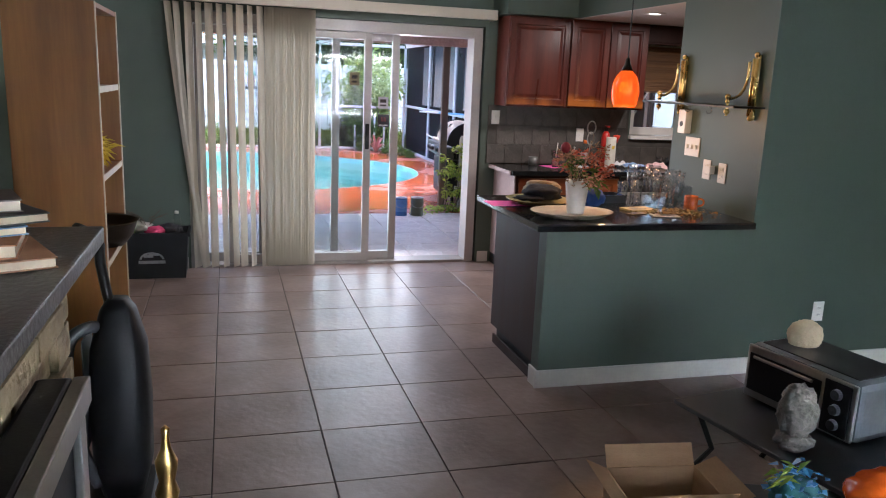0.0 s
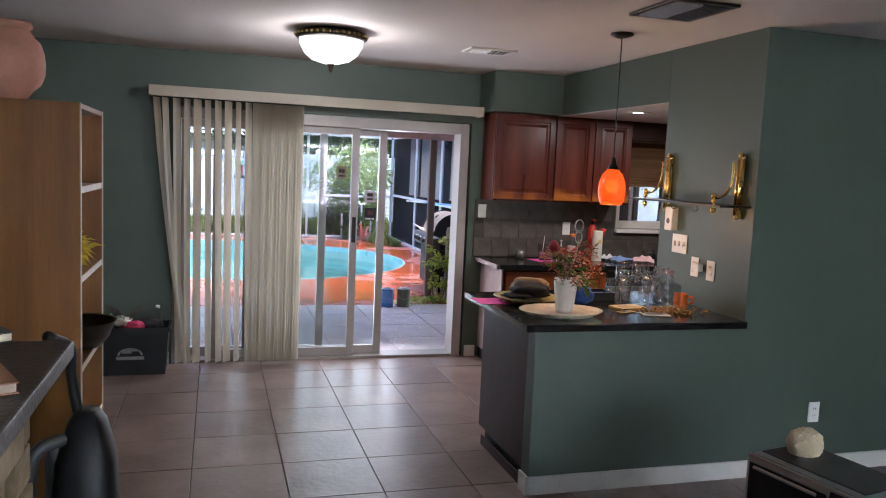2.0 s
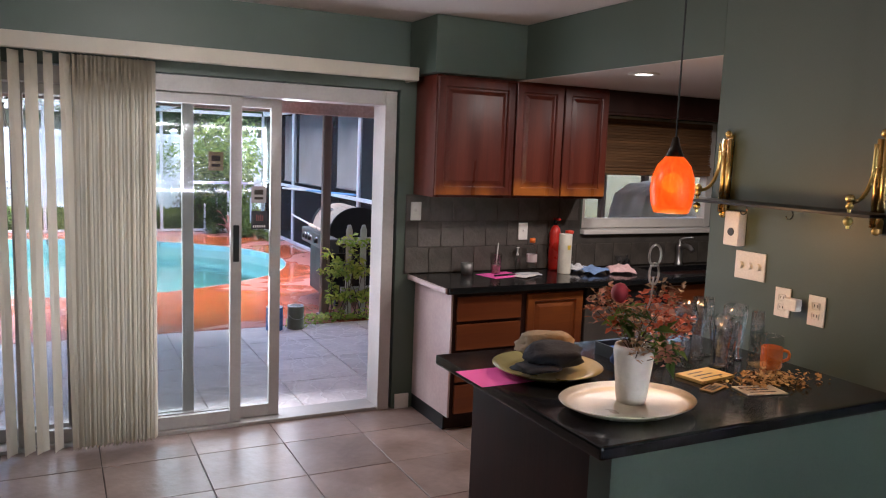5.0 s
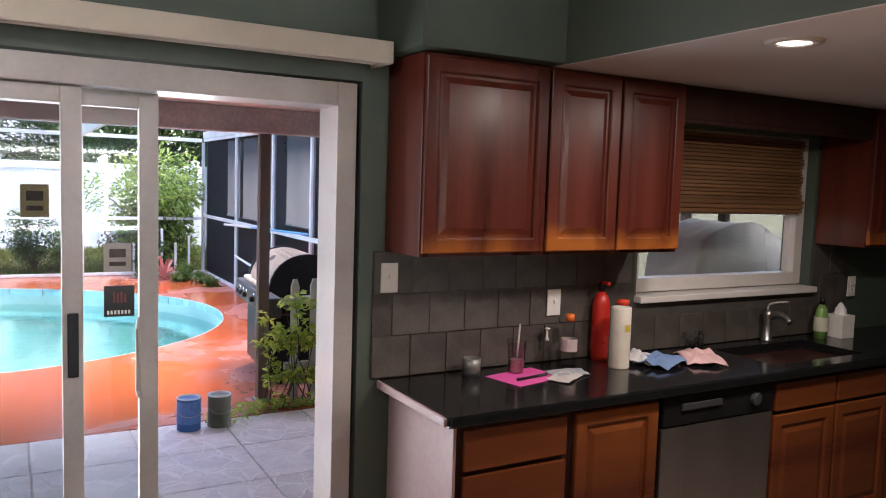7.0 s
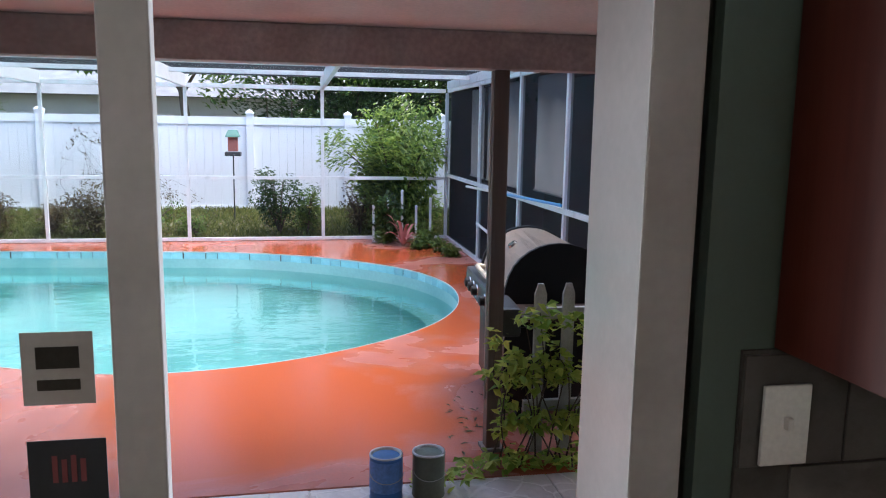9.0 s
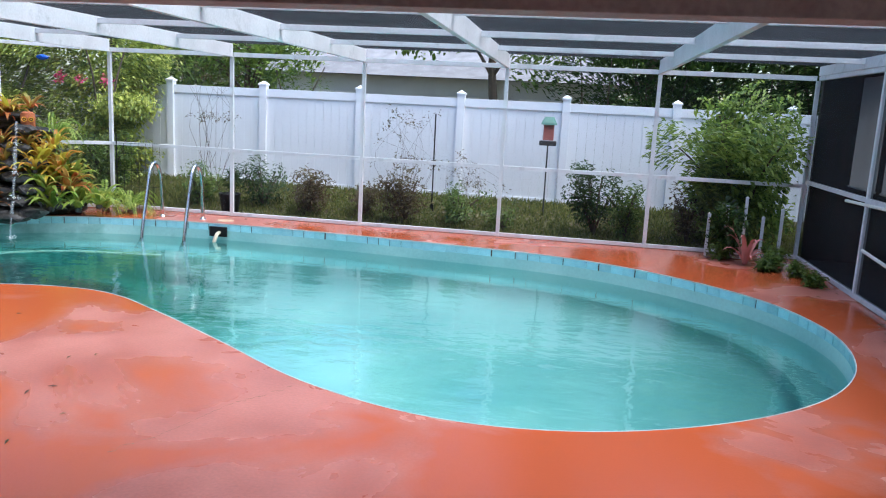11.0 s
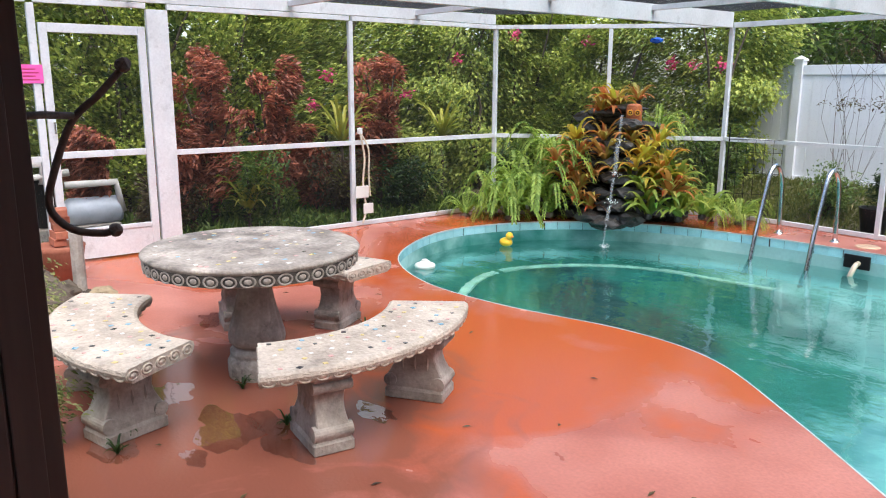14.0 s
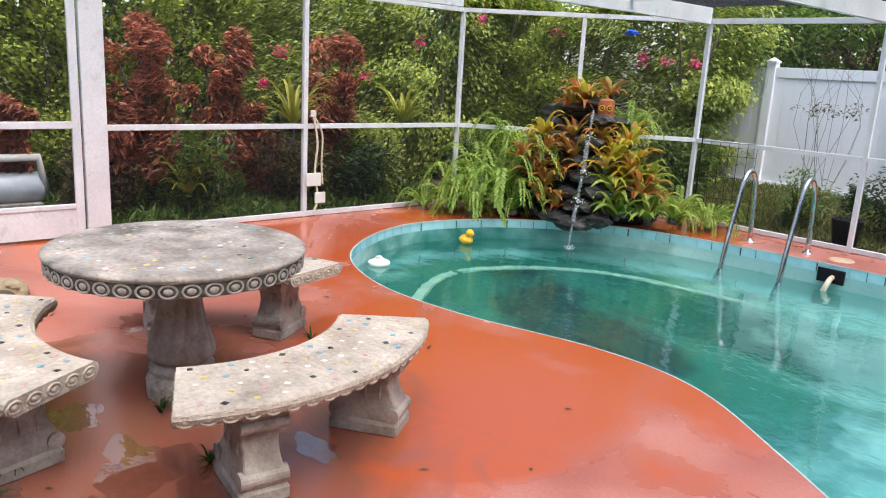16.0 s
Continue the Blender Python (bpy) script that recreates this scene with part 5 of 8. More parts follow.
def bench():
    b = thing("garden_bench", "curved cast concrete bench with mosaic chips beside the table", "bench", (TX, TY, 0), 0, "benches round the concrete table")
    bm = bmesh.new()
    n, half = 24, radians(37)
    sec = [(.785, .385), (.772, .40), (.766, .418), (.772, .436), (.79, .446), (1.2, .446), (1.217, .436), (1.224, .418), (1.218, .398), (1.20, .382), (1.18, .372), (.80, .372)]
    rings = []
    for i in range(n + 1):
        a = -half + 2 * half * i / n
        rings.append([bm.verts.new((r * math.cos(a), r * math.sin(a), z)) for r, z in sec])
    for p, q in zip(rings, rings[1:]):
        for k in range(len(sec)):
            j = (k + 1) % len(sec)
            bm.faces.new((p[k], p[j], q[j], q[k]))
    bm.faces.new(rings[0])
    bm.faces.new(rings[-1][::-1])
    part("seat", bm, M["seat_stone"], b, "pale curved seat slab")
    egg_row(b, seat_egg, [pose(1.214 * math.cos(a), 1.214 * math.sin(a), .41, 0, 0, math.degrees(a)) for a in (-half + 2 * half * (k + .5) / 20 for k in range(20))])
    egg_row(b, seat_egg, [pose(.776 * math.cos(a), .776 * math.sin(a), .41, 0, 0, math.degrees(a) + 180) for a in (-half + 2 * half * (k + .5) / 13 for k in range(13))])
    for sd in (-1, 1):
        egg_row(b, seat_egg, [pose(0, 0, 0, 0, 0, math.degrees(half * sd)) @ pose(.82 + .09 * k, -.001 * sd, .41, 0, 0, 90 * sd) for k in range(5)])
    for a in (-radians(21), radians(21)):
        bm = bmesh.new()
        prof = [(.0, .165, .10), (.055, .165, .10), (.06, .155, .09), (.085, .155, .09), (.115, .14, .084), (.15, .12, .077), (.19, .112, .073), (.23, .118, .074), (.27, .134, .078), (.31, .15, .085), (.345, .163, .092), (.372, .168, .095)]
        rings = []
        for z, hx, hy in prof:
            push = .03 * math.sin((z - .06) / .3 * math.pi * 2) if z > .06 else 0
            rings.append([bm.verts.new((1.0 + sx * hx + push * (1 if sx > 0 else -1) * .8, sy * hy, z)) for sx, sy in ((-1, -1), (1, -1), (1, 1), (-1, 1))])
        for p, q in zip(rings, rings[1:]):
            for k in range(4):
                bm.faces.new((p[k], p[(k + 1) % 4], q[(k + 1) % 4], q[k]))
        bm.faces.new(rings[0][::-1])
        bm.faces.new(rings[-1])
        bmesh.ops.bevel(bm, geom=bm.edges[:], offset=.006, segments=1, affect="EDGES")
        for cx_, cz_, cr_ in ((1.0 - .135, .10, .036), (1.0 + .135, .10, .036), (1.0 - .14, .325, .03), (1.0 + .14, .325, .03)):
            roll = bmesh.ops.create_cone(bm, cap_ends=True, segments=18, radius1=cr_, radius2=cr_, depth=.192)
            bmesh.ops.transform(bm, matrix=pose(cx_, 0, cz_, 90, 0, 0), verts=roll["verts"])
        for fl in (-.07, 0, .07):
            rib = bmesh.ops.create_icosphere(bm, subdivisions=2, radius=1)
            bmesh.ops.transform(bm, matrix=pose(1.0 + fl, 0, .20) @ Matrix.Diagonal((.018, .086, .12, 1)), verts=rib["verts"])
        leg = part("leg", bm, M["concrete_worn"], b, "scrolled concrete leg")
        leg.matrix_local = pose(0, 0, 0, 0, 0, math.degrees(a))
    r2 = random.Random(3)
    for mi, cm in enumerate(chips):
        bm = bmesh.new()
        for row_ in range(5):
            for col in range(13):
                if (row_ * 7 + col * 3 + row_ * col) % 5 != mi or r2.random() < .12:
                    continue
                r = .83 + .085 * row_ + r2.gauss(0, .008)
                a = half * .9 * ((col + .5 * (row_ % 2)) / 6.25 - 1) + r2.gauss(0, .008)
                k = r2.uniform(.008, .0125)
                chip = bmesh.ops.create_cube(bm, size=1, matrix=pose(r * math.cos(a), r * math.sin(a), .4452, 0, 0, math.degrees(a) + 45 * (col % 2)) @ Matrix.Diagonal((2 * k, 2 * k, .005, 1)))
        part("mosaic_chips", bm, cm, b)["kind"] = "stuff"
    return b


b0 = bench()
b0.matrix_world = pose(TX, TY, 0, 0, 0, 13)
copy_thing(b0, pose(TX, TY, 0, 0, 0, 143))
copy_thing(b0, pose(TX + .08, TY + .12, 0, 0, 0, 264))

# ---- pool ladder ----
lad = thing("pool_ladder", "polished steel pool ladder with two curved rails", "ladder", (-2.98, 18.2, 0))
for x in (-.30, .33):
    pts = curve_points([(x, .02, 0), (x, 0, .45), (x, -.05, .68), (x, -.16, .78), (x, -.28, .70), (x, -.36, .45), (x, -.48, 0), (x, -.60, -.55), (x, -.64, -.9)], 30)
    r = part("rail", tube(pts, .026, 12), M["chrome"], lad, smooth=True)
    part("flange", lathe([(0, .02), (.04, .015), (.05, 0), (0, 0)], 16, m=Matrix.Translation((x, .02, 0))), M["chrome"], r)

# ---- trees, hedge and shrubs ----
def tree(name, x, y, h, crown, n, material, size, seed, label, z=0, spread=1.0, lean=0):
    t = thing(name, label, "tree", (x, y, z))
    r = random.Random(seed)
    trunk = curve_points([(0, 0, -.1), (.05 + lean * .2, .03, h * .25), (lean * .5 - .06, .0, h * .5), (lean * .8, .05, h * .75)], 10)
    part("trunk", tube(trunk, .03 + .02 * h, 8, taper=.35), M["bark"], t)
    cs, rr = [], []
    for k in range(9):
        a, u = r.uniform(0, math.tau), r.uniform(.35, .95)
        base = Vector(trunk[int(3 + u * 6)])
        tip = base + Vector((math.cos(a) * crown * .7 * spread, math.sin(a) * crown * .7, h * .16 + r.uniform(0, .12) * h))
        mid = (base + tip) / 2 + Vector((0, 0, .08 * h))
        part("limb", tube(curve_points([base, mid, tip], 6), .012 + .006 * h, 6, taper=.3), M["bark"], t)
        for _ in range(4):
            q = tip + Vector((r.gauss(0, .3), r.gauss(0, .3), r.gauss(0, .22))) * crown
            cs.append(q)
            rr.append(crown * r.uniform(.18, .38))
    leaves("crown", clumps(cs, rr, n, seed), size, material, t, seed=seed)
    return t


def shrub(name, x, y, h, w, n, material, size, seed, label, z=0, category="shrub", stems=7):
    t = thing(name, label, category, (x, y, z))
    r = random.Random(seed)
    bm = bmesh.new()
    cs, rr = [], []
    for k in range(stems):
        a = r.uniform(0, math.tau)
        tip = Vector((math.cos(a) * w * r.uniform(.2, .8), math.sin(a) * w * r.uniform(.2, .8), h * r.uniform(.55, .92)))
        tube(curve_points([(0, 0, -.02), tip * .5 + Vector((0, 0, h * .12)), tip], 5), .012 + .006 * h, 5, bm, .4)
        for u in (.35, .55, .75, 1.0):
            cs.append(tip * u + Vector((r.gauss(0, .1), r.gauss(0, .1), r.gauss(0, .06))) * w)
            rr.append(w * r.uniform(.22, .42))
    part("stems", bm, M["bark"], t)
    leaves("foliage", clumps(cs, rr, n, seed), size, material, t, seed=seed)
    return t


# the tall garden hedge along the west and the north-west corner
def hedge(name, line, h, depth, n, seed, label, material, size=.075):
    r = random.Random(seed)
    t = thing(name, label, "hedge", (*line[0], 0))
    t["kind"] = "stuff"
    cs, rr = [], []
    o = Vector((*line[0], 0))
    a, b = Vector((*line[0], 0)), Vector((*line[1], 0))
    steps = int((b - a).length / .45)
    bm = bmesh.new()
    for i in range(steps + 1):
        p = a.lerp(b, i / steps) - o
        hh = h * r.uniform(.82, 1.1)
        base = p + Vector((r.gauss(0, .2), r.gauss(0, .2), -.1))
        tube(curve_points([base, base + Vector((r.gauss(0, .15), r.gauss(0, .15), hh * .5)), base + Vector((r.gauss(0, .3), r.gauss(0, .3), hh * .9))], 5), .035, 5, bm, .3)
        for z in np.arange(.25, hh, .42):
            cs.append(p + Vector((r.gauss(0, .22), r.gauss(0, .22), z)))
            rr.append((r.uniform(.28, .5) * depth, r.uniform(.28, .5) * depth, r.uniform(.25, .42)))
    part("stems", bm, M["bark"], t)
    leaves("foliage", clumps(cs, rr, n, seed, .35), size, material, t, .6, seed=seed)
    return t


hedge("hedge", [(-8.9, 8.0), (-8.9, 19.5)], 3.3, 1.2, 150000, 11, "tall unclipped green hedge beyond the pool screen", M["leaf_hedge"])
hedge("hedge", [(-9.0, 19.2), (-5.2, 20.6)], 3.2, 1.3, 70000, 12, "tall unclipped green hedge at the garden corner", M["leaf_hedge"])
hedge("hedge", [(-11.0, 7.0), (-11.0, 23.0)], 5.2, 1.8, 45000, 13, "high dark trees behind the hedge", M["leaf"], .16)
hedge("hedge", [(2.6, 23.6), (11.0, 23.6)], 3.9, 1.6, 45000, 14, "dense dark trees beyond the white fence", M["leaf_dark"], .11)
hedge("hedge", [(-7.5, 24.0), (-3.2, 24.0)], 3.1, 1.4, 9000, 15, "thin light green trees beyond the white fence", M["leaf"])
hedge("hedge", [(-16, 37), (20, 37)], 6.5, 4.0, 40000, 16, "distant belt of green trees beyond the houses", M["leaf"], .34)
for i, (x, y, h, w) in enumerate(((-7.5, 13.3, 2.2, .5), (-7.55, 14.1, 2.0, .46), (-7.5, 15.6, 2.05, .5), (-7.7, 12.0, 1.25, .35), (-7.5, 12.9, 1.3, .4), (-7.6, 14.7, 1.2, .35))):
    shrub("copper_plant", x, y, h, w, 5200, M["leaf_red"], .085, 30 + i, "copperleaf shrub with red-brown foliage")
for i, (x, y, h, w, mt) in enumerate(((-7.2, 13.6, .9, .6, "leaf"), (-7.2, 14.9, .8, .6, "leaf_dry"), (-7.3, 16.2, 1.1, .6, "leaf_hedge"), (-7.3, 12.7, .7, .5, "leaf_dry"), (-7.2, 15.6, .7, .6, "leaf_dark"),
                                        (-6.9, 17.3, .9, .5, "leaf"), (-6.0, 18.3, 1.2, .6, "leaf_hedge"), (-4.9, 19.4, 1.1, .5, "leaf"), (-7.4, 10.8, 1.3, .6, "leaf"))):
    shrub("garden_shrub", x, y, h, w, 2400, M[mt], .075, 50 + i, "leafy green garden shrub behind the screen")
for i, (x, y, h, w, mt, nn) in enumerate(((-3.4, 19.5, .6, .5, "leaf", 1400), (-2.3, 19.6, .75, .5, "leaf_dark", 1500), (-1.5, 19.4, .7, .6, "leaf_dry", 1800), (-.6, 19.5, .5, .4, "leaf_dry", 1000), (.1, 19.3, .7, .55, "leaf_dry", 1800),
                                           (.9, 19.4, .6, .45, "leaf", 1200), (1.6, 19.2, .3, .35, "leaf", 500), (2.9, 19.35, 1.0, .55, "leaf_dark", 2600), (3.35, 19.3, .75, .5, "leaf", 1800), (4.2, 19.2, .8, .4, "leaf_dry", 900))):
    shrub("low_shrub", x, y, h, w, nn, M[mt], .06, 70 + i, "low straggly garden shrub behind the pool screen", .05)
shrub("young_tree", 4.85, 19.3, 2.05, 1.1, 15000, M["leaf_tree"], .10, 91, "young leafy tree by the screen corner", 0, "tree", 12)
shrub("garden_shrub", 4.6, 18.35, .75, .4, 1100, M["leaf_dark"], .07, 92, "dark green shrub inside the screen corner")
for i, (x, y, h, c, nn, mt) in enumerate(((-9, 26, 5.5, 2.4, 7000, "leaf"), (-4.5, 24.0, 4.0, 1.6, 2600, "leaf"), (0.5, 26.5, 6.0, 2.3, 7000, "leaf"), (4, 25, 6.6, 2.6, 14000, "leaf_dark"), (7.5, 24.5, 7.0, 2.8, 14000, "leaf_dark"),
                                          (11, 26, 6, 2.6, 7000, "leaf_dark"), (-14, 24, 6, 2.8, 7000, "leaf"), (-15, 14, 6.5, 3, 8000, "leaf"), (-14.5, 18.5, 6, 3, 7000, "leaf_hedge"), (-15, 9, 6, 3, 7000, "leaf"), (9.5, 18, 6.5, 2.6, 12000, "leaf_dark"))):
    tree("garden_tree", x, y, h, c, nn, M[mt], .16, 110 + i, "large leafy tree beyond the garden fence", 0)
M["siding"] = surf("pale_house_stucco", (0.5, 0.5, 0.5), (0.58, 0.58, 0.57), 1, 0.8, 0.1, 30)
M["shingle"] = surf("grey_roof_shingle", (0.16, 0.16, 0.17), (0.24, 0.24, 0.25), 3, 0.9, 0.3, 25)
nb = thing("neighbour_house", "pale single-storey neighbour house with grey roof", "house", (-2.2, 31, -.1))
part("wall", boxed(-4.5, 0, 0, 5.5, 6, 2.7), M["siding"], nb)
bm = bmesh.new()
v = [bm.verts.new(c) for c in ((-5.1, -.6, 2.7), (6.1, -.6, 2.7), (6.1, 6.6, 2.7), (-5.1, 6.6, 2.7), (-3, 3, 4.3), (4, 3, 4.3))]
for f in ((0, 1, 5, 4), (1, 2, 5), (2, 3, 4, 5), (3, 0, 4), (0, 3, 2, 1)):
    bm.faces.new([v[k] for k in f])
part("roof", bm, M["shingle"], nb)
for x in (-2.6, 1.2, 3.6):
    w = part("window", boxed(x - .6, -.04, 1.0, x + .6, -.001, 2.2, bevel=.01), M["trim"], nb)
    part("pane", boxed(x - .53, -.046, 1.07, x + .53, -.041, 2.13), M["black"], w)


# ---- breakfast counter: tray, vase, hats, glasses ----
def turned(name, label, category, place, profile, material, steps=28, body="body", group=""):
    t = thing(name, label, category, place, 0, group)
    part(body, lathe(profile, steps), material, t, smooth=True)
    return t


def colour(name, c, rough=0.5, metal=0.0, wear=0.06, bump=0.05):
    return surf(name, c, tuple(min(1, v * 1.25) for v in c), 8, rough, bump, 70, metal=metal, wear=wear)


CT = .915
M["cream"] = colour("cream_ceramic", (0.60, 0.50, 0.38), 0.3)
M["frost"] = colour("frosted_white_glass", (0.66, 0.62, 0.56), 0.4)
M["drink_glass"] = clear("drinking_glass", (0.96, 0.97, 0.98), 2.15)
tray = thing("serving_tray", "large cream oval ceramic tray on the counter", "tray", (3.40, 4.78, CT))
bm = lathe([(0, .004), (.17, .004), (.19, .012), (.225, .03), (.228, .034), (.19, .02), (.16, .012), (0, .012)], 40)
bmesh.ops.scale(bm, vec=(1.05, .8, 1), verts=bm.verts)
part("dish", bm, M["cream"], tray, smooth=True)
vase = turned("flower_vase", "frosted white vase with dried and silk flowers", "vase", (3.43, 4.80, CT + .013), [(0, 0), (.045, 0), (.05, .02), (.058, .10), (.066, .17), (.062, .19), (.055, .19), (.05, .1), (0, .03)], M["frost"])
r5 = random.Random(5)
bm = bmesh.new()
tips = []
for k in range(26):
    a, s = r5.uniform(0, math.tau), r5.uniform(.03, .17)
    tip = Vector((math.cos(a) * s, math.sin(a) * s, .25 + r5.uniform(0, .16) - s * .35))
    tips.append(tip)
    tube(curve_points([(0, 0, .15), (tip.x * .4, tip.y * .4, tip.z * .75), tip], 6), .0022, 5, bm, .5)
part("stems", bm, M["leaf_dry"], vase)
for nm, mt, sel, sz in (("dried_sprigs", colour("dried_tan_flower", (.32, .19, .10), .8), tips[:9], .022), ("orange_flowers", colour("orange_silk_petal", (.55, .12, .05), .7), tips[9:16], .028),
                        ("peach_flowers", colour("peach_silk_petal", (.55, .25, .16), .7), tips[16:22], .024)):
    pts = clumps(sel, [.045] * len(sel), 260, 3, .3)
    leaves(nm, pts, sz, mt, vase, .7, 0, seed=len(nm))["kind"] = "stuff"
leaves("leaves", clumps([(.05, -.06, .21), (.09, -.05, .17), (-.03, .02, .27)], [.05, .04, .05], 60, 6), .06, M["leaf"], vase, .5)
part("rosebud", blob(.028, (1, 1, 1.2), .15, 3, 2, 2, at=(-.10, -.03, .37)), colour("dark_red_petal", (.28, .02, .03), .6), vase, smooth=True)
M["silver_wire"] = colour("pale_curled_wire", (.5, .47, .42), .4)
bm = bmesh.new()
for s in (1, -1):
    tube([(.06 + .025 * s * math.sin(t) * (1 if s > 0 else .8), 0, .45 + .03 * s + .035 * math.cos(t)) for t in np.linspace(0, 6.2, 16)], .004, 5, bm)
tube(curve_points([(0, 0, .18), (.05, 0, .32), (.06, 0, .41)], 6), .003, 5, bm)
part("curled_ornament", bm, M["silver_wire"], vase)

plate = thing("wide_dish", "yellow-green shallow dish holding folded hats", "dish", (3.38, 5.21, CT))
bm = lathe([(0, .004), (.14, .004), (.2, .03), (.205, .034), (.14, .014), (0, .012)], 36)
part("dish", bm, colour("olive_glaze", (.32, .27, .10), .3), plate, smooth=True)
hat = thing("folded_hat", "dark navy cloth cap lying in the dish", "hat", (3.38, 5.18, CT + .02))
part("crown", blob(.10, (1.3, .8, .5), .35, 1.7, 3, 3, at=(.0, 0, .055)), colour("navy_cloth", (.012, .013, .02), .9, bump=.4), hat, smooth=True)
part("brim", blob(.09, (1.1, .8, .16), .3, 2, 5, 3, at=(-.09, -.04, .03)), colour("navy_brim_cloth", (.012, .013, .02), .9, bump=.4), hat, smooth=True)
hat2 = thing("straw_hat", "crumpled tan straw hat on the dish", "hat", (3.43, 5.30, CT + .02))
part("crown", blob(.10, (1.2, .8, .55), .4, 2, 8, 3, at=(0, 0, .06)), colour("tan_straw", (.26, .19, .12), .9, bump=.5), hat2, smooth=True)
bag = thing("blue_pouch", "small dark blue cloth pouch", "pouch", (3.70, 5.13, CT))
part("body", blob(.07, (1.1, .8, .85), .25, 2, 4, 3, at=(0, 0, .052)), colour("blue_cloth", (.012, .04, .16), .7, bump=.4), bag, smooth=True)
box_ = thing("blue_tray_box", "open black box lined with blue cloth", "box", (3.86, 5.31, CT))
bm = bmesh.new()
for dims in ((-.12, -.08, 0, .12, .08, .006), (-.12, -.08, .006, -.114, .08, .05), (.114, -.08, .006, .12, .08, .05), (-.114, -.08, .006, .114, -.074, .05), (-.114, .074, .006, .114, .08, .05)):
    box(bm, *dims)
part("shell", bm, M["black"], box_)
part("lining", boxed(-.113, -.073, .0065, .113, .073, .03, bevel=.01), colour("blue_lining", (.02, .09, .4), .9), box_)
sheet = thing("pink_sheet", "bright pink paper sheet on the counter", "paper", (3.19, 5.23, CT))
part("sheet", boxed(-.13, -.1, .0005, .1, .1, .002), M["pink"], sheet)

WINE = [(0, 0), (.034, 0), (.034, .003), (.006, .01), (.004, .07), (.012, .085), (.034, .115), (.038, .15), (.033, .20), (.032, .20), (.036, .15), (.03, .117), (0, .09)]
TUMB = [(0, 0), (.03, 0), (.036, .12), (.034, .12), (.028, .008), (0, .008)]
FLUTE = [(0, 0), (.03, 0), (.03, .003), (.005, .01), (.004, .06), (.018, .09), (.026, .14), (.024, .21), (.023, .21), (.024, .14), (.015, .09), (0, .07)]
BEER = [(0, 0), (.033, 0), (.035, .01), (.028, .03), (.03, .06), (.04, .13), (.038, .17), (.036, .17), (.037, .13), (.027, .06), (0, .03)]
for x, y, pr, lb, sc in ((3.96, 5.12, WINE, "tall clear wine glass", 1.05), (4.03, 5.20, TUMB, "clear straight tumbler", 1), (4.09, 5.18, FLUTE, "clear champagne flute", 1), (4.07, 5.04, BEER, "clear footed beer glass", 1),
                         (4.16, 5.22, WINE, "clear wine glass", 1), (4.14, 5.08, TUMB, "clear tumbler", 1.2), (4.23, 5.12, BEER, "clear pilsner glass", 1.1), (4.20, 4.98, FLUTE, "clear flute glass", .9), (3.99, 5.30, TUMB, "clear short tumbler", .9)):
    g = turned("drinking_glass", lb + " standing on the counter", "glass", (x, y, CT), [(a * sc * 1.12, b * sc * 1.22) for a, b in pr], M["drink_glass"], 22, "bowl", "glasses on the counter")
    for o in g.children:
        o.visible_shadow = False
vg = thing("square_glass_vase", "clear square glass vase", "vase", (4.16, 4.90, CT))
bm = bmesh.new()
for dims in ((-.045, -.045, 0, .045, .045, .02), (-.045, -.045, .02, -.04, .045, .16), (.04, -.045, .02, .045, .045, .16), (-.04, -.045, .02, .04, -.04, .16), (-.04, .04, .02, .04, .045, .16)):
    box(bm, *dims, bevel=.001)
part("body", bm, M["drink_glass"], vg).visible_shadow = False
mug = turned("orange_mug", "orange glazed mug with handle", "mug", (4.28, 4.97, CT), [(0, 0), (.036, 0), (.041, .01), (.041, .085), (.038, .088), (.037, .012), (0, .01)], colour("orange_glaze", (.62, .13, .02), .25))
part("handle", tube(curve_points([(.038, -.0, .07), (.07, -.02, .065), (.072, -.02, .035), (.04, 0, .02)], 10), .006, 8), colour("orange_handle_glaze", (.62, .13, .02), .25), mug, smooth=True)
for i, (x, y, w, d, c, rz) in enumerate(((3.92, 4.96, .19, .12, (.5, .33, .09), 8), (3.98, 4.76, .16, .10, (.45, .40, .32), -14), (3.84, 4.84, .12, .05, (.30, .16, .04), 20))):
    cd = thing("paper_card", "small printed card lying on the counter", "card", (x, y, CT + .001), rz, "cards on the counter")
    part("sheet", boxed(-w / 2, -d / 2, 0, w / 2, d / 2, .005 if i else .012, bevel=.0015), colour("card_stock_%s" % "abc"[i], c, .6), cd)
    bm = bmesh.new()
    for k in range(3):
        box(bm, -w * .35, -d * .3 + k * d * .25, .0052 if i else .0122, w * (.3 - .1 * k), -d * .3 + k * d * .25 + .008, .0056 if i else .0126)
    part("print", bm, M["black"], cd)
pot = thing("potpourri", "scattered dried potpourri and beads", "potpourri", (4.11, 4.83, CT))
pot["kind"] = "stuff"
rng9 = np.random.default_rng(9)
pp = np.stack([rng9.normal(0, .10, 300), rng9.normal(0, .045, 300), rng9.uniform(.002, .02, 300)], 1)
leaves("petals", pp, .02, colour("dried_petal", (.36, .20, .06), .8), pot, .8, 0)

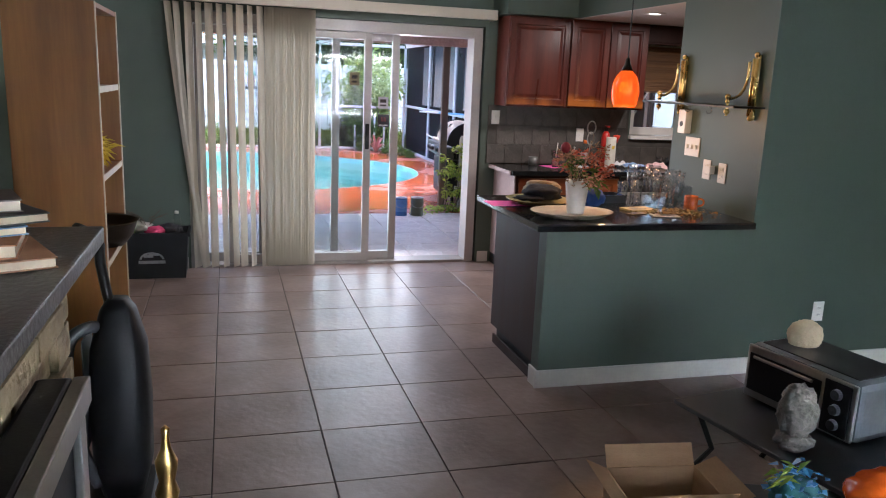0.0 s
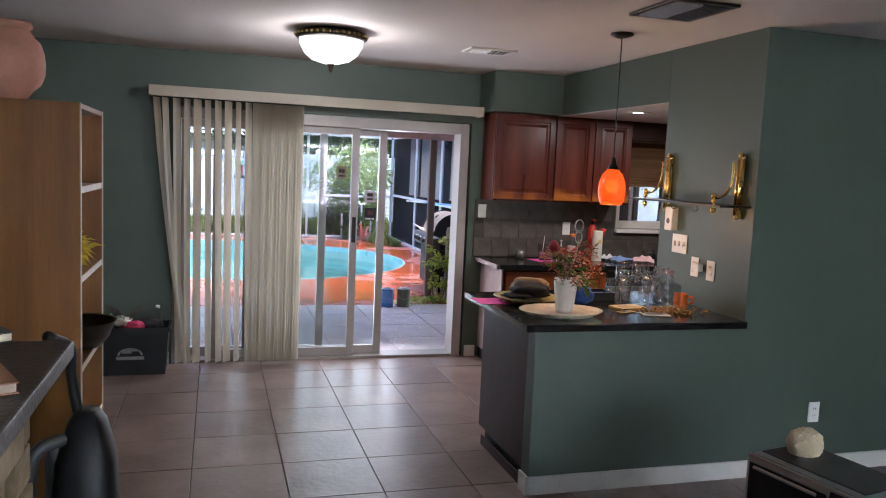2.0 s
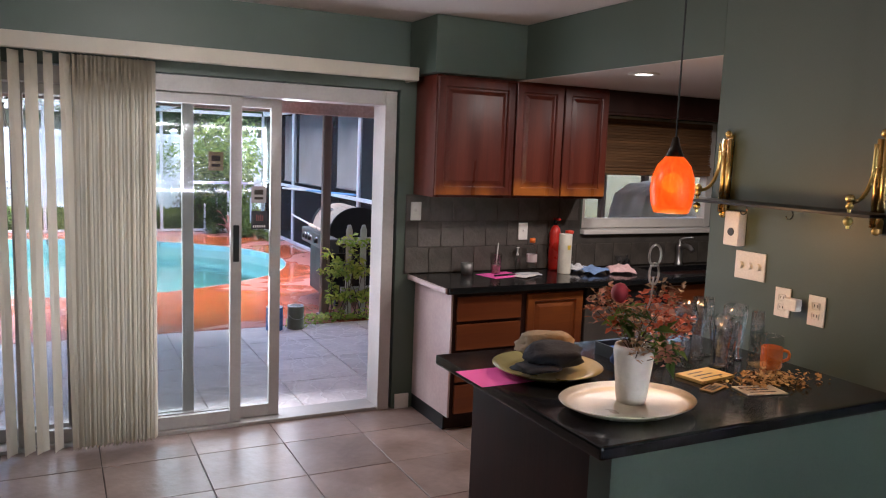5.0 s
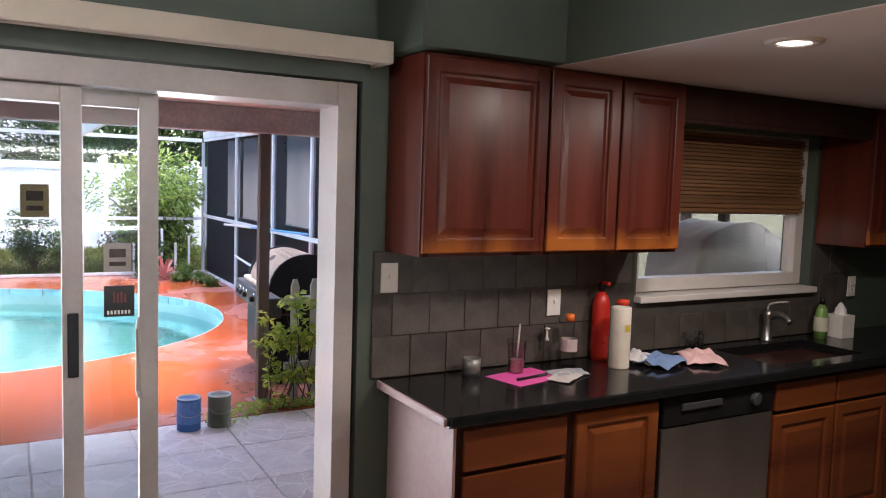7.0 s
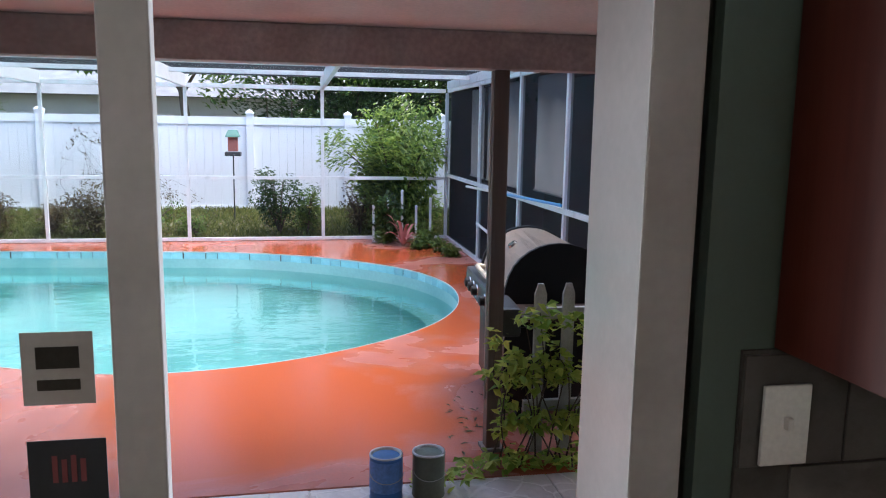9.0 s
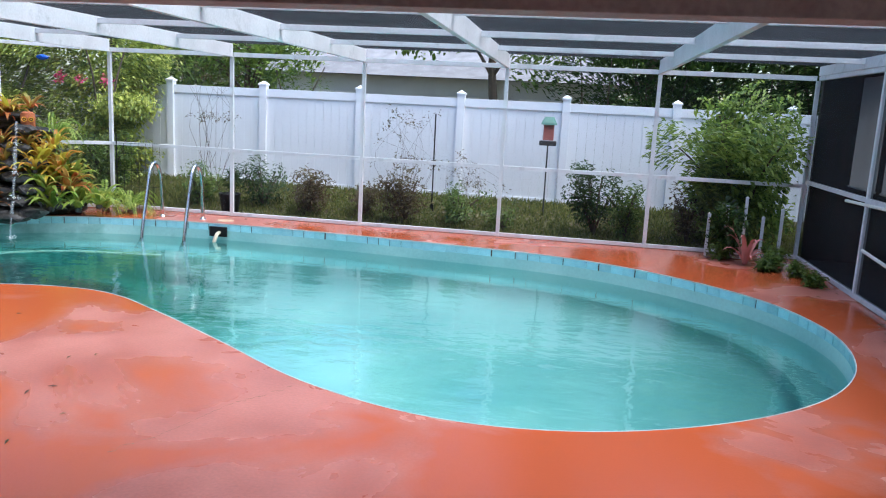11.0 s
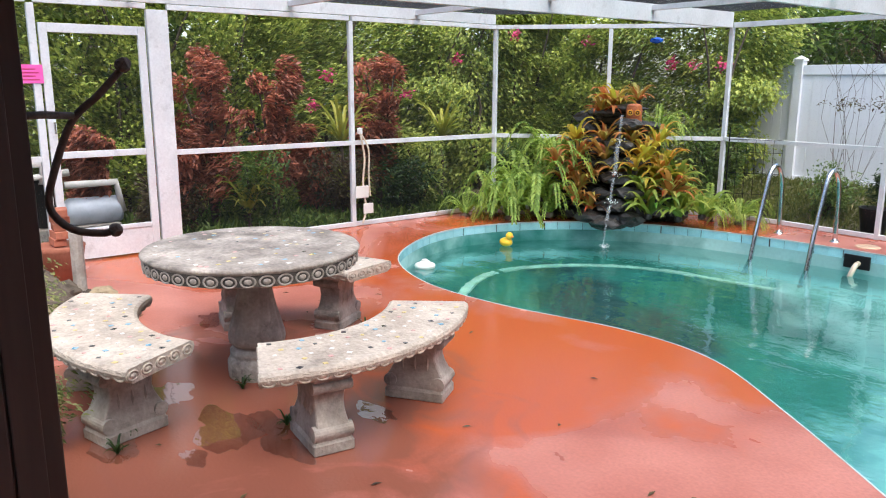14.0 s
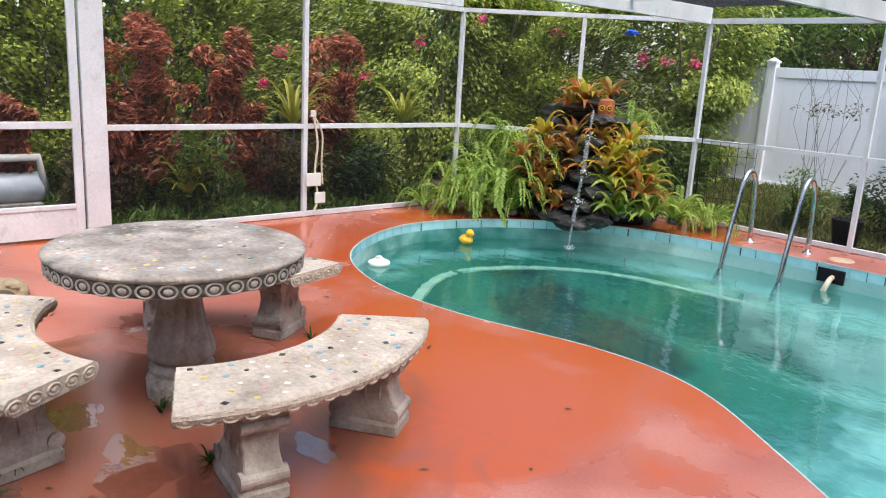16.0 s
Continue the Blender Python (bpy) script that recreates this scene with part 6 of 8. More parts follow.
# ---- shelf on the pier, switches and sockets ----
ws = thing("wall_shelf", "dark glass shelf on polished brass brackets", "shelf", (4.43, 0, 0))
part("board", boxed(-.21, 4.58, 1.545, -.004, 5.56, 1.557, bevel=.002), M["black"], ws, "thin dark shelf board")
for y in (4.68, 5.40):
    br = part("bracket", tube([(-.024, y - .014, 1.50), (-.024, y - .014, 1.82)], .0115, 14), M["brass"], ws, "polished brass bracket of two rods", True)
    part("rod", tube([(-.024, y + .014, 1.50), (-.024, y + .014, 1.82)], .0115, 14), M["brass"], br, "", True)
    part("back_plate", boxed(-.009, y - .012, 1.48, -.001, y + .012, 1.84, bevel=.002), M["brass"], br)
    for x, z, r in ((-.022, 1.84, .017), (-.022, 1.49, .017), (-.18, 1.525, .017), (-.18, 1.58, .014), (-.18, 1.605, .017)):
        part("knob", blob(r, rough=0, sub=2, at=(x, y, z)), M["brass"], br, "", True)
    part("arm", tube(curve_points([(-.18, y, 1.595), (-.14, y, 1.598), (-.10, y, 1.625), (-.075, y, 1.675), (-.066, y, 1.73), (-.066, y, 1.80)], 16), .008, 8), M["brass"], br, "", True)
    part("pin", tube([(-.18, y, 1.50), (-.18, y, 1.62)], .006, 8), M["brass"], br)
for y in (5.02, 5.25):
    part("hook", tube([(-.06 + .02 * math.sin(t), y, 1.52 + .02 * math.cos(t)) for t in np.linspace(-.3, 4.4, 12)], .003, 6), M["chrome"], ws)


def wall_plate(name, label, place, rz, w, h, kind, n=1):
    t = thing(name, label, "socket" if kind == "socket" else "switch", place, rz)
    part("plate", boxed(-w / 2, -.007, -h / 2, w / 2, -.0008, h / 2, bevel=.002), M["white"], t)
    for k in range(n):
        x = (k - (n - 1) / 2) * .046
        if kind == "socket":
            for z in (-.02, .02):
                s = part("outlet_face", boxed(x - .016, -.0095, z - .013, x + .016, -.0072, z + .013, bevel=.004), M["white"], t)
                part("slots", box(boxed(x - .008, -.0102, z - .004, x - .005, -.0096, z + .006), x + .005, -.0102, z - .004, x + .008, -.0096, z + .006), M["black"], s)
        elif kind == "knob":
            part("knob", lathe([(.015, 0), (.014, .014), (0, .015)], 16, m=Matrix.Translation((x, -.007, 0)) @ Matrix.Rotation(radians(90), 4, "X")), M["white"], t)
        else:
            part("toggle", boxed(x - .005, -.018, -.004, x + .005, -.0072, .014, bevel=.002), M["white"], t)
    return t


wall_plate("light_switch", "white three-gang dimmer switch on the pier wall", (4.43, 5.24, 1.28), -90, .16, .12, "knob", 3)
wall_plate("wall_socket", "white wall socket on the pier wall", (4.43, 5.06, 1.155), -90, .075, .12, "socket")
wall_plate("wall_socket", "white wall socket with a plug-in charger", (4.43, 4.90, 1.15), -90, .075, .12, "socket")
ch = thing("plug_charger", "small white plug-in charger in the socket", "charger", (4.42, 4.99, 1.155))
part("body", boxed(-.04, -.03, -.02, -.003, .03, .03, bevel=.006), M["white"], ch)
wall_plate("wall_socket", "white wall socket low on the green wall", (4.96, 4.56, .364), 0, .075, .12, "socket")
wall_plate("light_switch", "ivory light switch on the green wall beside the door", (3.865, 7.481, 1.33), 0, .075, .12, "toggle")
wall_plate("light_switch", "ivory light switch on the slate backsplash", (4.70, 7.482, 1.19), 0, .075, .12, "toggle")
wall_plate("wall_socket", "ivory wall socket on the slate backsplash", (6.93, 7.482, 1.18), 0, .075, .12, "socket")
bell = thing("wall_chime", "white plastic chime box on the pier wall", "chime", (4.43, 5.32, 1.36))
part("case", boxed(-.05, -.04, 0, -.001, .04, .15, bevel=.006), M["white"], bell)
part("speaker", lathe([(.018, 0), (.016, .003), (0, .003)], 18, m=Matrix.Translation((-.05, 0, .06)) @ Matrix.Rotation(radians(-90), 4, "Y")), M["dark_grey"], bell)

# ---- items on the kitchen worktop ----
turned("grey_cup", "small grey metal cup on the worktop", "cup", (4.22, 7.40, CT), [(0, 0), (.038, 0), (.04, .075), (.037, .075), (.035, .006), (0, .006)], colour("grey_metal_cup", (.22, .22, .21), .4, .6))
cup = turned("plastic_cup", "clear plastic cup with a straw", "cup", (4.42, 7.36, CT), [(0, 0), (.03, 0), (.043, .14), (.046, .142), (.04, .14), (.028, .006), (0, .006)], clear("hazy_plastic", (.93, .91, .9), 1.35, .1))
part("drink", lathe([(0, .007), (.027, .007), (.033, .06), (0, .06)], 20), colour("pink_drink", (.5, .36, .34), .3), cup)
part("straw", tube([(.0, 0, .02), (.02, .01, .21)], .004, 8), M["white"], cup)
sheet = thing("pink_sheet", "bright pink paper sheet on the worktop", "paper", (4.43, 7.29, CT), 12)
part("sheet", boxed(-.15, -.1, .0005, .13, .1, .002), M["pink"], sheet)
pen_ = thing("marker_pen", "black marker pen lying on the pink paper", "pen", (4.43, 7.25, CT + .0085), 10)
part("barrel", tube([(-.09, 0, 0), (.0, 0, 0), (.08, 0, 0)], .006, 10), M["black"], pen_)
part("cap", tube([(.03, 0, 0), (.085, 0, 0)], .0068, 10), M["dark_grey"], pen_)
for x, y, rz, c in ((4.56, 7.20, 30, (.55, .52, .5)), (4.62, 7.26, -8, (.35, .36, .4))):
    e = thing("envelope", "crumpled paper envelope on the worktop", "paper", (x, y, CT), rz, "papers on the worktop")
    bm = bmesh.new()
    bmesh.ops.create_grid(bm, x_segments=6, y_segments=4, size=.5)
    for v in bm.verts:
        v.co = Vector((v.co.x * .17, v.co.y * .1, .006 + .012 * abs(noise.noise((v.co.x * 4, v.co.y * 4, x)))))
    bmesh.ops.solidify(bm, geom=bm.faces[:], thickness=.0015)
    part("sheet", bm, colour("paper_%s" % ("a" if rz > 0 else "b"), c, .7), e)


def bottle(name, label, place, body, prof, cap, cap_prof, lab=None):
    t = thing(name, label, "bottle", place)
    part("body", lathe(prof, 24), body, t, smooth=True)
    part("cap", lathe(cap_prof, 20), cap, t, smooth=True)
    if lab:
        z0, z1, r, m = lab
        part("label", lathe([(r, z0), (r + .001, z0 + .002), (r + .001, z1 - .002), (r, z1)], 24), m, t)
    return t


M["pet"] = clear("clear_bottle_plastic", (.95, .96, .96), 1.4, .03)
bottle("sports_bottle", "clear drink bottle with orange cap on the worktop", (4.72, 7.38, CT), M["pet"], [(0, 0), (.034, 0), (.037, .02), (.033, .06), (.037, .1), (.033, .13), (.036, .16), (.018, .195), (.018, .205), (0, .205)],
       colour("orange_cap", (.75, .16, .02), .4), [(.0, .205), (.02, .205), (.02, .235), (0, .238)], (.07, .125, .0365, colour("red_white_label", (.5, .4, .4), .5)))
bottle("pump_bottle", "small clear soap pump bottle", (4.64, 7.44, CT), M["pet"], [(0, 0), (.022, 0), (.024, .09), (.012, .11), (0, .11)], M["white"], [(0, .11), (.012, .11), (.005, .13), (.005, .16), (.015, .165), (0, .17)])
red = bottle("fire_extinguisher", "small red fire extinguisher behind the towel roll", (4.95, 7.44, CT), colour("red_enamel", (.42, .02, .012), .3), [(0, 0), (.04, 0), (.042, .02), (.042, .26), (.03, .30), (.014, .32), (0, .32)],
             M["black"], [(0, .32), (.014, .32), (.016, .35), (.01, .37), (0, .37)])
part("lever", boxed(-.01, -.05, .355, .01, .02, .37, bevel=.003), colour("red_lever", (.5, .03, .02), .4), red)
roll = thing("paper_towel_roll", "tall white paper towel roll standing on the worktop", "paper towel", (4.92, 7.27, CT))
part("roll", lathe([(0, 0), (.045, 0), (.046, .005), (.046, .27), (.045, .275), (.018, .275), (.018, .25), (0, .25)], 28), colour("towel_paper", (.62, .58, .5), .9), roll, smooth=True)
part("label", boxed(-.012, -.0475, .17, .012, -.046, .20), colour("yellow_sticker", (.6, .42, .05), .5), roll)
bottle("spray_bottle", "clear spray bottle with red trigger", (5.03, 7.38, CT), M["pet"], [(0, 0), (.036, 0), (.038, .13), (.015, .19), (.013, .22), (0, .22)], colour("red_trigger", (.6, .05, .02), .4), [(0, .22), (.016, .22), (.016, .25), (.03, .27), (.03, .285), (0, .29)])


def towel(name, label, place, c, w, seed):
    t = thing(name, label, "towel", place, seed * 20)
    bm = bmesh.new()
    bmesh.ops.create_grid(bm, x_segments=18, y_segments=14, size=.5)
    for v in bm.verts:
        p = v.co.copy()
        v.co = Vector((p.x * w, p.y * w * .75, .012 + .05 * (1 - (p.x * p.x + p.y * p.y) * 2.2) * (.6 + .8 * noise.noise((p.x * 5, p.y * 5, seed)))))
        v.co.z = max(.004, v.co.z)
    bmesh.ops.solidify(bm, geom=bm.faces[:], thickness=.004)
    part("cloth", bm, colour("towel_cloth_%d" % seed, c, .95, bump=.5), t, smooth=True)


towel("dish_towel", "crumpled blue dish towel on the worktop", (5.15, 7.24, CT), (.16, .25, .45), .24, 1)
towel("dish_towel", "crumpled white cloth on the worktop", (5.08, 7.33, CT), (.6, .6, .62), .2, 2)
towel("dish_towel", "crumpled pink and white dish towel", (5.38, 7.22, CT), (.62, .40, .40), .25, 3)
g = turned("glass_bowl", "small clear glass bowl by the sink", "bowl", (5.53, 7.40, CT), [(0, 0), (.03, 0), (.05, .06), (.052, .09), (.05, .09), (.046, .06), (0, .008)], M["drink_glass"])
bottle("dish_soap", "green dish soap bottle with black cap", (6.52, 7.38, CT), colour("green_soap", (.16, .30, .08), .25), [(0, 0), (.035, 0), (.037, .1), (.03, .16), (.014, .19), (0, .19)], M["black"], [(0, .19), (.014, .19), (.012, .225), (0, .23)], (.04, .12, .0375, colour("soap_label", (.5, .5, .4), .5)))
tb = thing("tissue_box", "white tissue box with a tissue pulled up", "tissue box", (6.66, 7.36, CT))
part("carton", boxed(-.055, -.055, 0, .055, .055, .13, bevel=.003), M["white"], tb)
part("tissue", lathe([(.035, .13), (.03, .16), (.012, .19), (0, .2)], 7), colour("tissue_paper", (.72, .7, .7), .9), tb)
gl = turned("soap_dispenser", "small dark soap dispenser beside the sink", "dispenser", (5.62, 7.44, CT), [(0, 0), (.02, 0), (.022, .05), (.01, .06), (.006, .09), (0, .09)], M["black"])

# stickers on the sliding door's glass
for x, z, w, h, c, lb in ((2.61, 1.615, .085, .11, (.16, .13, .05), "small yellowed alarm sticker on the glass"), (2.87, 1.265, .10, .11, (.012, .012, .014), "black security sticker with red and white print"), (2.865, 1.42, .09, .10, (.30, .27, .25), "faded back of a sticker on the glass")):
    st = thing("door_sticker", lb, "sticker", (x, 7.5975, z))
    part("film", boxed(-w / 2, 0, -h / 2, w / 2, .001, h / 2), colour("sticker_%d" % int(z * 100), c, .5), st)
    bm = bmesh.new()
    if c[0] < .1:
        for k in range(7):
            box(bm, -w * .40 + k * w * .115, -.0008, -h * .42, -w * .40 + k * w * .115 + w * .07, -.0002, -h * .30)
        part("number", bm, M["white"], st)
        bm = bmesh.new()
        for k in range(4):
            box(bm, -w * .2 + k * .012, -.0008, -h * .05, -w * .2 + k * .012 + .007, -.0002, h * (.3 - .05 * (k % 2)))
        part("emblem", bm, colour("sticker_red", (.16, .03, .03), .5), st)
    else:
        box(bm, -w * .3, -.0008, -h * .3, w * .3, -.0002, -h * .15)
        box(bm, -w * .3, -.0008, .0, w * .3, -.0002, h * .3)
        part("print", bm, M["bronze"], st)

# ---- bookcase and mantel items, bin contents ----
yf = thing("yellow_pompom", "yellow feathery pompom ornament on the shelf", "ornament", (.93, 4.78, 1.16))
leaves("feathers", clumps([(0, 0, .09), (.0, .06, .06)], [.08, .05], 500, 3, .1), .06, colour("yellow_feather", (.62, .45, .04), .8), yf, .35)
part("base", lathe([(0, 0), (.05, 0), (.055, .02), (.03, .04), (0, .04)], 16), M["dark_grey"], yf)
bk = [((.75, 4.62, 1.54), .03, .16, .13, (.5, .52, .55)), ((.75, 4.66, 1.54), .04, .14, .12, (.05, .12, .3)), ((.75, 4.71, 1.54), .03, .15, .11, (.08, .09, .1))]
for (x, y, z), t_, h_, d_, c in bk:
    b = thing("small_book", "small upright book on the bookcase shelf", "book", (x + .12, y, z), 0, "books on the shelf")
    part("cover", boxed(0, 0, 0, d_, t_, h_, bevel=.003), colour("book_cover_%d" % int(y * 100), c, .5), b)
    part("pages", boxed(.004, .004, h_, d_ - .002, t_ - .004, h_ + .0015), M["cream"], b)
bp = thing("round_basket", "dark woven basket bowl on the low shelf", "basket", (.95, 4.9, .77))
part("bowl", lathe([(0, 0), (.10, 0), (.14, .05), (.165, .12), (.175, .125), (.16, .11), (.12, .04), (0, .02)], 28), M["bronze"], bp, smooth=True)
tp = thing("terracotta_head_pot", "salmon pink clay pot on top of the bookcase", "pot", (.74, 4.60, 1.892))
part("pot", blob(.13, (1, 1, 1.25), .18, 2.2, 6, 3, at=(0, 0, .155)), colour("salmon_clay", (.42, .19, .13), .7, bump=.3), tp, smooth=True)
part("rim", lathe([(.07, .28), (.09, .30), (.085, .32), (.06, .3)], 24), colour("salmon_rim_clay", (.42, .19, .13), .7), tp, smooth=True)
z = 1.202
for i, (w, d, h, c, rz) in enumerate(((.36, .26, .024, (.40, .20, .10), 24), (.30, .23, .03, (.36, .15, .05), 8), (.30, .22, .02, (.10, .18, .34), 30), (.29, .22, .022, (.07, .065, .06), 34), (.25, .18, .028, (.17, .125, .10), 20))):
    b = thing("stacked_book", "large book in the untidy stack on the mantel", "book", (.98 - .02 * (i % 3), 2.68 + .03 * i, z), rz, "books on the mantel")
    part("cover", box(boxed(-w / 2, -d / 2, 0, w / 2, d / 2, .003), -w / 2, -d / 2, h - .003, w / 2, d / 2, h), colour("mantel_book_%d" % i, c, .5), b)
    part("pages", boxed(-w / 2 + .004, -d / 2 + .004, .003, w / 2 - .004, d / 2 - .004, h - .003), M["cream"], b)
    z += h + .001
M["bare_wood"] = wood("reddish_bare_wood", (.24, .10, .045), (.40, .19, .09), .5, axis=1)
for i, (x, y, w, d, h, rz) in enumerate(((.98, 2.36, .16, .30, .035, 12), (.97, 2.34, .15, .26, .03, 4))):
    wb = thing("wooden_box", "small flat reddish wooden box on the mantel", "box", (x, y, 1.202 + .037 * i), rz, "wooden boxes on the mantel")
    part("base", boxed(-w / 2, -d / 2, 0, w / 2, d / 2, h * .6, bevel=.004), M["bare_wood"], wb)
    part("lid", boxed(-w / 2 - .003, -d / 2 - .003, h * .62, w / 2 + .003, d / 2 + .003, h, bevel=.004), M["bare_wood"], wb)
    part("clasp", boxed(w / 2 + .003, -.015, h * .45, w / 2 + .008, .015, h * .8, bevel=.001), M["brass"], wb)
fig = thing("carved_figurine", "dark carved figurine with white ribbon on the mantel", "figurine", (.88, 2.52, 1.27))
part("body", blob(.075, (.8, .8, 1.6), .5, 2.6, 12, 3, at=(0, 0, .10)), M["bronze"], fig, smooth=True)

rb = random.Random(8)
for nm, lb, cat, c, sq, at in (("pink_bag", "pink plastic bag in the bin", "bag", (.6, .05, .15), (1, .7, .5), (.98, 7.27, .37)), ("white_cloth", "white rag in the bin", "cloth", (.5, .48, .44), (1, .8, .6), (.88, 7.3, .39)),
                               ("green_can", "green drink can in the bin", "can", (.12, .25, .06), (.5, .5, .9), (.80, 7.26, .40)), ("dark_bag", "dark grey bag in the bin", "bag", (.03, .03, .035), (1.2, .8, .6), (1.1, 7.32, .37))):
    t = thing(nm, lb, cat, at)
    part("body", blob(.075, sq, .45, 2.4, rb.randint(1, 30), 3), colour(nm + "_surface", c, .6, bump=.4), t, smooth=True)
bt = bottle("plastic_bottle", "clear empty plastic bottle in the bin", (1.15, 7.26, .34), M["pet"], [(0, 0), (.03, 0), (.033, .02), (.033, .12), (.014, .17), (0, .17)], M["white"], [(0, .17), (.015, .17), (.015, .19), (0, .19)])
st = thing("dry_stems", "dark dry stems and ribbons in the bin", "stems", (.92, 7.3, .36))
bm = bmesh.new()
for k in range(9):
    a = rb.uniform(0, math.tau)
    tube(curve_points([(0, 0, 0), (math.cos(a) * .06, math.sin(a) * .05, .1), (math.cos(a) * .16, math.sin(a) * .1, .10 + rb.uniform(0, .08))], 7), .003, 5, bm)
part("stems", bm, M["bark"], st)

# ---- vacuum cleaner and fire tools ----
vc = thing("vacuum_cleaner", "black upright vacuum cleaner beside the fireplace", "vacuum cleaner", (1.16, 3.72, 0))
bm = boxed(-.14, -.17, 0.01, .13, .16, .10, bevel=.03)
part("floor_head", bm, M["black"], vc)
bm = bmesh.new()
rings = []
for z, rx, ry, oy in ((.08, .07, .10, 0), (.2, .10, .12, .0), (.45, .105, .12, .0), (.65, .095, .10, .01), (.78, .06, .07, .02), (.82, .035, .04, .02)):
    rings.append([bm.verts.new((rx * math.copysign(abs(math.cos(a)) ** .6, math.cos(a)), oy + ry * math.copysign(abs(math.sin(a)) ** .6, math.sin(a)), z)) for a in np.linspace(0, math.tau, 24, endpoint=False)])
for a, b in zip(rings, rings[1:]):
    for k in range(24):
        bm.faces.new((a[k], a[(k + 1) % 24], b[(k + 1) % 24], b[k]))
bm.faces.new(rings[0][::-1])
bm.faces.new(rings[-1])
part("body", bm, M["black"], vc, "glossy black bag housing", True)
part("seam", boxed(-.108, -.1, .3, -.104, .1, .7), M["dark_grey"], vc)
part("handle", tube(curve_points([(-.02, .02, .75), (-.05, .02, .95), (-.05, .0, 1.04), (-.1, -.1, 1.10)], 10), .018, 8), M["black"], vc, "", True)
part("hose", tube(curve_points([(-.08, -.08, .15), (-.14, -.12, .4), (-.15, -.1, .68), (-.08, -.06, .74), (-.05, 0, .7)], 24), .022, 8), M["dark_grey"], vc, "ribbed grey hose", True)
ft = thing("fire_tool_stand", "brass and black fireplace tool stand on the floor", "fire tools", (1.40, 2.62, 0))
part("base", lathe([(0, 0), (.11, 0), (.11, .012), (.03, .03), (0, .03)], 24), M["black"], ft)
part("column", lathe([(0, .03), (.012, .03), (.012, .62), (.02, .63), (.028, .66), (.018, .69), (.024, .72), (.026, .74), (.012, .77), (.008, .80), (.010, .82), (0, .83)], 20), M["brass"], ft, "turned brass column", True)
for x in (-.05, .05):
    part("tool", tube([(x, .03, .05), (x, .03, .62)], .006, 8), M["black"], ft)
    part("tool_hook", tube([(0, 0, .60), (x, .03, .61)], .005, 6), M["brass"], ft)

# ---- small table with oven, ornaments, boxes ----
sm = thing("side_table", "low dark folding side table with metal legs", "table", (3.74, 3.20, 0), -80)
part("top", boxed(-.40, -.33, .335, .42, .24, .355, bevel=.006), M["dark_grey"], sm)
for x, y in ((-.36, -.24), (.34, -.24), (-.36, .22), (.34, .22)):
    part("leg", tube([(x, y, .335), (x * .75, y * .9, .17), (x * 1.05, y, 0)], .012, 8), M["black"], sm)
ov = thing("toaster_oven", "silver toaster oven with black glass door on the side table", "toaster oven", (3.84, 3.27, .357), -80)
part("body", boxed(-.26, -.13, .012, .26, .19, .25, bevel=.03), colour("blue_grey_steel_case", (.26, .29, .32), .35, .5), ov, "blue-grey steel case")
part("top_plate", boxed(-.225, -.10, .2505, .225, .16, .256, bevel=.002), M["dark_grey"], ov, "dark dusty top")
part("front", boxed(-.255, -.148, .02, .255, -.131, .245, bevel=.008), M["steel"], ov, "brushed silver front")
dr = part("glass_door", boxed(-.235, -.156, .055, .11, -.149, .215, bevel=.004), M["black"], ov, "black glass door")
part("handle", tube([(-.2, -.17, .205), (.08, -.17, .205)], .007, 8), M["steel"], dr)
kp = part("control_strip", boxed(.125, -.156, .03, .24, -.149, .235, bevel=.004), M["black"], ov)
for z in (.07, .13, .19):
    part("knob", lathe([(.022, 0), (.019, .018), (0, .02)], 16, m=Matrix.Translation((.185, -.156, z)) @ Matrix.Rotation(radians(90), 4, "X")), M["dark_grey"], kp)
for x in (-.2, .2):
    part("foot", boxed(x - .02, -.1, 0, x + .02, -.06, .013), M["black"], ov)
co = thing("brain_coral", "rounded cream brain coral on the oven", "coral", (3.86, 3.42, .600))
part("body", blob(.075, (1, .8, .9), .12, 6, 3, 4, at=(0, 0, .05)), colour("cream_coral", (.48, .38, .26), .9, bump=.8), co, smooth=True)
sk = thing("painted_figure", "grinning carved stone ornament in front of the oven", "figurine", (3.52, 3.03, .357))
bm = blob(.085, (.8, .8, 1.25), .25, 2.5, 9, 4, at=(0, 0, .15))
blob(.07, (1, .9, .6), .3, 2, 4, 3, bm, (0, 0, .045))
part("body", bm, colour("mottled_grey_stone", (.16, .15, .13), .8, wear=.3, bump=.8), sk, smooth=True)
os_ = thing("orange_shell", "glossy orange ribbed shell ornament", "ornament", (3.60, 2.66, .385))
bm = blob(.13, (1.3, .8, .55), .05, 1, 1, 4)
for v in bm.verts:
    v.co *= 1 + .05 * math.sin(v.co.x * 90)
part("body", bm, colour("orange_gloss", (.75, .12, .01), .25), os_, smooth=True)
cr = thing("storage_crate", "dark plastic crate under the ornaments", "crate", (3.45, 2.62, 0), -20)
part("tub", boxed(-.28, -.2, 0, .28, .2, .31, bevel=.012), M["black"], cr)
part("rim", boxed(-.3, -.22, .28, .3, .22, .312, bevel=.006), M["dark_grey"], cr)
pk = thing("pink_candlestick", "dusty pink turned candlestick", "candlestick", (3.86, 2.88, .357))
part("stick", lathe([(0, 0), (.045, 0), (.05, .02), (.03, .05), (.035, .10), (.025, .14), (.04, .18), (.03, .22), (0, .23)], 20), colour("dusty_pink", (.32, .14, .2), .5), pk, smooth=True)
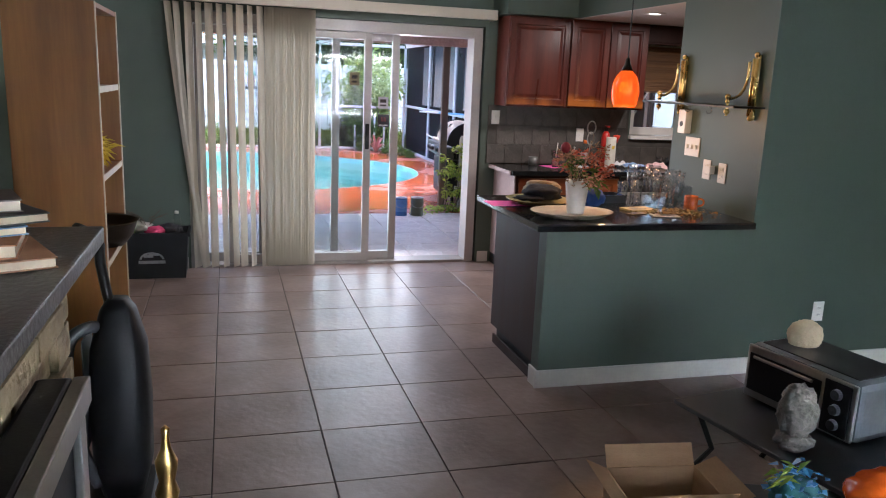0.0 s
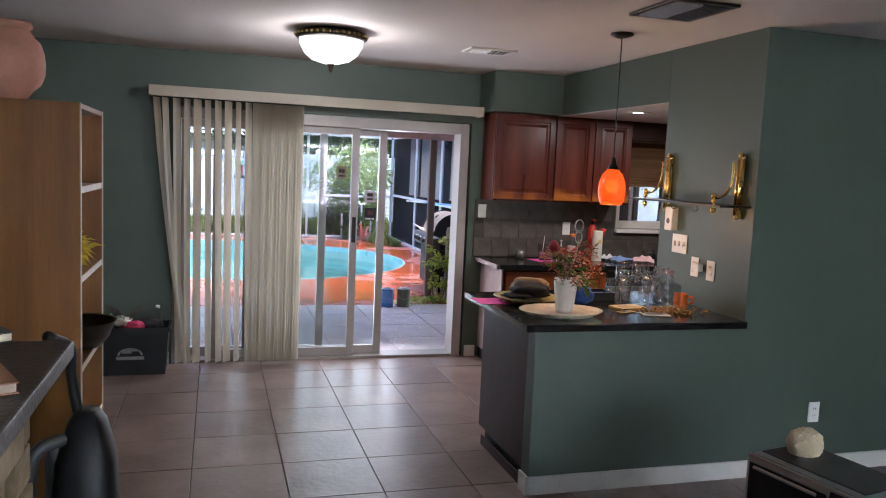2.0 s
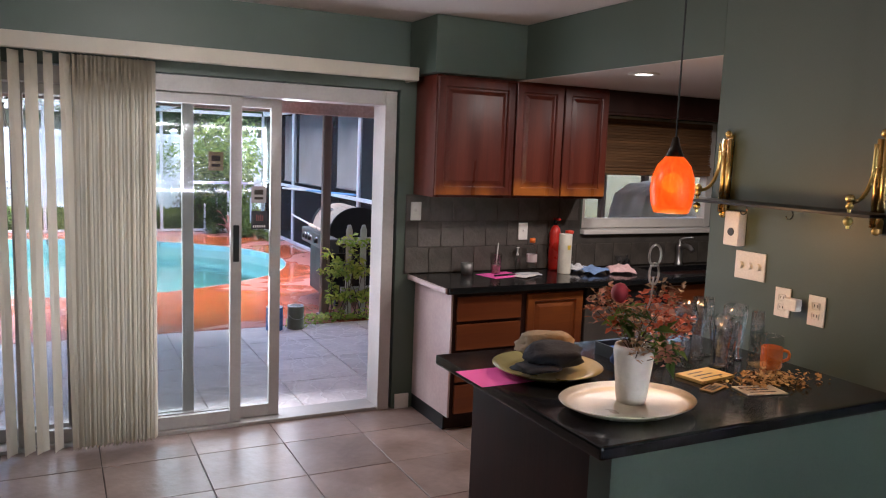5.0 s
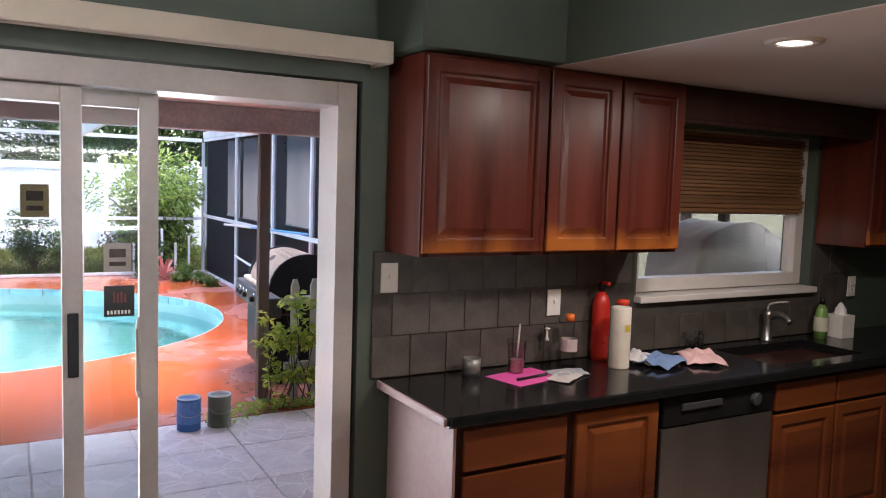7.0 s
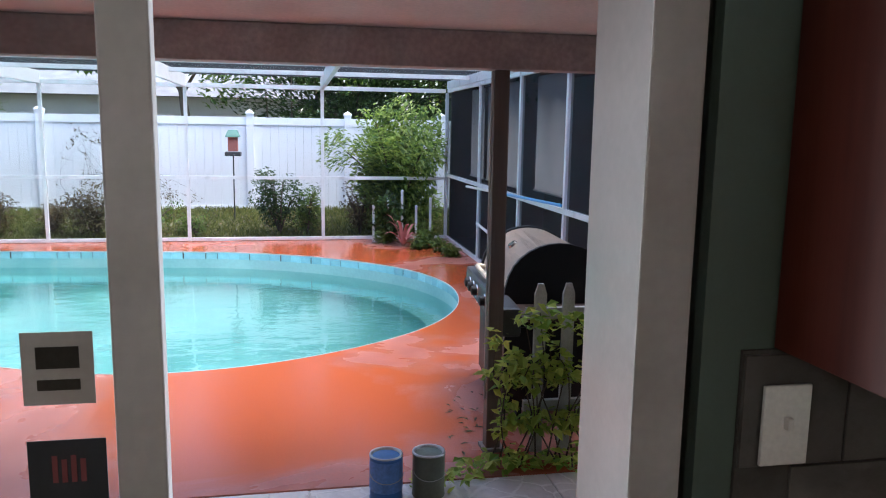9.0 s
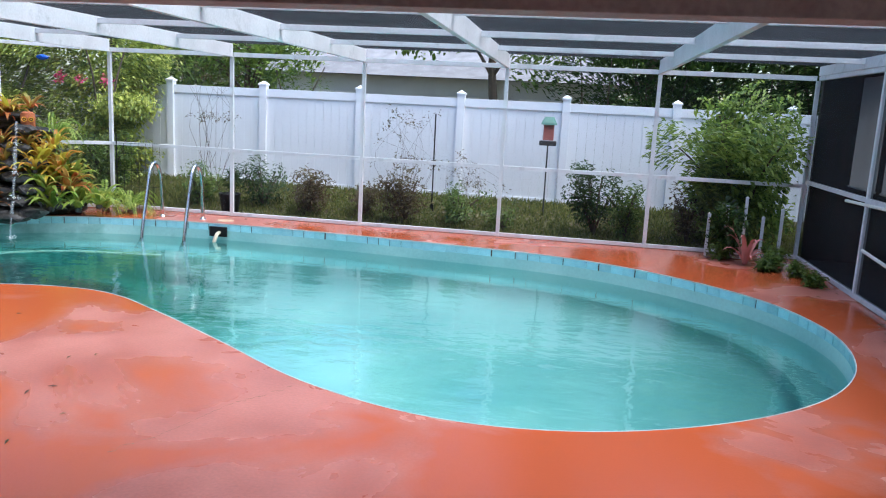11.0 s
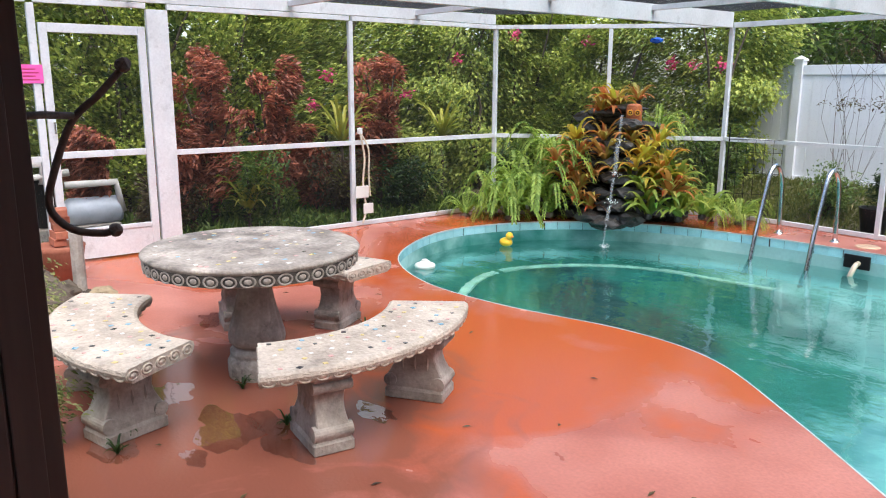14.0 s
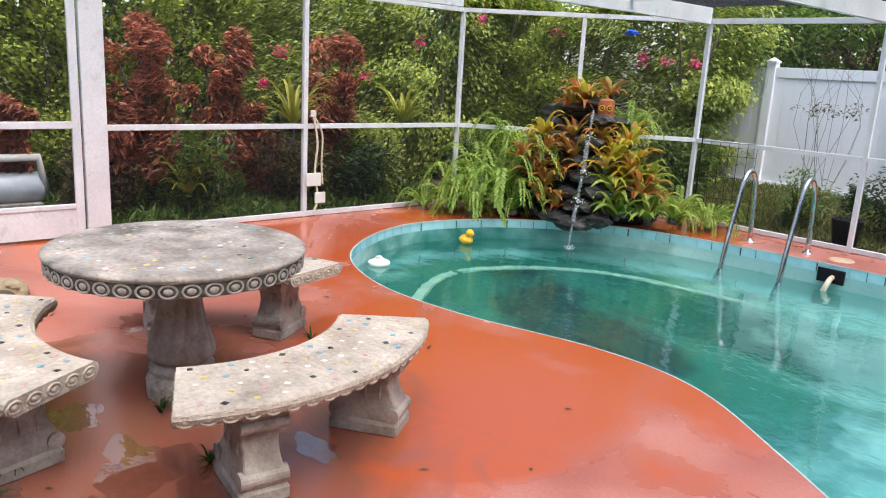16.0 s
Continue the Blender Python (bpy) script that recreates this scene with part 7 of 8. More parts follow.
bl = thing("glazed_ornament", "blue and teal glazed floral ornament", "ornament", (3.28, 2.72, .314))
part("body", blob(.085, (1, 1, .8), .3, 3, 7, 3, at=(0, 0, .06)), colour("teal_glaze", (.05, .16, .19), .2, wear=.3), bl, smooth=True)
leaves("petals", clumps([(0, 0, .09)], [.09], 90, 5, .7), .035, colour("blue_glaze_petal", (.06, .22, .5), .3), bl, .8)
leaves("sprig", clumps([(-.05, 0, .16)], [.04], 14, 5), .06, M["leaf_fern"], bl, .25)
cb = thing("cardboard_box", "open empty cardboard box on the floor", "box", (2.98, 2.98, 0), -8)
bm = bmesh.new()
for dims in ((-.17, -.14, 0, .17, .14, .005), (-.17, -.14, .005, -.165, .14, .30), (.165, -.14, .005, .17, .14, .30), (-.165, -.14, .005, .165, -.135, .30), (-.165, .135, .005, .165, .14, .30)):
    box(bm, *dims)
part("carton", bm, M["card"], cb)
for sx, ax in ((1, 0), (-1, 0), (1, 1), (-1, 1)):
    bm = bmesh.new()
    if ax == 0:
        q = [(sx * .17, -.14, .30), (sx * .17, .14, .30), (sx * .245, .14, .335), (sx * .245, -.14, .335)]
    else:
        q = [(-.165, sx * .14, .30), (.165, sx * .14, .30), (.165, sx * .18, .37), (-.165, sx * .18, .37)]
    bm.faces.new([bm.verts.new(c) for c in q])
    bmesh.ops.solidify(bm, geom=bm.faces[:], thickness=.004)
    part("flap", bm, M["card"], cb)


# ---- waterfall with ferns and bromeliads ----
wf = thing("rock_waterfall", "stacked dark rock waterfall running into the pool", "waterfall", (-5.1, 17.4, 0))
rw = random.Random(14)
k = 0
for level in range(9):
    z = .08 + level * .145
    half = .85 - level * .075
    m_ = max(3, 8 - level // 2)
    for i in range(m_):
        u = -half + 2 * half * (i + .5) / m_ + rw.uniform(-.05, .05)
        back = .05 + level * .035 + rw.uniform(-.06, .06)
        # along the diagonal of the corner, u runs south-west to north-east
        x, y = u * .72 - back * .68 + .05, u * .69 + back * .73 - .02
        part("rock", blob(rw.uniform(.13, .20), (1.25, 1.0, .55), .35, 1.6, k, 2, at=(x, y, z)), M["rock"], wf)
        k += 1
for i, (x, y, z) in enumerate(((.17, .10, 1.36), (.05, .16, 1.33), (-.12, .02, 1.30), (.30, .25, 1.16))):
    part("rock", blob(.16, (1.5, 1.1, .32), .25, 1.5, 60 + i, 2, at=(x, y, z)), M["rock"], wf)
for i, (x, y, z, r) in enumerate(((.30, -.16, .93, .15), (.36, -.26, .55, .17), (.22, -.2, .72, .14), (.44, -.16, .74, .14), (.36, -.33, .24, .17), (.22, -.32, .36, .14), (.5, -.22, .4, .15), (.34, -.40, .04, .19), (.55, -.28, .1, .17), (.14, -.42, .08, .17), (.33, -.08, 1.18, .14))):
    part("rock", blob(r, (1.3, 1.0, .5), .4, 1.7, 90 + i, 2, at=(x, y, z)), M["rock"], wf)
M["falling"] = mesh_screen("falling_water", (.70, .76, .80), .26)
for (x0, y0, z0), (x1, y1, z1), w in (((.30, -.16, 1.29), (.36, -.27, 1.0), .022), ((.37, -.30, .97), (.43, -.40, .63), .038), ((.42, -.40, .58), (.44, -.47, .32), .026), ((.44, -.47, .27), (.46, -.54, .1), .032), ((.46, -.54, .06), (.47, -.60, -.22), .018)):
    bm = bmesh.new()
    rows = []
    for i in range(7):
        u = i / 6
        c = Vector((x0 + (x1 - x0) * u ** .6, y0 + (y1 - y0) * u ** .6, z0 + (z1 - z0) * u))
        rows.append([bm.verts.new(c + Vector((.025, -.03, 0)) + Vector((s * w * .5 * (1 + .25 * math.sin(i * 2 + s * 3)), s * w * .4, .0)) + Vector((.012, -.012, 0)) * (1 - abs(s))) for s in (-1, -.4, .4, 1)])
    for a, b in zip(rows, rows[1:]):
        for q in range(3):
            bm.faces.new((a[q], a[q + 1], b[q + 1], b[q]))
    part("water_sheet", bm, M["falling"], wf, "thin white falling water")
foam = colour("white_foam", (.7, .74, .75), .4)
bm = bmesh.new()
for (x, y, z) in ((.36, -.27, .99), (.43, -.40, .62), (.44, -.47, .31), (.47, -.58, -.2)):
    for i in range(26):
        bmesh.ops.create_icosphere(bm, subdivisions=1, radius=rw.uniform(.004, .009), matrix=Matrix.Translation((x + rw.gauss(0, .035), y + rw.gauss(0, .03), z + rw.uniform(-.02, .03))))
f_ = part("foam", bm, foam, wf, "white splashing foam")
f_["kind"] = "stuff"

tiki = thing("tiki_mask", "small carved orange-brown tiki statue on the rocks", "statue", (-4.74, 17.38, 1.14))
bm = lathe([(0, 0), (.085, 0), (.095, .04), (.09, .12), (.095, .2), (.085, .26), (.05, .28), (0, .28)], 24)
for sx in (-1, 1):
    face = pose(.058 + sx * .032, -.078 + sx * .026, .18, 0, 0, -52)
    for rad, depth, slot in ((.034, .012, 1), (.022, .018, 2), (.009, .024, 1)):
        disc = bmesh.ops.create_cone(bm, cap_ends=True, segments=18, radius1=rad, radius2=rad, depth=depth, matrix=face @ pose(0, 0, 0, 0, 90, 0))
        for v in disc["verts"]:
            for f in v.link_faces:
                f.material_index = slot
mouth = box(bmesh.new(), -.012, -.05, .05, .012, .05, .085)
mouth.transform(pose(.055, -.075, 0, 0, 0, -52))
tmp = bpy.data.meshes.new("mouth")
mouth.to_mesh(tmp)
mouth.free()
bm.from_mesh(tmp)
tiki_mesh = part("body", bm, colour("orange_brown_clay", (.34, .10, .035), .5, wear=.3, bump=.5), tiki)
tiki_mesh.data.materials.append(colour("orange_glaze", (.75, .34, .04), .3))
tiki_mesh.data.materials.append(colour("black_glaze", (.02, .015, .012), .3))


def strap_leaves(bm, n, length, width, rise, seed, at=(0, 0, 0), droop=.6):
    """Arching strap leaves from one heart."""
    r = random.Random(seed)
    for i in range(n):
        a = math.tau * i / n * 2.4 + r.uniform(-.3, .3)
        ln = length * r.uniform(.65, 1.1)
        up = rise * r.uniform(.5, 1.2)
        d, s = Vector((math.cos(a), math.sin(a), 0)), Vector((-math.sin(a), math.cos(a), 0))
        prev = None
        for j in range(6):
            u = j / 5
            c = Vector(at) + d * ln * u + Vector((0, 0, up * math.sin(u * 1.7) * ln - droop * ln * u * u * .6))
            w = width * (1 - u ** 2.2) * .5 + .001
            row = [bm.verts.new(c - s * w + Vector((0, 0, w * .5))), bm.verts.new(c), bm.verts.new(c + s * w + Vector((0, 0, w * .5)))]
            if prev:
                for q in (0, 1):
                    bm.faces.new((prev[q], prev[q + 1], row[q + 1], row[q]))
            prev = row


def leaf_blade(name, material, rise, droop, seed):
    """One arching strap leaf of unit length along +x."""
    bm = bmesh.new()
    prev = None
    for j in range(7):
        u = j / 6
        w = .105 * (.75 + .5 * u) * (1 - u ** 2.6) + .004
        c = Vector((u, .03 * math.sin(u * 3 + seed), rise * math.sin(u * 1.7) - droop * u * u))
        row = [bm.verts.new(c + Vector((0, -w, w * .45))), bm.verts.new(c), bm.verts.new(c + Vector((0, w, w * .45)))]
        if prev:
            for q in (0, 1):
                bm.faces.new((prev[q], prev[q + 1], row[q + 1], row[q]))
        prev = row
    me = bpy.data.meshes.new(name)
    bm.to_mesh(me)
    bm.free()
    me.polygons.foreach_set("use_smooth", [True] * len(me.polygons))
    me.materials.append(material)
    return me


BLADES = {}


def bromeliad(x, y, z, ln, kind, seed, label, n=18):
    t = thing("bromeliad", label, "plant", (x + .07, y - .09, z + .02), 0, "bromeliads on the waterfall")
    r = random.Random(seed)
    if kind not in BLADES:
        BLADES[kind] = [leaf_blade("leaf", M[kind], rise, droop, k) for k, (rise, droop) in enumerate(((.95, .35), (.75, .5), (.55, .45), (1.1, .2)))]
    for i in range(n):
        inner = i / n
        o = new("leaf", BLADES[kind][3 if inner > .75 else r.randrange(3)])
        o.parent = t
        o.matrix_local = pose(0, 0, 0, r.uniform(-12, 12), r.uniform(-14, 10) - 25 * max(0, inner - .6), 137.5 * i + r.uniform(-12, 12)) @ Matrix.Scale(ln * r.uniform(.8, 1.2) * (1.05 - .4 * inner), 4)
    part("core", blob(ln * .12, (1, 1, 1), .2, 2, seed, 2), M["rock"], t)


def fern(x, y, z, ln, n, seed, label="bright green sword fern with arching fronds"):
    t = thing("sword_fern", label, "fern", (x, y, z), 0, "ferns by the waterfall")
    r = random.Random(seed)
    co, tris = [], []
    bm = bmesh.new()
    for i in range(n):
        a = r.uniform(0, math.tau)
        L_ = ln * r.uniform(.6, 1.15)
        up = r.uniform(.7, 1.45)
        d, s = Vector((math.cos(a), math.sin(a), 0)), Vector((-math.sin(a), math.cos(a), 0))
        pts = []
        for j in range(25):
            u = j / 24
            pts.append(d * L_ * u * .85 + Vector((0, 0, L_ * (up * math.sin(u * 2.0) * .75 - .62 * u * u))))
        for j in range(24):
            p, q = pts[j], pts[j + 1]
            u = j / 24
            w = L_ * .125 * math.sin(min(1, u * 1.5 + .15) * math.pi * .62) * (1 - u * .55)
            ax = (q - p)
            for sd in (-1, 1):
                tip = p + ax * .9 + s * sd * w - Vector((0, 0, w * .3))
                b = len(co)
                co += [p[:], (p + ax * .55 + s * sd * w * .5 + ax * .5)[:], tip[:], (p - ax * .1 + s * sd * w * .5)[:]]
                tris += [(b, b + 1, b + 2), (b, b + 2, b + 3)]
    me = bpy.data.meshes.new("fronds")
    me.from_pydata(co, [], tris)
    me.materials.append(M["leaf_fern"])
    o = new("fronds", me)
    o.parent = t
    part("crown_root", blob(.06, (1, 1, .7), .3, 2, seed, 2), M["bark"], t)


for i, (x, y, z, ln) in enumerate(((-5.75, 16.35, .02, .75), (-5.95, 16.75, .1, .85), (-5.55, 16.65, .25, .8), (-6.1, 16.4, .02, .65), (-5.55, 17.0, .55, .6), (-5.85, 17.1, .6, .65), (-4.75, 17.9, .95, .55),
                                   (-4.2, 18.25, .02, .6), (-3.85, 18.35, .0, .5), (-6.3, 16.1, 0, .45), (-5.45, 16.75, .06, .6))):
    fern(x, y, z, ln, 22, 200 + i)
for i, (x, y, z, ln, mt, lb) in enumerate(((-5.15, 17.55, 1.36, .30, "leaf_yellow", "yellow bromeliad rosette on the top rocks"), (-5.28, 17.42, 1.24, .26, "leaf_orange", "rusty bromeliad rosette on the rocks"), (-4.9, 17.66, 1.42, .24, "leaf_orange", "red bromeliad rosette on the top rocks"),
                                           (-5.28, 17.05, .72, .30, "leaf_orange", "red-green bromeliad on the rocks"), (-5.12, 17.12, .50, .26, "leaf_orange", "red-green bromeliad on the rocks"), (-5.35, 16.95, .45, .30, "leaf_orange", "red-green bromeliad on the rocks"),
                                           (-5.2, 16.95, .22, .30, "leaf_orange", "red-green bromeliad by the water"), (-5.05, 17.05, .14, .26, "leaf_orange", "red-green bromeliad by the water"), (-4.62, 17.48, .72, .32, "leaf_yellow", "yellow bromeliad on the rocks"),
                                           (-4.45, 17.6, .58, .34, "leaf_yellow", "yellow bromeliad on the rocks"), (-4.7, 17.35, .45, .30, "leaf_fern", "green bromeliad on the rocks"), (-4.55, 17.4, .28, .34, "leaf_fern", "green bromeliad by the water"),
                                           (-4.35, 17.62, .32, .34, "leaf_orange", "red-green bromeliad on the rocks"), (-4.7, 17.3, .15, .30, "leaf_fern", "green bromeliad by the water"), (-4.25, 17.8, .15, .32, "leaf_fern", "green bromeliad by the screen"),
                                           (-5.0, 17.22, .72, .28, "leaf_orange", "red-green bromeliad on the rocks"), (-5.1, 17.3, .95, .26, "leaf_orange", "rusty bromeliad on the rocks"), (-4.8, 17.42, .95, .26, "leaf_orange", "rusty bromeliad on the rocks"),
                                           (-4.85, 17.28, .55, .26, "leaf_orange", "red-green bromeliad on the rocks"), (-5.42, 17.15, .92, .28, "leaf_yellow", "yellow-green bromeliad on the rocks"), (-4.55, 17.62, .9, .28, "leaf_yellow", "yellow bromeliad on the rocks"))):
    bromeliad(x, y, z, ln * 1.12, "leaf_strap" if mt == "leaf_fern" else mt, 300 + i, lb)

for i, (x, y, z, ln, mt, lb) in enumerate(((-4.5, 17.55, .48, .38, "leaf_yellow", "bright yellow bromeliad on the rocks"), (-4.32, 17.72, .5, .36, "leaf_strap", "yellow-green bromeliad on the rocks"), (-4.62, 17.3, .62, .30, "leaf_yellow", "yellow bromeliad on the rocks"),
                                           (-4.45, 17.38, .12, .40, "leaf_strap", "green strappy bromeliad by the water"), (-4.2, 17.6, .10, .40, "leaf_strap", "green strappy bromeliad by the water"), (-4.05, 17.85, .12, .38, "leaf_strap", "green strappy bromeliad by the screen"),
                                           (-4.28, 17.5, .36, .34, "leaf_orange", "red-green bromeliad on the rocks"), (-5.42, 16.85, .62, .30, "leaf_orange", "red-green bromeliad among the ferns"), (-5.18, 16.98, .38, .28, "leaf_orange", "rusty bromeliad among the ferns"), (-5.2, 17.5, 1.30, .34, "leaf_orange", "orange bromeliad spilling over the top rocks"))):
    bromeliad(x, y, z, ln, mt, 340 + i, lb)

# ---- grill, picket fence, vine, paint cans ----
gr = thing("barbecue_grill", "large black gas grill with stained pale barrel lid", "grill", (4.70, 11.05, 0), -4)
M["lid"] = colour("weathered_grill_lid", (.44, .36, .30), .35, .4, .2)
Y0, Y1, LR, LH, LZ = -.28, .52, .31, .35, .74
bm = bmesh.new()
rings = []
for i in range(17):
    a = math.pi * (.02 + .96 * i / 16)
    rings.append([bm.verts.new((-LR * math.cos(a), y, LZ + LH * math.sin(a) ** .8)) for y in (Y0, Y1)])
for a, b in zip(rings, rings[1:]):
    bm.faces.new((a[0], a[1], b[1], b[0]))
bmesh.ops.solidify(bm, geom=bm.faces[:], thickness=.01)
lid = part("lid", bm, M["lid"], gr, "pale rust-stained barrel lid", True)
for y in (Y0 - .03, Y1):
    bm = bmesh.new()
    pts = [(-(LR + .015) * math.cos(math.pi * i / 16), LZ + (LH + .012) * math.sin(math.pi * i / 16) ** .8) for i in range(17)]
    a = [bm.verts.new((x, y, z)) for x, z in pts]
    b = [bm.verts.new((x, y + .03, z)) for x, z in pts]
    bm.faces.new(a)
    bm.faces.new(b[::-1])
    for i in range(17):
        j = (i + 1) % 17
        bm.faces.new((a[i], a[j], b[j], b[i]))
    part("lid_end", bm, M["black"], lid, "black cast lid end")
part("lid_handle", tube(curve_points([(-.30, Y0 + .06, .83), (-.36, Y0 + .08, .84), (-.365, .12, .84), (-.36, Y1 - .08, .84), (-.30, Y1 - .06, .83)], 16), .016, 10), M["cream"], lid, "pale bar handle", True)
part("gauge", lathe([(.035, 0), (.03, .015), (0, .016)], 18, m=Matrix.Translation((-.19, .12, 1.03)) @ Matrix.Rotation(radians(-40), 4, "Y")), M["chrome"], lid, "round chrome gauge")
part("badge", boxed(-.262, .06, .955, -.256, .18, .985, bevel=.002), M["chrome"], lid)
part("firebox", boxed(-.29, Y0 - .02, .60, .29, Y1 + .02, .735, bevel=.02), M["black"], gr)
cpn = part("control_panel", boxed(-.40, -.66, .64, -.295, .68, .80, bevel=.02), M["dark_grey"], gr, "dark grey control panel")
for y in (-.45, -.1, .2, .34, .48):
    knob = part("knob", lathe([(.034, 0), (.03, .035), (.012, .04), (0, .04)], 18, m=Matrix.Translation((-.40, y, .72)) @ Matrix.Rotation(radians(-90), 4, "Y")), M["black"], cpn, "black control knob")
    part("knob_ring", lathe([(.042, 0), (.041, .006), (.034, .007)], 18, m=Matrix.Translation((-.40, y, .72)) @ Matrix.Rotation(radians(-90), 4, "Y")), M["chrome"], cpn, "chrome bezel")
part("side_shelf", boxed(-.29, .56, .76, .27, .70, .79, bevel=.006), M["black"], gr)
part("side_shelf", boxed(-.29, -.66, .72, .27, -.33, .75, bevel=.006), M["brown_wood"], gr, "rusty brown side shelf")
part("cabinet", boxed(-.31, Y0, .10, .25, .60, .595, bevel=.008), M["black"], gr)
for x, y in ((-.2, -.2), (.2, -.2), (-.2, .5), (.2, .5)):
    part("castor", lathe([(0, -.015), (.05, -.015), (.05, .015), (0, .015)], 14, m=Matrix.Translation((x, y, .05)) @ Matrix.Rotation(radians(90), 4, "Y")), M["black"], gr)

pf = thing("picket_fence", "short white wooden picket fence section by the post", "fence", (4.38, 10.30, 0))
M["old_white"] = colour("weathered_white_paint", (.45, .44, .42), .7, 0, .15, .3)
for i in range(6):
    x = .05 + .155 * i
    bm = prism([(x - .032, .01), (x + .032, .01), (x + .032, .028), (x - .032, .028)], .03, .90)
    bm2 = prism([(x - .032, .01), (x + .032, .01), (x + .032, .028), (x - .032, .028)], .90, .955, bm)
    for v in bm.verts:
        if v.co.z > .95:
            v.co.x = x + (v.co.x - x) * .45
    part("picket", bm, M["old_white"], pf)
for z in (.25, .76):
    part("rail", boxed(-.02, .029, z, .92, .065, z + .06, bevel=.003), M["old_white"], pf)
vine = thing("climbing_vine", "green leafy vine climbing the picket fence", "vine", (4.45, 10.25, 0))
bm = bmesh.new()
rv = random.Random(31)
cs = []
for i in range(18):
    x = rv.uniform(-.25, .6)
    pts = [(x + rv.gauss(0, .05), rv.gauss(0, .03) - .03, h) for h in (0, .25, .5, .7 + rv.uniform(-.2, .15))]
    tube(curve_points(pts, 9), .005, 5, bm, .5)
    cs += pts
part("stems", bm, M["bark"], vine)
cs += [(-.3, -.1, .06), (-.2, -.15, .1), (.1, -.15, .08), (-.42, -.12, .05), (.3, -.12, .12)]
cs += [(-.55, -.16, .05), (-.7, -.2, .04), (-.5, -.25, .08), (-.2, -.05, .35), (-.18, -.04, .6)]
leaves("foliage", clumps(cs, [.08] * len(cs), 1300, 31, .1), .062, leafy("bright_vine_leaf", (.18, .32, .04), (.62, .66, .14)), vine, .7)
for x, c, lb in ((3.58, (.03, .12, .32), "blue paint can with white drips"), (3.785, (.10, .11, .07), "rusty green paint can")):
    pc_ = thing("paint_can", lb + " on the patio edge", "paint can", (x, 9.98, 0), 0, "paint cans")
    part("can", lathe([(0, 0), (.078, 0), (.08, .006), (.078, .012), (.078, .205), (.081, .215), (.076, .218), (.066, .21), (0, .21)], 28), colour("can_%d" % int(x * 100), c, .4, .1, .15), pc_, smooth=True)
    part("lid_ring", lathe([(.066, .211), (.07, .222), (.079, .222), (.08, .212)], 28), M["steel"], pc_, smooth=True)
    part("bail", tube([(.08 * math.cos(t), -.05 - .03 * abs(math.sin(t)), .15 - .05 * math.sin(t)) for t in np.linspace(.1, 3.04, 12)], .002, 5), M["steel"], pc_)
    if x < 3.7:
        part("paint_drip", lathe([(.0788, .05), (.0792, .06), (.0792, .18), (.0788, .2)], 28, m=Matrix.Rotation(.3, 4, "Z")), colour("white_blue_label", (.10, .22, .48), .5, wear=.3), pc_)

M["shade_cloth"] = surf("pale_grey_shade_cloth", (.50, .51, .55), (.60, .61, .64), 2, .9, .2, 60)
# timber and lattice dark room beyond the grill
nr = thing("neighbour_screen_room", "dark timber screen room with white lattice beyond the grill", "shed", (6.0, 9.8, 0))
part("wall", boxed(1.2, .9, 0, 1.3, 9.0, 2.6), M["brown_wood"], nr)
part("roof", boxed(-.40, .9, 2.53, 1.5, 9.1, 2.60), M["brown_wood"], nr)
part("end_wall", boxed(-.38, 8.93, 0, 1.198, 9.0, 2.52), M["brown_wood"], nr)
part("floor", boxed(-.38, .9, -.04, 1.198, 8.92, .004), M["grout"], nr)
bm = bmesh.new()
for i in range(2, 14):
    for sgn in (1, -1):
        y = 1.2 + .13 * i
        seg = tube([(1.17 - .005 * sgn, y, .95), (1.17 - .005 * sgn, y + sgn * .75, 1.7)], .012, 4, bm)
part("lattice", bm, M["old_white"], nr, "white diagonal lattice panel")["kind"] = "stuff"
for y in (1.1, 2.6):
    part("post", boxed(.3, y - .05, 0, .4, y + .05, 2.44, bevel=.004), M["alu"], nr)

for y0, y1, z0 in ((16.55, 17.35, 1.12), (14.9, 16.4, 1.12), (13.25, 14.3, 1.15)):
    rsd = thing("roller_shade", "pale grey cloth roller shade drawn behind the side screen", "shade", (RIGHT + .07, y0, 0), 0, "roller shades on the side room")
    bm = bmesh.new()
    rows = [[bm.verts.new((.012 * math.sin(k * 1.1), (y1 - y0) * k / 12, z)) for z in (z0, 2.30)] for k in range(13)]
    for p, q in zip(rows, rows[1:]):
        bm.faces.new((p[0], p[1], q[1], q[0]))
    bmesh.ops.solidify(bm, geom=bm.faces[:], thickness=.002)
    part("cloth", bm, M["shade_cloth"], rsd, smooth=True)
    part("bottom_bar", tube([(0, 0, z0 - .012), (0, y1 - y0, z0 - .012)], .012, 8), M["white"], rsd)

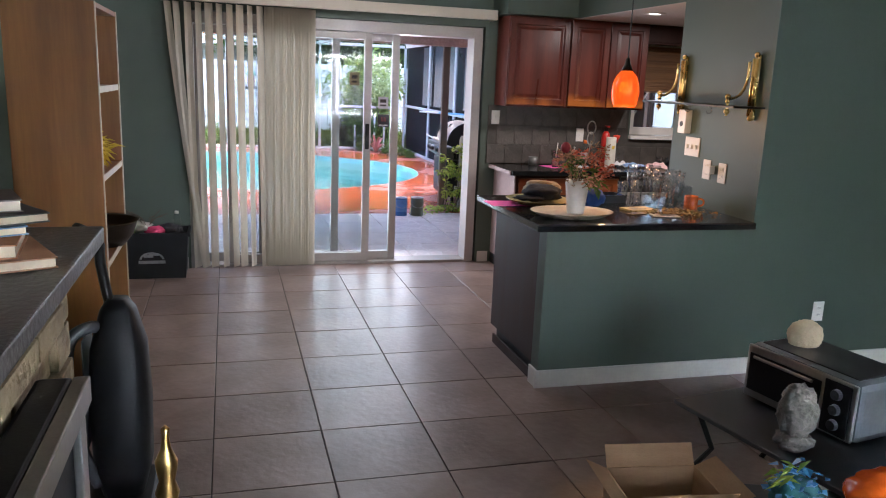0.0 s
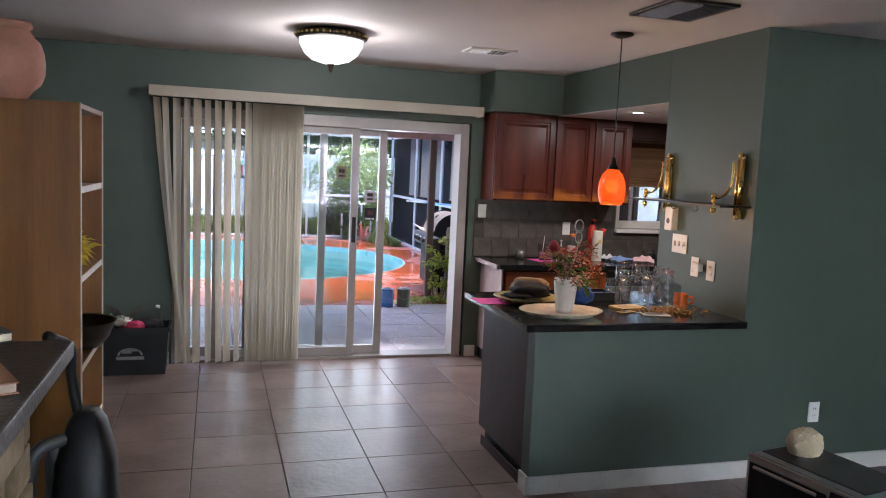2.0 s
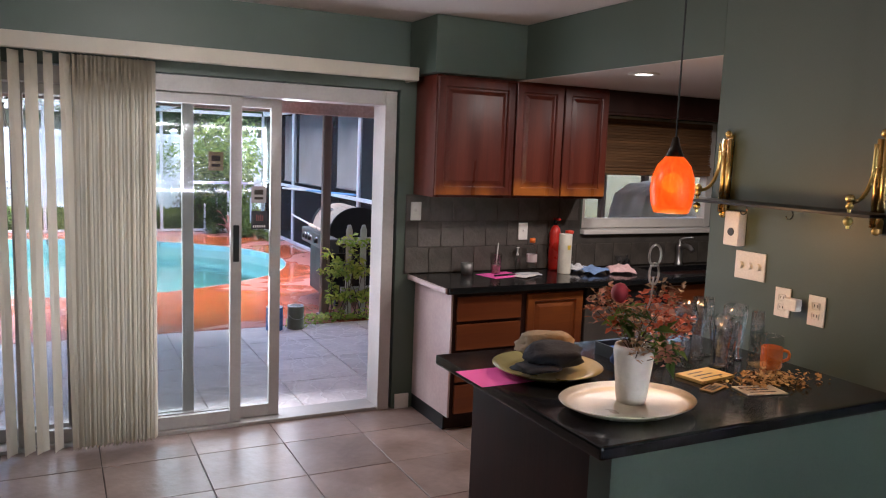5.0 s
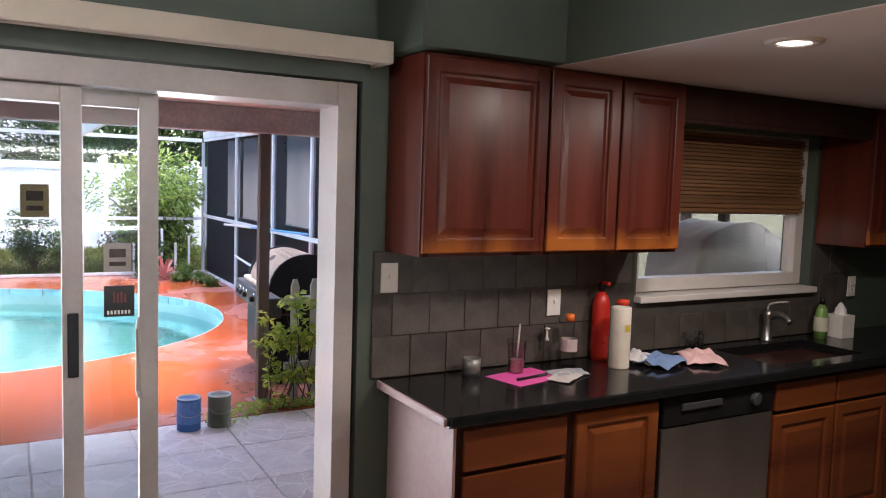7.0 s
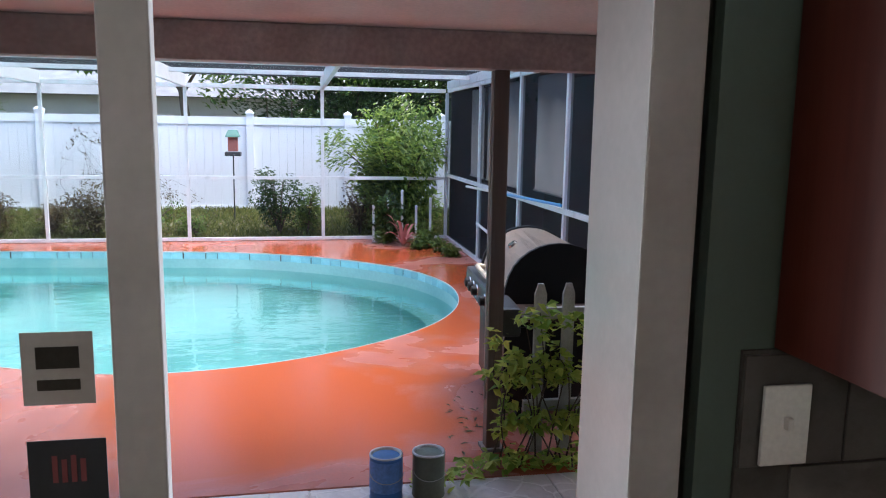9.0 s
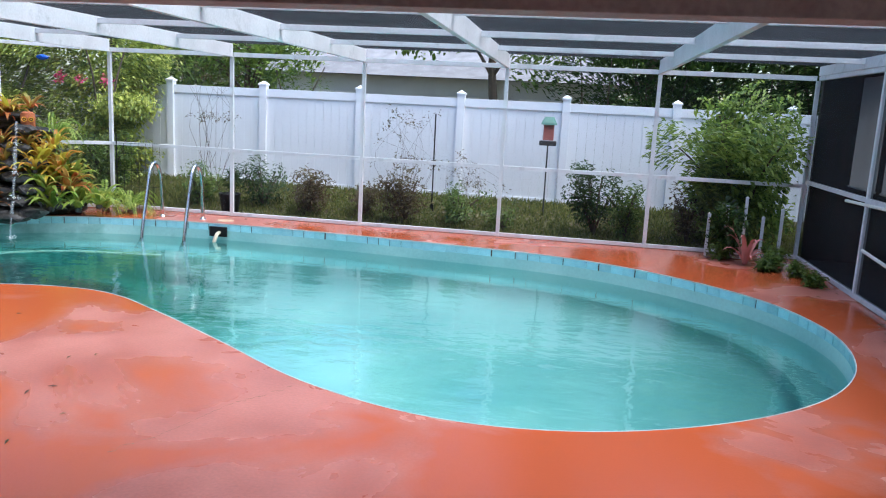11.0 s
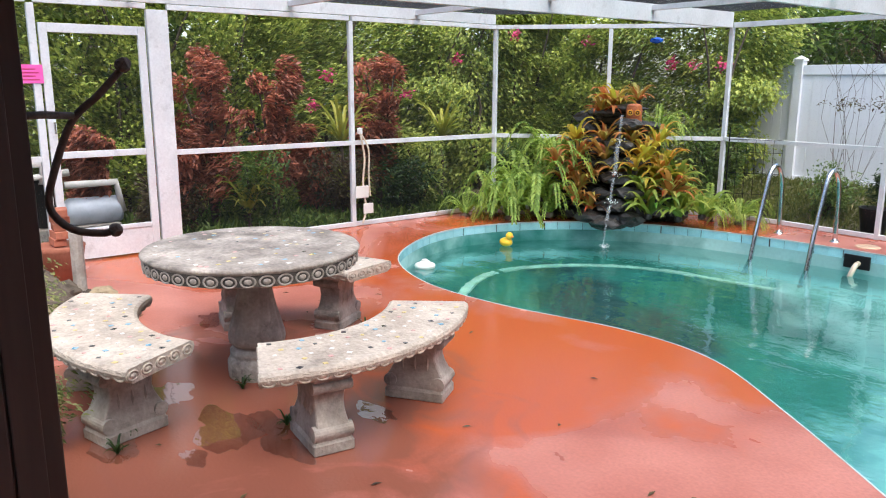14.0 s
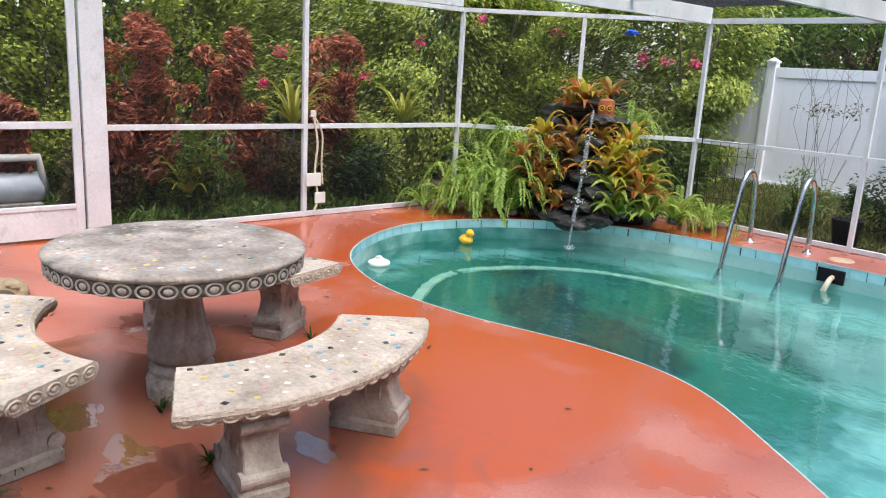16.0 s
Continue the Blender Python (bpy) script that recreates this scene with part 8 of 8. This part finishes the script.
# pool poles leaning on the east screen
for i, (a, b) in enumerate((((5.47, 13.0, 1.10), (5.48, 16.9, .98)), ((5.40, 13.4, .42), (5.47, 16.2, .55)))):
    pl_ = thing("pool_pole", "blue and white telescopic pool pole on the screen wall", "pole", a, 0, "pool poles")
    v = Vector(b) - Vector(a)
    part("shaft", tube([(0, 0, 0), v * .6], .014, 8), colour("blue_pole_%d" % i, (.10, .30, .55), .4), pl_)
    part("grip", tube([v * .6, v], .017, 8), M["white"], pl_)
for i in range(5):
    x = 4.35 + .22 * i
    st = thing("white_stake", "white painted garden stake among the shrubs", "stake", (x, 18.45 - .02 * i, 0), 0, "white garden stakes")
    part("shaft", boxed(-.018, -.018, 0, .018, .018, .55 + .12 * (i % 3), bevel=.003), M["alu"], st)
    part("tip", lathe([(.025, 0), (.02, .02), (0, .03)], 8, m=Matrix.Translation((0, 0, .55 + .12 * (i % 3)))), M["alu"], st)
pp_ = thing("pink_plant", "pink-leaved plant at the deck corner", "plant", (4.75, 17.95, 0))
bm = bmesh.new()
strap_leaves(bm, 16, .3, .06, 1.5, 77)
part("leaves", bm, colour("pink_leaf", (.5, .2, .18), .6), pp_)
for i, (x, y, ln) in enumerate(((5.0, 17.75, .3), (5.2, 17.4, .25), (5.25, 16.9, .22), (4.45, 18.2, .3), (5.1, 18.1, .35), (4.9, 17.6, .2))):
    t = thing("weed_tuft", "green weed tuft along the deck edge", "weed", (x, y, 0), 0, "weeds at the deck edge")
    leaves("foliage", clumps([(0, 0, ln * .4), (.08, .05, ln * .3)], [ln * .5, ln * .4], 320, 40 + i, .1), .06, M["leaf"], t, .5)

# ---- bird feeder, stake, trellis, behind the screen ----
bf = thing("bird_feeder", "green and red wooden bird feeder on a pole", "bird feeder", (2.12, 20.2, .15))
part("pole", tube([(0, 0, 0), (0, 0, 1.1)], .012, 8), M["dark_grey"], bf)
part("house", boxed(-.08, -.08, 1.18, .08, .08, 1.42, bevel=.006), colour("faded_red_wood", (.35, .12, .10), .7), bf)
part("tray", boxed(-.13, -.13, 1.1, .13, .13, 1.17, bevel=.008), M["dark_grey"], bf)
part("roof", lathe([(.17, 1.42), (.16, 1.45), (.1, 1.54), (0, 1.54)], 4, m=Matrix.Rotation(radians(45), 4, "Z")), colour("green_roof_paint", (.10, .22, .18), .6), bf)
sk_ = thing("black_stake", "thin black garden stake behind the screen", "stake", (.36, 20.0, .1))
part("shaft", tube([(0, 0, 0), (0, 0, 1.55)], .012, 6), M["black"], sk_)
part("foot", boxed(-.03, -.004, .0, .03, .004, .12), M["black"], sk_)
for i, (x, w, h, n_) in enumerate(((-.15, .28, 1.55, 300), (-3.6, .5, 2.6, 260), (.9, .3, .9, 200))):
    t = thing("bare_climber", "thin straggly climber with bare twigs", "shrub", (x, 20.3, .1), 0, "bare climbers")
    r = random.Random(60 + i)
    bm = bmesh.new()
    pts = []
    for q in range(14):
        p = [(r.gauss(0, w * .3), r.gauss(0, .05), 0), (r.gauss(0, w * .7), r.gauss(0, .1), h * .5), (r.gauss(0, w), r.gauss(0, .12), h * r.uniform(.7, 1.05))]
        tube(curve_points(p, 8), .0032, 4, bm, .4)
        pts += p[1:]
    part("twigs", bm, M["bark"], t)
    leaves("foliage", clumps(pts, [.12] * len(pts), n_, i, .1), .05, M["leaf_dry"], t, .5)
pk_ = thing("plant_pot", "black nursery pot with a tall weedy plant", "plant pot", (-2.6, 19.0, 0))
part("pot", lathe([(0, 0), (.12, 0), (.16, .28), (.17, .3), (.15, .3), (.11, .02), (0, .02)], 20), M["black"], pk_, smooth=True)
leaves("foliage", clumps([(0, 0, .45), (.05, 0, .6)], [.15, .12], 300, 3, .1), .07, M["leaf_dark"], pk_, .3)
gs = thing("grass", "rough grass and weeds on the garden bank", "grass", (0, 0, 0))
gs["kind"] = "stuff"
rng = np.random.default_rng(5)
n_ = 26000
gx, gy = rng.uniform(-7, 6, n_), rng.uniform(18.85, 21.1, n_)
gz = -.08 + .30 * np.minimum(1, (gy - 18.85) / 4.5 * 12 / 5)
leaves("blades", np.stack([gx, gy, gz], 1), .11, leafy("grass_blade", (.07, .10, .02), (.26, .27, .08)), gs, .14, -.7, 6)
gw = thing("grass", "weeds and leaf litter under the west hedge", "grass", (0, 0, 0))
gw["kind"] = "stuff"
n_ = 16000
leaves("blades", np.stack([rng.uniform(-8.6, -6.65, n_), rng.uniform(8, 17, n_), rng.uniform(-.1, .05, n_)], 1), .13, M["leaf"], gw, .25, -.6, 7)
fl = thing("hedge_flowers", "scattered magenta flowers in the hedge", "flowers", (0, 0, 0))
fl["kind"] = "stuff"
fc = [(-8.1, 15.2, 1.75), (-8.0, 16.4, 1.5), (-8.2, 17.5, 2.0), (-8.0, 14.9, 1.35), (-6.0, 19.8, 1.95), (-5.7, 19.9, 1.9), (-5.2, 19.9, 1.9), (-7.9, 16.0, 1.3), (-8.1, 18.6, 2.4), (-7.2, 19.3, 2.3)]
leaves("petals", clumps(fc, [.11] * len(fc), 420, 8, .1), .055, M["petal"], fl, .8)
for i, (x, y, z, ln) in enumerate(((-7.2, 14.85, .9, .5), (-7.3, 16.5, .9, .45), (-7.0, 13.5, .2, .4), (-7.0, 14.9, .15, .35))):
    t = thing("yellow_dracaena", "yellow-green strappy garden plant behind the screen", "plant", (x, y, 0), 0, "strappy plants")
    bm = bmesh.new()
    strap_leaves(bm, 26, ln, .05, 1.3, 90 + i, (0, 0, z))
    part("leaves", bm, leafy("yellow_green_strap_%d" % i, (.30, .36, .05), (.45, .42, .06)), t)
    part("stem", tube([(0, 0, -.1), (.02, 0, z * .5), (0, 0, z)], .02, 6), M["bark"], t)

# ---- small pool things ----
sk2 = thing("pool_skimmer", "black pool skimmer mouth with a pale pipe", "skimmer", (-2.27, 17.945, 0))
part("mouth", boxed(-.13, -.035, -.18, .13, -.005, -.04, bevel=.01), M["black"], sk2)
part("pipe", tube(curve_points([(.02, -.03, -.12), (.03, -.12, -.13), (.02, -.16, -.19), (0, -.17, -.26)], 10), .025, 10), M["cream"], sk2, smooth=True)
sc = thing("skimmer_cover", "round tan skimmer cover set in the deck", "cover", (-2.31, 18.23, 0))
part("disc", lathe([(0, .008), (.11, .008), (.125, 0)], 28), colour("tan_plastic", (.45, .30, .2), .6), sc)
dk = thing("rubber_duck", "yellow rubber duck floating by the waterfall", "toy", (-5.42, 16.0, -.20))
part("body", blob(.075, (1.2, .9, .75), .1, 1, 2, 3, at=(0, 0, .02)), colour("yellow_rubber", (.75, .45, .03), .3), dk, smooth=True)
part("head", blob(.045, (1, 1, 1), .03, 1, 2, 3, at=(.055, 0, .10)), colour("yellow_head_rubber", (.75, .45, .03), .3), dk, smooth=True)
part("beak", blob(.018, (1.3, 1, .5), 0, 1, 1, 2, at=(.102, 0, .095)), colour("orange_beak", (.7, .15, .02), .4), dk)
ft_ = thing("chlorine_floater", "white floating chlorine dispenser in the pool", "floater", (-5.15, 14.6, -.235))
part("float", lathe([(0, .07), (.05, .07), (.06, .055), (.10, .045), (.11, .025), (.10, .0), (0, -.02)], 24), M["white"], ft_, smooth=True)
part("cap", lathe([(0, .09), (.03, .09), (.035, .07), (0, .07)], 16), M["white"], ft_)
hp = thing("hung_rope_and_nets", "pale rope and white cleaning tags hung on the screen post", "rope", (LEFT + .06, 14.66, .0))
part("rope", tube(curve_points([(0, 0, 1.1), (.01, .05, .8), (0, .03, .5), (.01, .06, .2), (.02, .0, .04)], 20), .012, 6), M["cream"], hp)
part("rope", tube(curve_points([(0, .0, 1.1), (.02, .1, .9), (0, .11, .6), (.01, .12, .35)], 16), .010, 6), M["cream"], hp)
part("hook", lathe([(0, 0), (.03, 0), (.03, .06), (0, .07)], 12, m=Matrix.Translation((0, 0, 1.08))), M["white"], hp)
part("tag", boxed(.01, -.09, .34, .03, .09, .48, bevel=.006), M["white"], hp)
part("tag", boxed(.01, .02, .15, .03, .15, .27, bevel=.006), M["white"], hp)
bt_ = thing("blue_glass_bird", "blue glass ornament hanging from the screen corner", "ornament", (-4.95, 18.0, 2.17))
part("body", blob(.06, (1.6, .6, .6), .2, 2, 3, 3), colour("cobalt_glass", (.02, .10, .55), .15), bt_, smooth=True)
part("wing", blob(.06, (.5, 1.5, .15), .1, 2, 5, 2, at=(0, 0, .02)), colour("cobalt_wing", (.03, .16, .6), .15), bt_, smooth=True)
part("wire", tube([(0, 0, .03), (0, 0, .16)], .003, 5), M["chrome"], bt_)
wire = thing("wire_fence", "small black wire garden fence by the waterfall", "fence", (-4.1, 18.4, 0), 30)
bm = bmesh.new()
for i in range(7):
    tube([(.1 * i, 0, 0), (.1 * i, 0, 1.0)], .004, 4, bm)
for z in (.1, .35, .6, .85, 1.0):
    tube([(0, 0, z), (.6, 0, z)], .004, 4, bm)
part("wires", bm, M["black"], wire)
part("stake", tube([(0, 0, 0), (0, 0, 1.15)], .008, 6), M["black"], wire)

# ---- iron hook on the timber wall; border garden ----
ik = thing("rusty_iron_hook", "old bent branch-like iron hook fixed to the timber wall", "hook", (-.71, 10.255, 0))


def forged(points, k=1.23, z0=1.68):
    """The hook's points, drawn out by k about the height z0."""
    return [(x * k, y * k, z0 + (z - z0) * k) for x, y, z in points]


M["rust"] = surf("dark_rusty_iron", (.045, .026, .018), (.085, .055, .042), 14, .7, .6, 60, metal=.2, wear=.25)
r_ = part("shaft", tube(curve_points(forged([(.03, .14, 1.69), (.02, .10, 1.645), (.01, .055, 1.60), (0, .02, 1.51), (-.01, .01, 1.45), (.0, .04, 1.41), (.02, .085, 1.40), (.03, .105, 1.405)]), 26), .0085, 8), M["rust"], ik, smooth=True)
part("tip", blob(.018, (1, 1, 1), .3, 2, 3, 2, at=forged([(.03, .143, 1.697)])[0]), M["rust"], r_)
part("tip", blob(.016, (1, 1, 1), .3, 2, 4, 2, at=forged([(.03, .108, 1.405)])[0]), M["rust"], r_)
part("stay", tube(forged([(.14, -.085, 1.615), (.06, .0, 1.615), (.01, .06, 1.61)]), .008, 8), M["rust"], ik, smooth=True)
part("wall_bar", tube(forged([(.15, -.075, 1.70), (.152, -.07, 1.5), (.15, -.07, 1.36)]), .018, 8), M["rust"], ik, smooth=True)
for i, (x, y, h, w) in enumerate(((-2.6, 10.35, .35, .3), (-3.3, 10.35, .5, .35), (-2.1, 10.28, .3, .25), (-4.2, 10.6, .55, .4))):
    shrub("border_shrub", x, y, h, w, 2200, leafy("pale_green_small_leaf_%d" % i, (.10, .15, .03), (.32, .34, .12)), .035, 400 + i, "low pale green shrub in the border bed", 0, "shrub", 12)
bd = structure("ground_border", boxed(-6.4, 9.2, -.05, -.5, 10.45, .01), M["soil"], "soil of the border bed beside the patio")
for i, (x, y, sz, c) in enumerate(((-5.2, 11.15, .16, 0), (-5.5, 11.0, .2, 0), (-4.9, 10.95, .18, 0), (-5.9, 11.05, .15, 1), (-4.5, 10.8, .2, 1), (-5.0, 11.4, .12, 1), (-4.65, 11.2, .16, 0), (-4.2, 10.85, .18, 0))):
    st = thing("border_stone", "rough brown border stone on the deck edge", "stone", (x, y, 0), i * 37, "border stones")
    part("body", blob(sz, (1.2, .8, .6), .3, 1.6, 80 + i, 3, at=(0, 0, sz * .4)), M["ledge"] if c else M["bark"], st)
M["brick"] = surf("red_brick", (.30, .09, .05), (.42, .15, .09), 8, .85, .4, 50, rand=.2)
bs = thing("brick_stack", "stack of red bricks by the screen door", "bricks", (-5.95, 11.55, 0))
for i in range(5):
    o = part("brick", boxed(-.1, -.05, 0, .1, .05, .06, bevel=.004), M["brick"], bs)
    o.matrix_local = pose(.02 * math.sin(i * 2), -.25 + .01 * i, .30 + .062 * i, 0, 0, 20 * math.sin(i * 3))
part("clay_pot", lathe([(0, 0), (.15, 0), (.2, .26), (.21, .3), (.17, .3), (0, .28)], 24, m=Matrix.Translation((.02, -.25, 0))), M["brick"], bs, "terracotta pot", True)
gp = thing("short_garden_post", "short weathered wooden garden post", "post", (-5.2, 11.28, 0))
part("shaft", lathe([(0, 0), (.05, 0), (.048, .4), (.052, .52), (.03, .56), (0, .57)], 10), M["concrete_worn"], gp)
part("root", blob(.09, (1, 1, .5), .3, 2, 3, 2, at=(0, 0, .03)), M["bark"], gp)
rk = thing("leaning_pole", "pale wooden pole leaning by the door", "pole", (-5.6, 11.0, 0))
part("shaft", tube([(0, 0, 0), (-.3, -.35, .9), (-.6, -.7, 1.85)], .014, 6), M["cream"], rk)
part("tip", blob(.02, at=(-.6, -.7, 1.85), sub=2), M["cream"], rk)
pu = thing("pool_pump", "grey pool pump with white plastic pipes", "pump", (-7.5, 11.7, -.1))
part("motor", lathe([(0, -.3), (.13, -.3), (.15, -.25), (.15, .2), (.1, .28), (0, .28)], 24, m=Matrix.Translation((0, .25, .42)) @ Matrix.Rotation(radians(90), 4, "X")), colour("pale_blue_grey_metal", (.42, .46, .52), .4), pu, smooth=True)
part("strainer", lathe([(0, 0), (.12, 0), (.12, .45), (.14, .46), (.14, .52), (0, .55)], 20, m=Matrix.Translation((0, -.15, .3))), M["black"], pu, smooth=True)
for pts in ([(.1, -.45, .1), (.1, -.45, .8), (.1, .05, .85)], [(.1, .0, .72), (.1, .5, .72), (.1, .55, .4)], [(.1, -.7, .95), (.1, -.2, .95), (.1, -.2, .75)]):
    part("pipe", tube(pts, .04, 10), M["white"], pu, smooth=True)
part("foot", boxed(-.2, -.35, 0, .2, .5, .29), M["concrete_worn"], pu)
for i, (x, y) in enumerate(((-2.72, 11.52), (-1.95, 11.52), (-2.15, 11.5), (-2.5, 10.85), (-2.85, 12.15), (-3.15, 12.6), (-2.35, 10.75))):
    t = thing("weed_tuft", "small dark weed growing at a concrete foot", "weed", (x, y, 0), 0, "weeds at the bench feet")
    bm = bmesh.new()
    strap_leaves(bm, 12, .07, .012, 1.3, 500 + i)
    part("blades", bm, M["leaf_dark"], t)

cg = thing("covered_grill", "grill under a pale grey cloth cover outside the kitchen window", "cover", (6.75, 8.35, 0))
bm = bmesh.new()
bmesh.ops.create_grid(bm, x_segments=24, y_segments=20, size=1)
for v in bm.verts:
    p = v.co.copy()
    r = max(abs(p.x), abs(p.y))
    v.co = Vector((p.x * .55, p.y * .32, 1.52 - .25 * abs(p.x) ** 2 - (1.15 * max(0, (r - .72) / .28)) + .03 * noise.noise((p.x * 4, p.y * 4, 1))))
part("cloth", bm, surf("pale_grey_canvas", (.34, .34, .34), (.44, .44, .43), 3, .85, .3, 40), cg, smooth=True)
part("frame", boxed(-.45, -.25, 0, .45, .25, 1.0), M["black"], cg)

lt = thing("leaf_litter", "fallen leaves scattered on the wet deck", "leaf litter", (0, 0, 0))
lt["kind"] = "stuff"
rl = np.random.default_rng(33)
spots = np.concatenate([np.stack([rl.uniform(-6.3, 5.3, 150), 18.55 - rl.exponential(.12, 150), np.full(150, .004)], 1), np.stack([5.45 - rl.exponential(.12, 60), rl.uniform(12.5, 18, 60), np.full(60, .004)], 1),
                        np.stack([rl.uniform(-4.5, .4, 40), rl.uniform(10.3, 13.2, 40), np.full(40, .004)], 1), np.stack([rl.normal(4.25, .15, 40), rl.normal(10.9, .3, 40), np.full(40, .004)], 1)])
n_ = len(spots)
az = rl.uniform(0, math.tau, n_)
d_ = np.stack([np.cos(az), np.sin(az), np.zeros(n_)], 1) * rl.uniform(.015, .04, n_)[:, None]
e_ = np.stack([-np.sin(az), np.cos(az), np.zeros(n_)], 1) * .009
co_ = np.stack([spots - d_, spots + e_ + [0, 0, .004], spots + d_, spots - e_ + [0, 0, .004]], 1).reshape(-1, 3)
me = bpy.data.meshes.new("fallen_leaves")
me.from_pydata(co_.tolist(), [], [(4 * i, 4 * i + 1, 4 * i + 2, 4 * i + 3) for i in range(n_)])
me.materials.append(M["leaf_dry"])
new("fallen_leaves", me).parent = lt


def puddle(x, y, size, seed):
    """A thin, irregular film of rain water lying on the deck."""
    t = thing("puddle", "shallow rain puddle on the red deck", "puddle", (x, y, .0035), 0, "rain puddles")
    bm = bmesh.new()
    n = 40
    ring = []
    for i in range(n):
        a = math.tau * i / n
        r = size * (1 + .55 * noise.noise((math.cos(a) * 1.4 + seed, math.sin(a) * 1.4, seed)) + .18 * noise.noise((math.cos(a) * 5, math.sin(a) * 5, seed)))
        ring.append(bm.verts.new((r * math.cos(a) * 1.5, r * math.sin(a) * .8, 0)))
    bm.faces.new(ring)
    part("film", bm, M["puddle"], t)


M["puddle"] = clear("puddle_water", (.96, .94, .93), 2.6, 0.0, .03, 9)
for i, (x, y, s_) in enumerate(((-3.4, 12.6, 0.12), (-4.0, 11.9, 0.14), (-2.3, 11.24, 0.16), (-1.91, 11.38, 0.1), (-2.44, 10.77, 0.13), (-2.88, 11.18, 0.13), (-2.0, 11.93, 0.09), (-2.2, 11.43, 0.1), (-2.09, 11.01, 0.07))):
    puddle(x, y, s_, i + 2.5)


# ---- floor tiles, backsplash tiles, pavers, pool tiles ----
def shared_piece(name, w, d, h, bevel):
    bm = boxed(-w / 2, -d / 2, -h, w / 2, d / 2, 0)
    top = [e for e in bm.edges if all(v.co.z > -1e-5 for v in e.verts)]
    bmesh.ops.bevel(bm, geom=top, offset=bevel, segments=1, affect="EDGES")
    me = bpy.data.meshes.new(name)
    bm.to_mesh(me)
    bm.free()
    return me


rs = random.Random(21)
floor_ob = bpy.data.objects["floor"]
P = .485
me = shared_piece("tile", P - .005, P - .005, .0075, .0015)
me.materials.append(M["tile"])
for i in range(-3, 14):
    for j in range(-11, 5):
        x, y = 1.465 + P * (i + .5), 5.215 + P * (j + .5)
        if x < .3 or y > 7.6 or x > 8.0 or y < -.3 or (x > 4.45 and y < 4.5 and x > 6.5):
            continue
        o = new("tile", me)
        o.parent = floor_ob
        o.matrix_local = pose(x, y, rs.uniform(-.0008, .0006), rs.uniform(-.08, .08), rs.uniform(-.08, .08), rs.choice((0, 90, 180, 270)))
bm = bmesh.new()
for i in range(-3, 14):
    y = 5.215 + P * 4.85
    x = 1.465 + P * (i + .5)
    if .3 < x < 8.0:
        box(bm, x - P / 2 + .0025, 7.1585, -.0075, x + P / 2 - .0025, 7.495, 0)
o = finish("cut_tiles", bm, M["tile"], floor_ob)
o["kind"] = "stuff"

splash = structure("wall_backsplash", box(box(boxed(3.80, 7.492, .916, 6.9, 7.4985, 1.155), 3.80, 7.492, 1.155, 5.2, 7.4985, 1.438), 6.58, 7.492, 1.155, 6.9, 7.4985, 1.438), surf("taupe_grout", (.045, .039, .034), (.07, .06, .052), 8, .9, .2, 80), "grey-brown slate tile backsplash over the worktop")
S = .172
ms = shared_piece("tile", S - .004, S - .004, .006, .001)
ms.materials.append(M["slate"])
for i in range(18):
    for j in range(3):
        x, z = 3.80 + S * (i + .5 + .5 * (j % 2)), .918 + S * (j + .5)
        if 5.13 < x < 6.66 and z > 1.1 or x > 6.82:
            continue
        o = new("tile", ms)
        o.parent = splash
        o.matrix_local = pose(x, 7.486, z, 90, 0, 0)

patio = structure("pavement_patio", boxed(-.42, 7.7, -.10, 6.8, 10.118, -.012), M["paver_joint"], "joints of the stamped patio paving")
pw = .60
mp_ = shared_piece("paver", pw - .008, pw - .008, .011, .004)
mp_.materials.append(M["paver"])
for i in range(12):
    for j in range(4):
        x, y = -.38 + pw * (i + .5), 7.71 + pw * (j + .5)
        o = new("paver", mp_)
        o.parent = patio
        o.matrix_local = pose(x, y, 0, 0, 0, rs.choice((0, 90, 180, 270)))

basin = bpy.data.objects["pool_basin"]
fine = curve_points([(x, y, 0) for x, y in POOL], 2000, True)
total = sum((fine[i] - fine[i - 1]).length for i in range(len(fine)))
count = int(total / .155)
mt_ = shared_piece("tile", .15, .145, .012, .002)
mt_.materials.append(M["pool_tile"])
acc, target = 0.0, 0.0
for i in range(len(fine)):
    a, b = fine[i - 1], fine[i]
    acc += (b - a).length
    if acc >= target:
        target += total / count
        ang = math.degrees(math.atan2((b - a).y, (b - a).x))
        o = new("tile", mt_)
        o.parent = basin
        o.matrix_local = pose(b.x, b.y, -.085, 0, 0, ang) @ pose(0, 0, 0, -90, 0, 0)
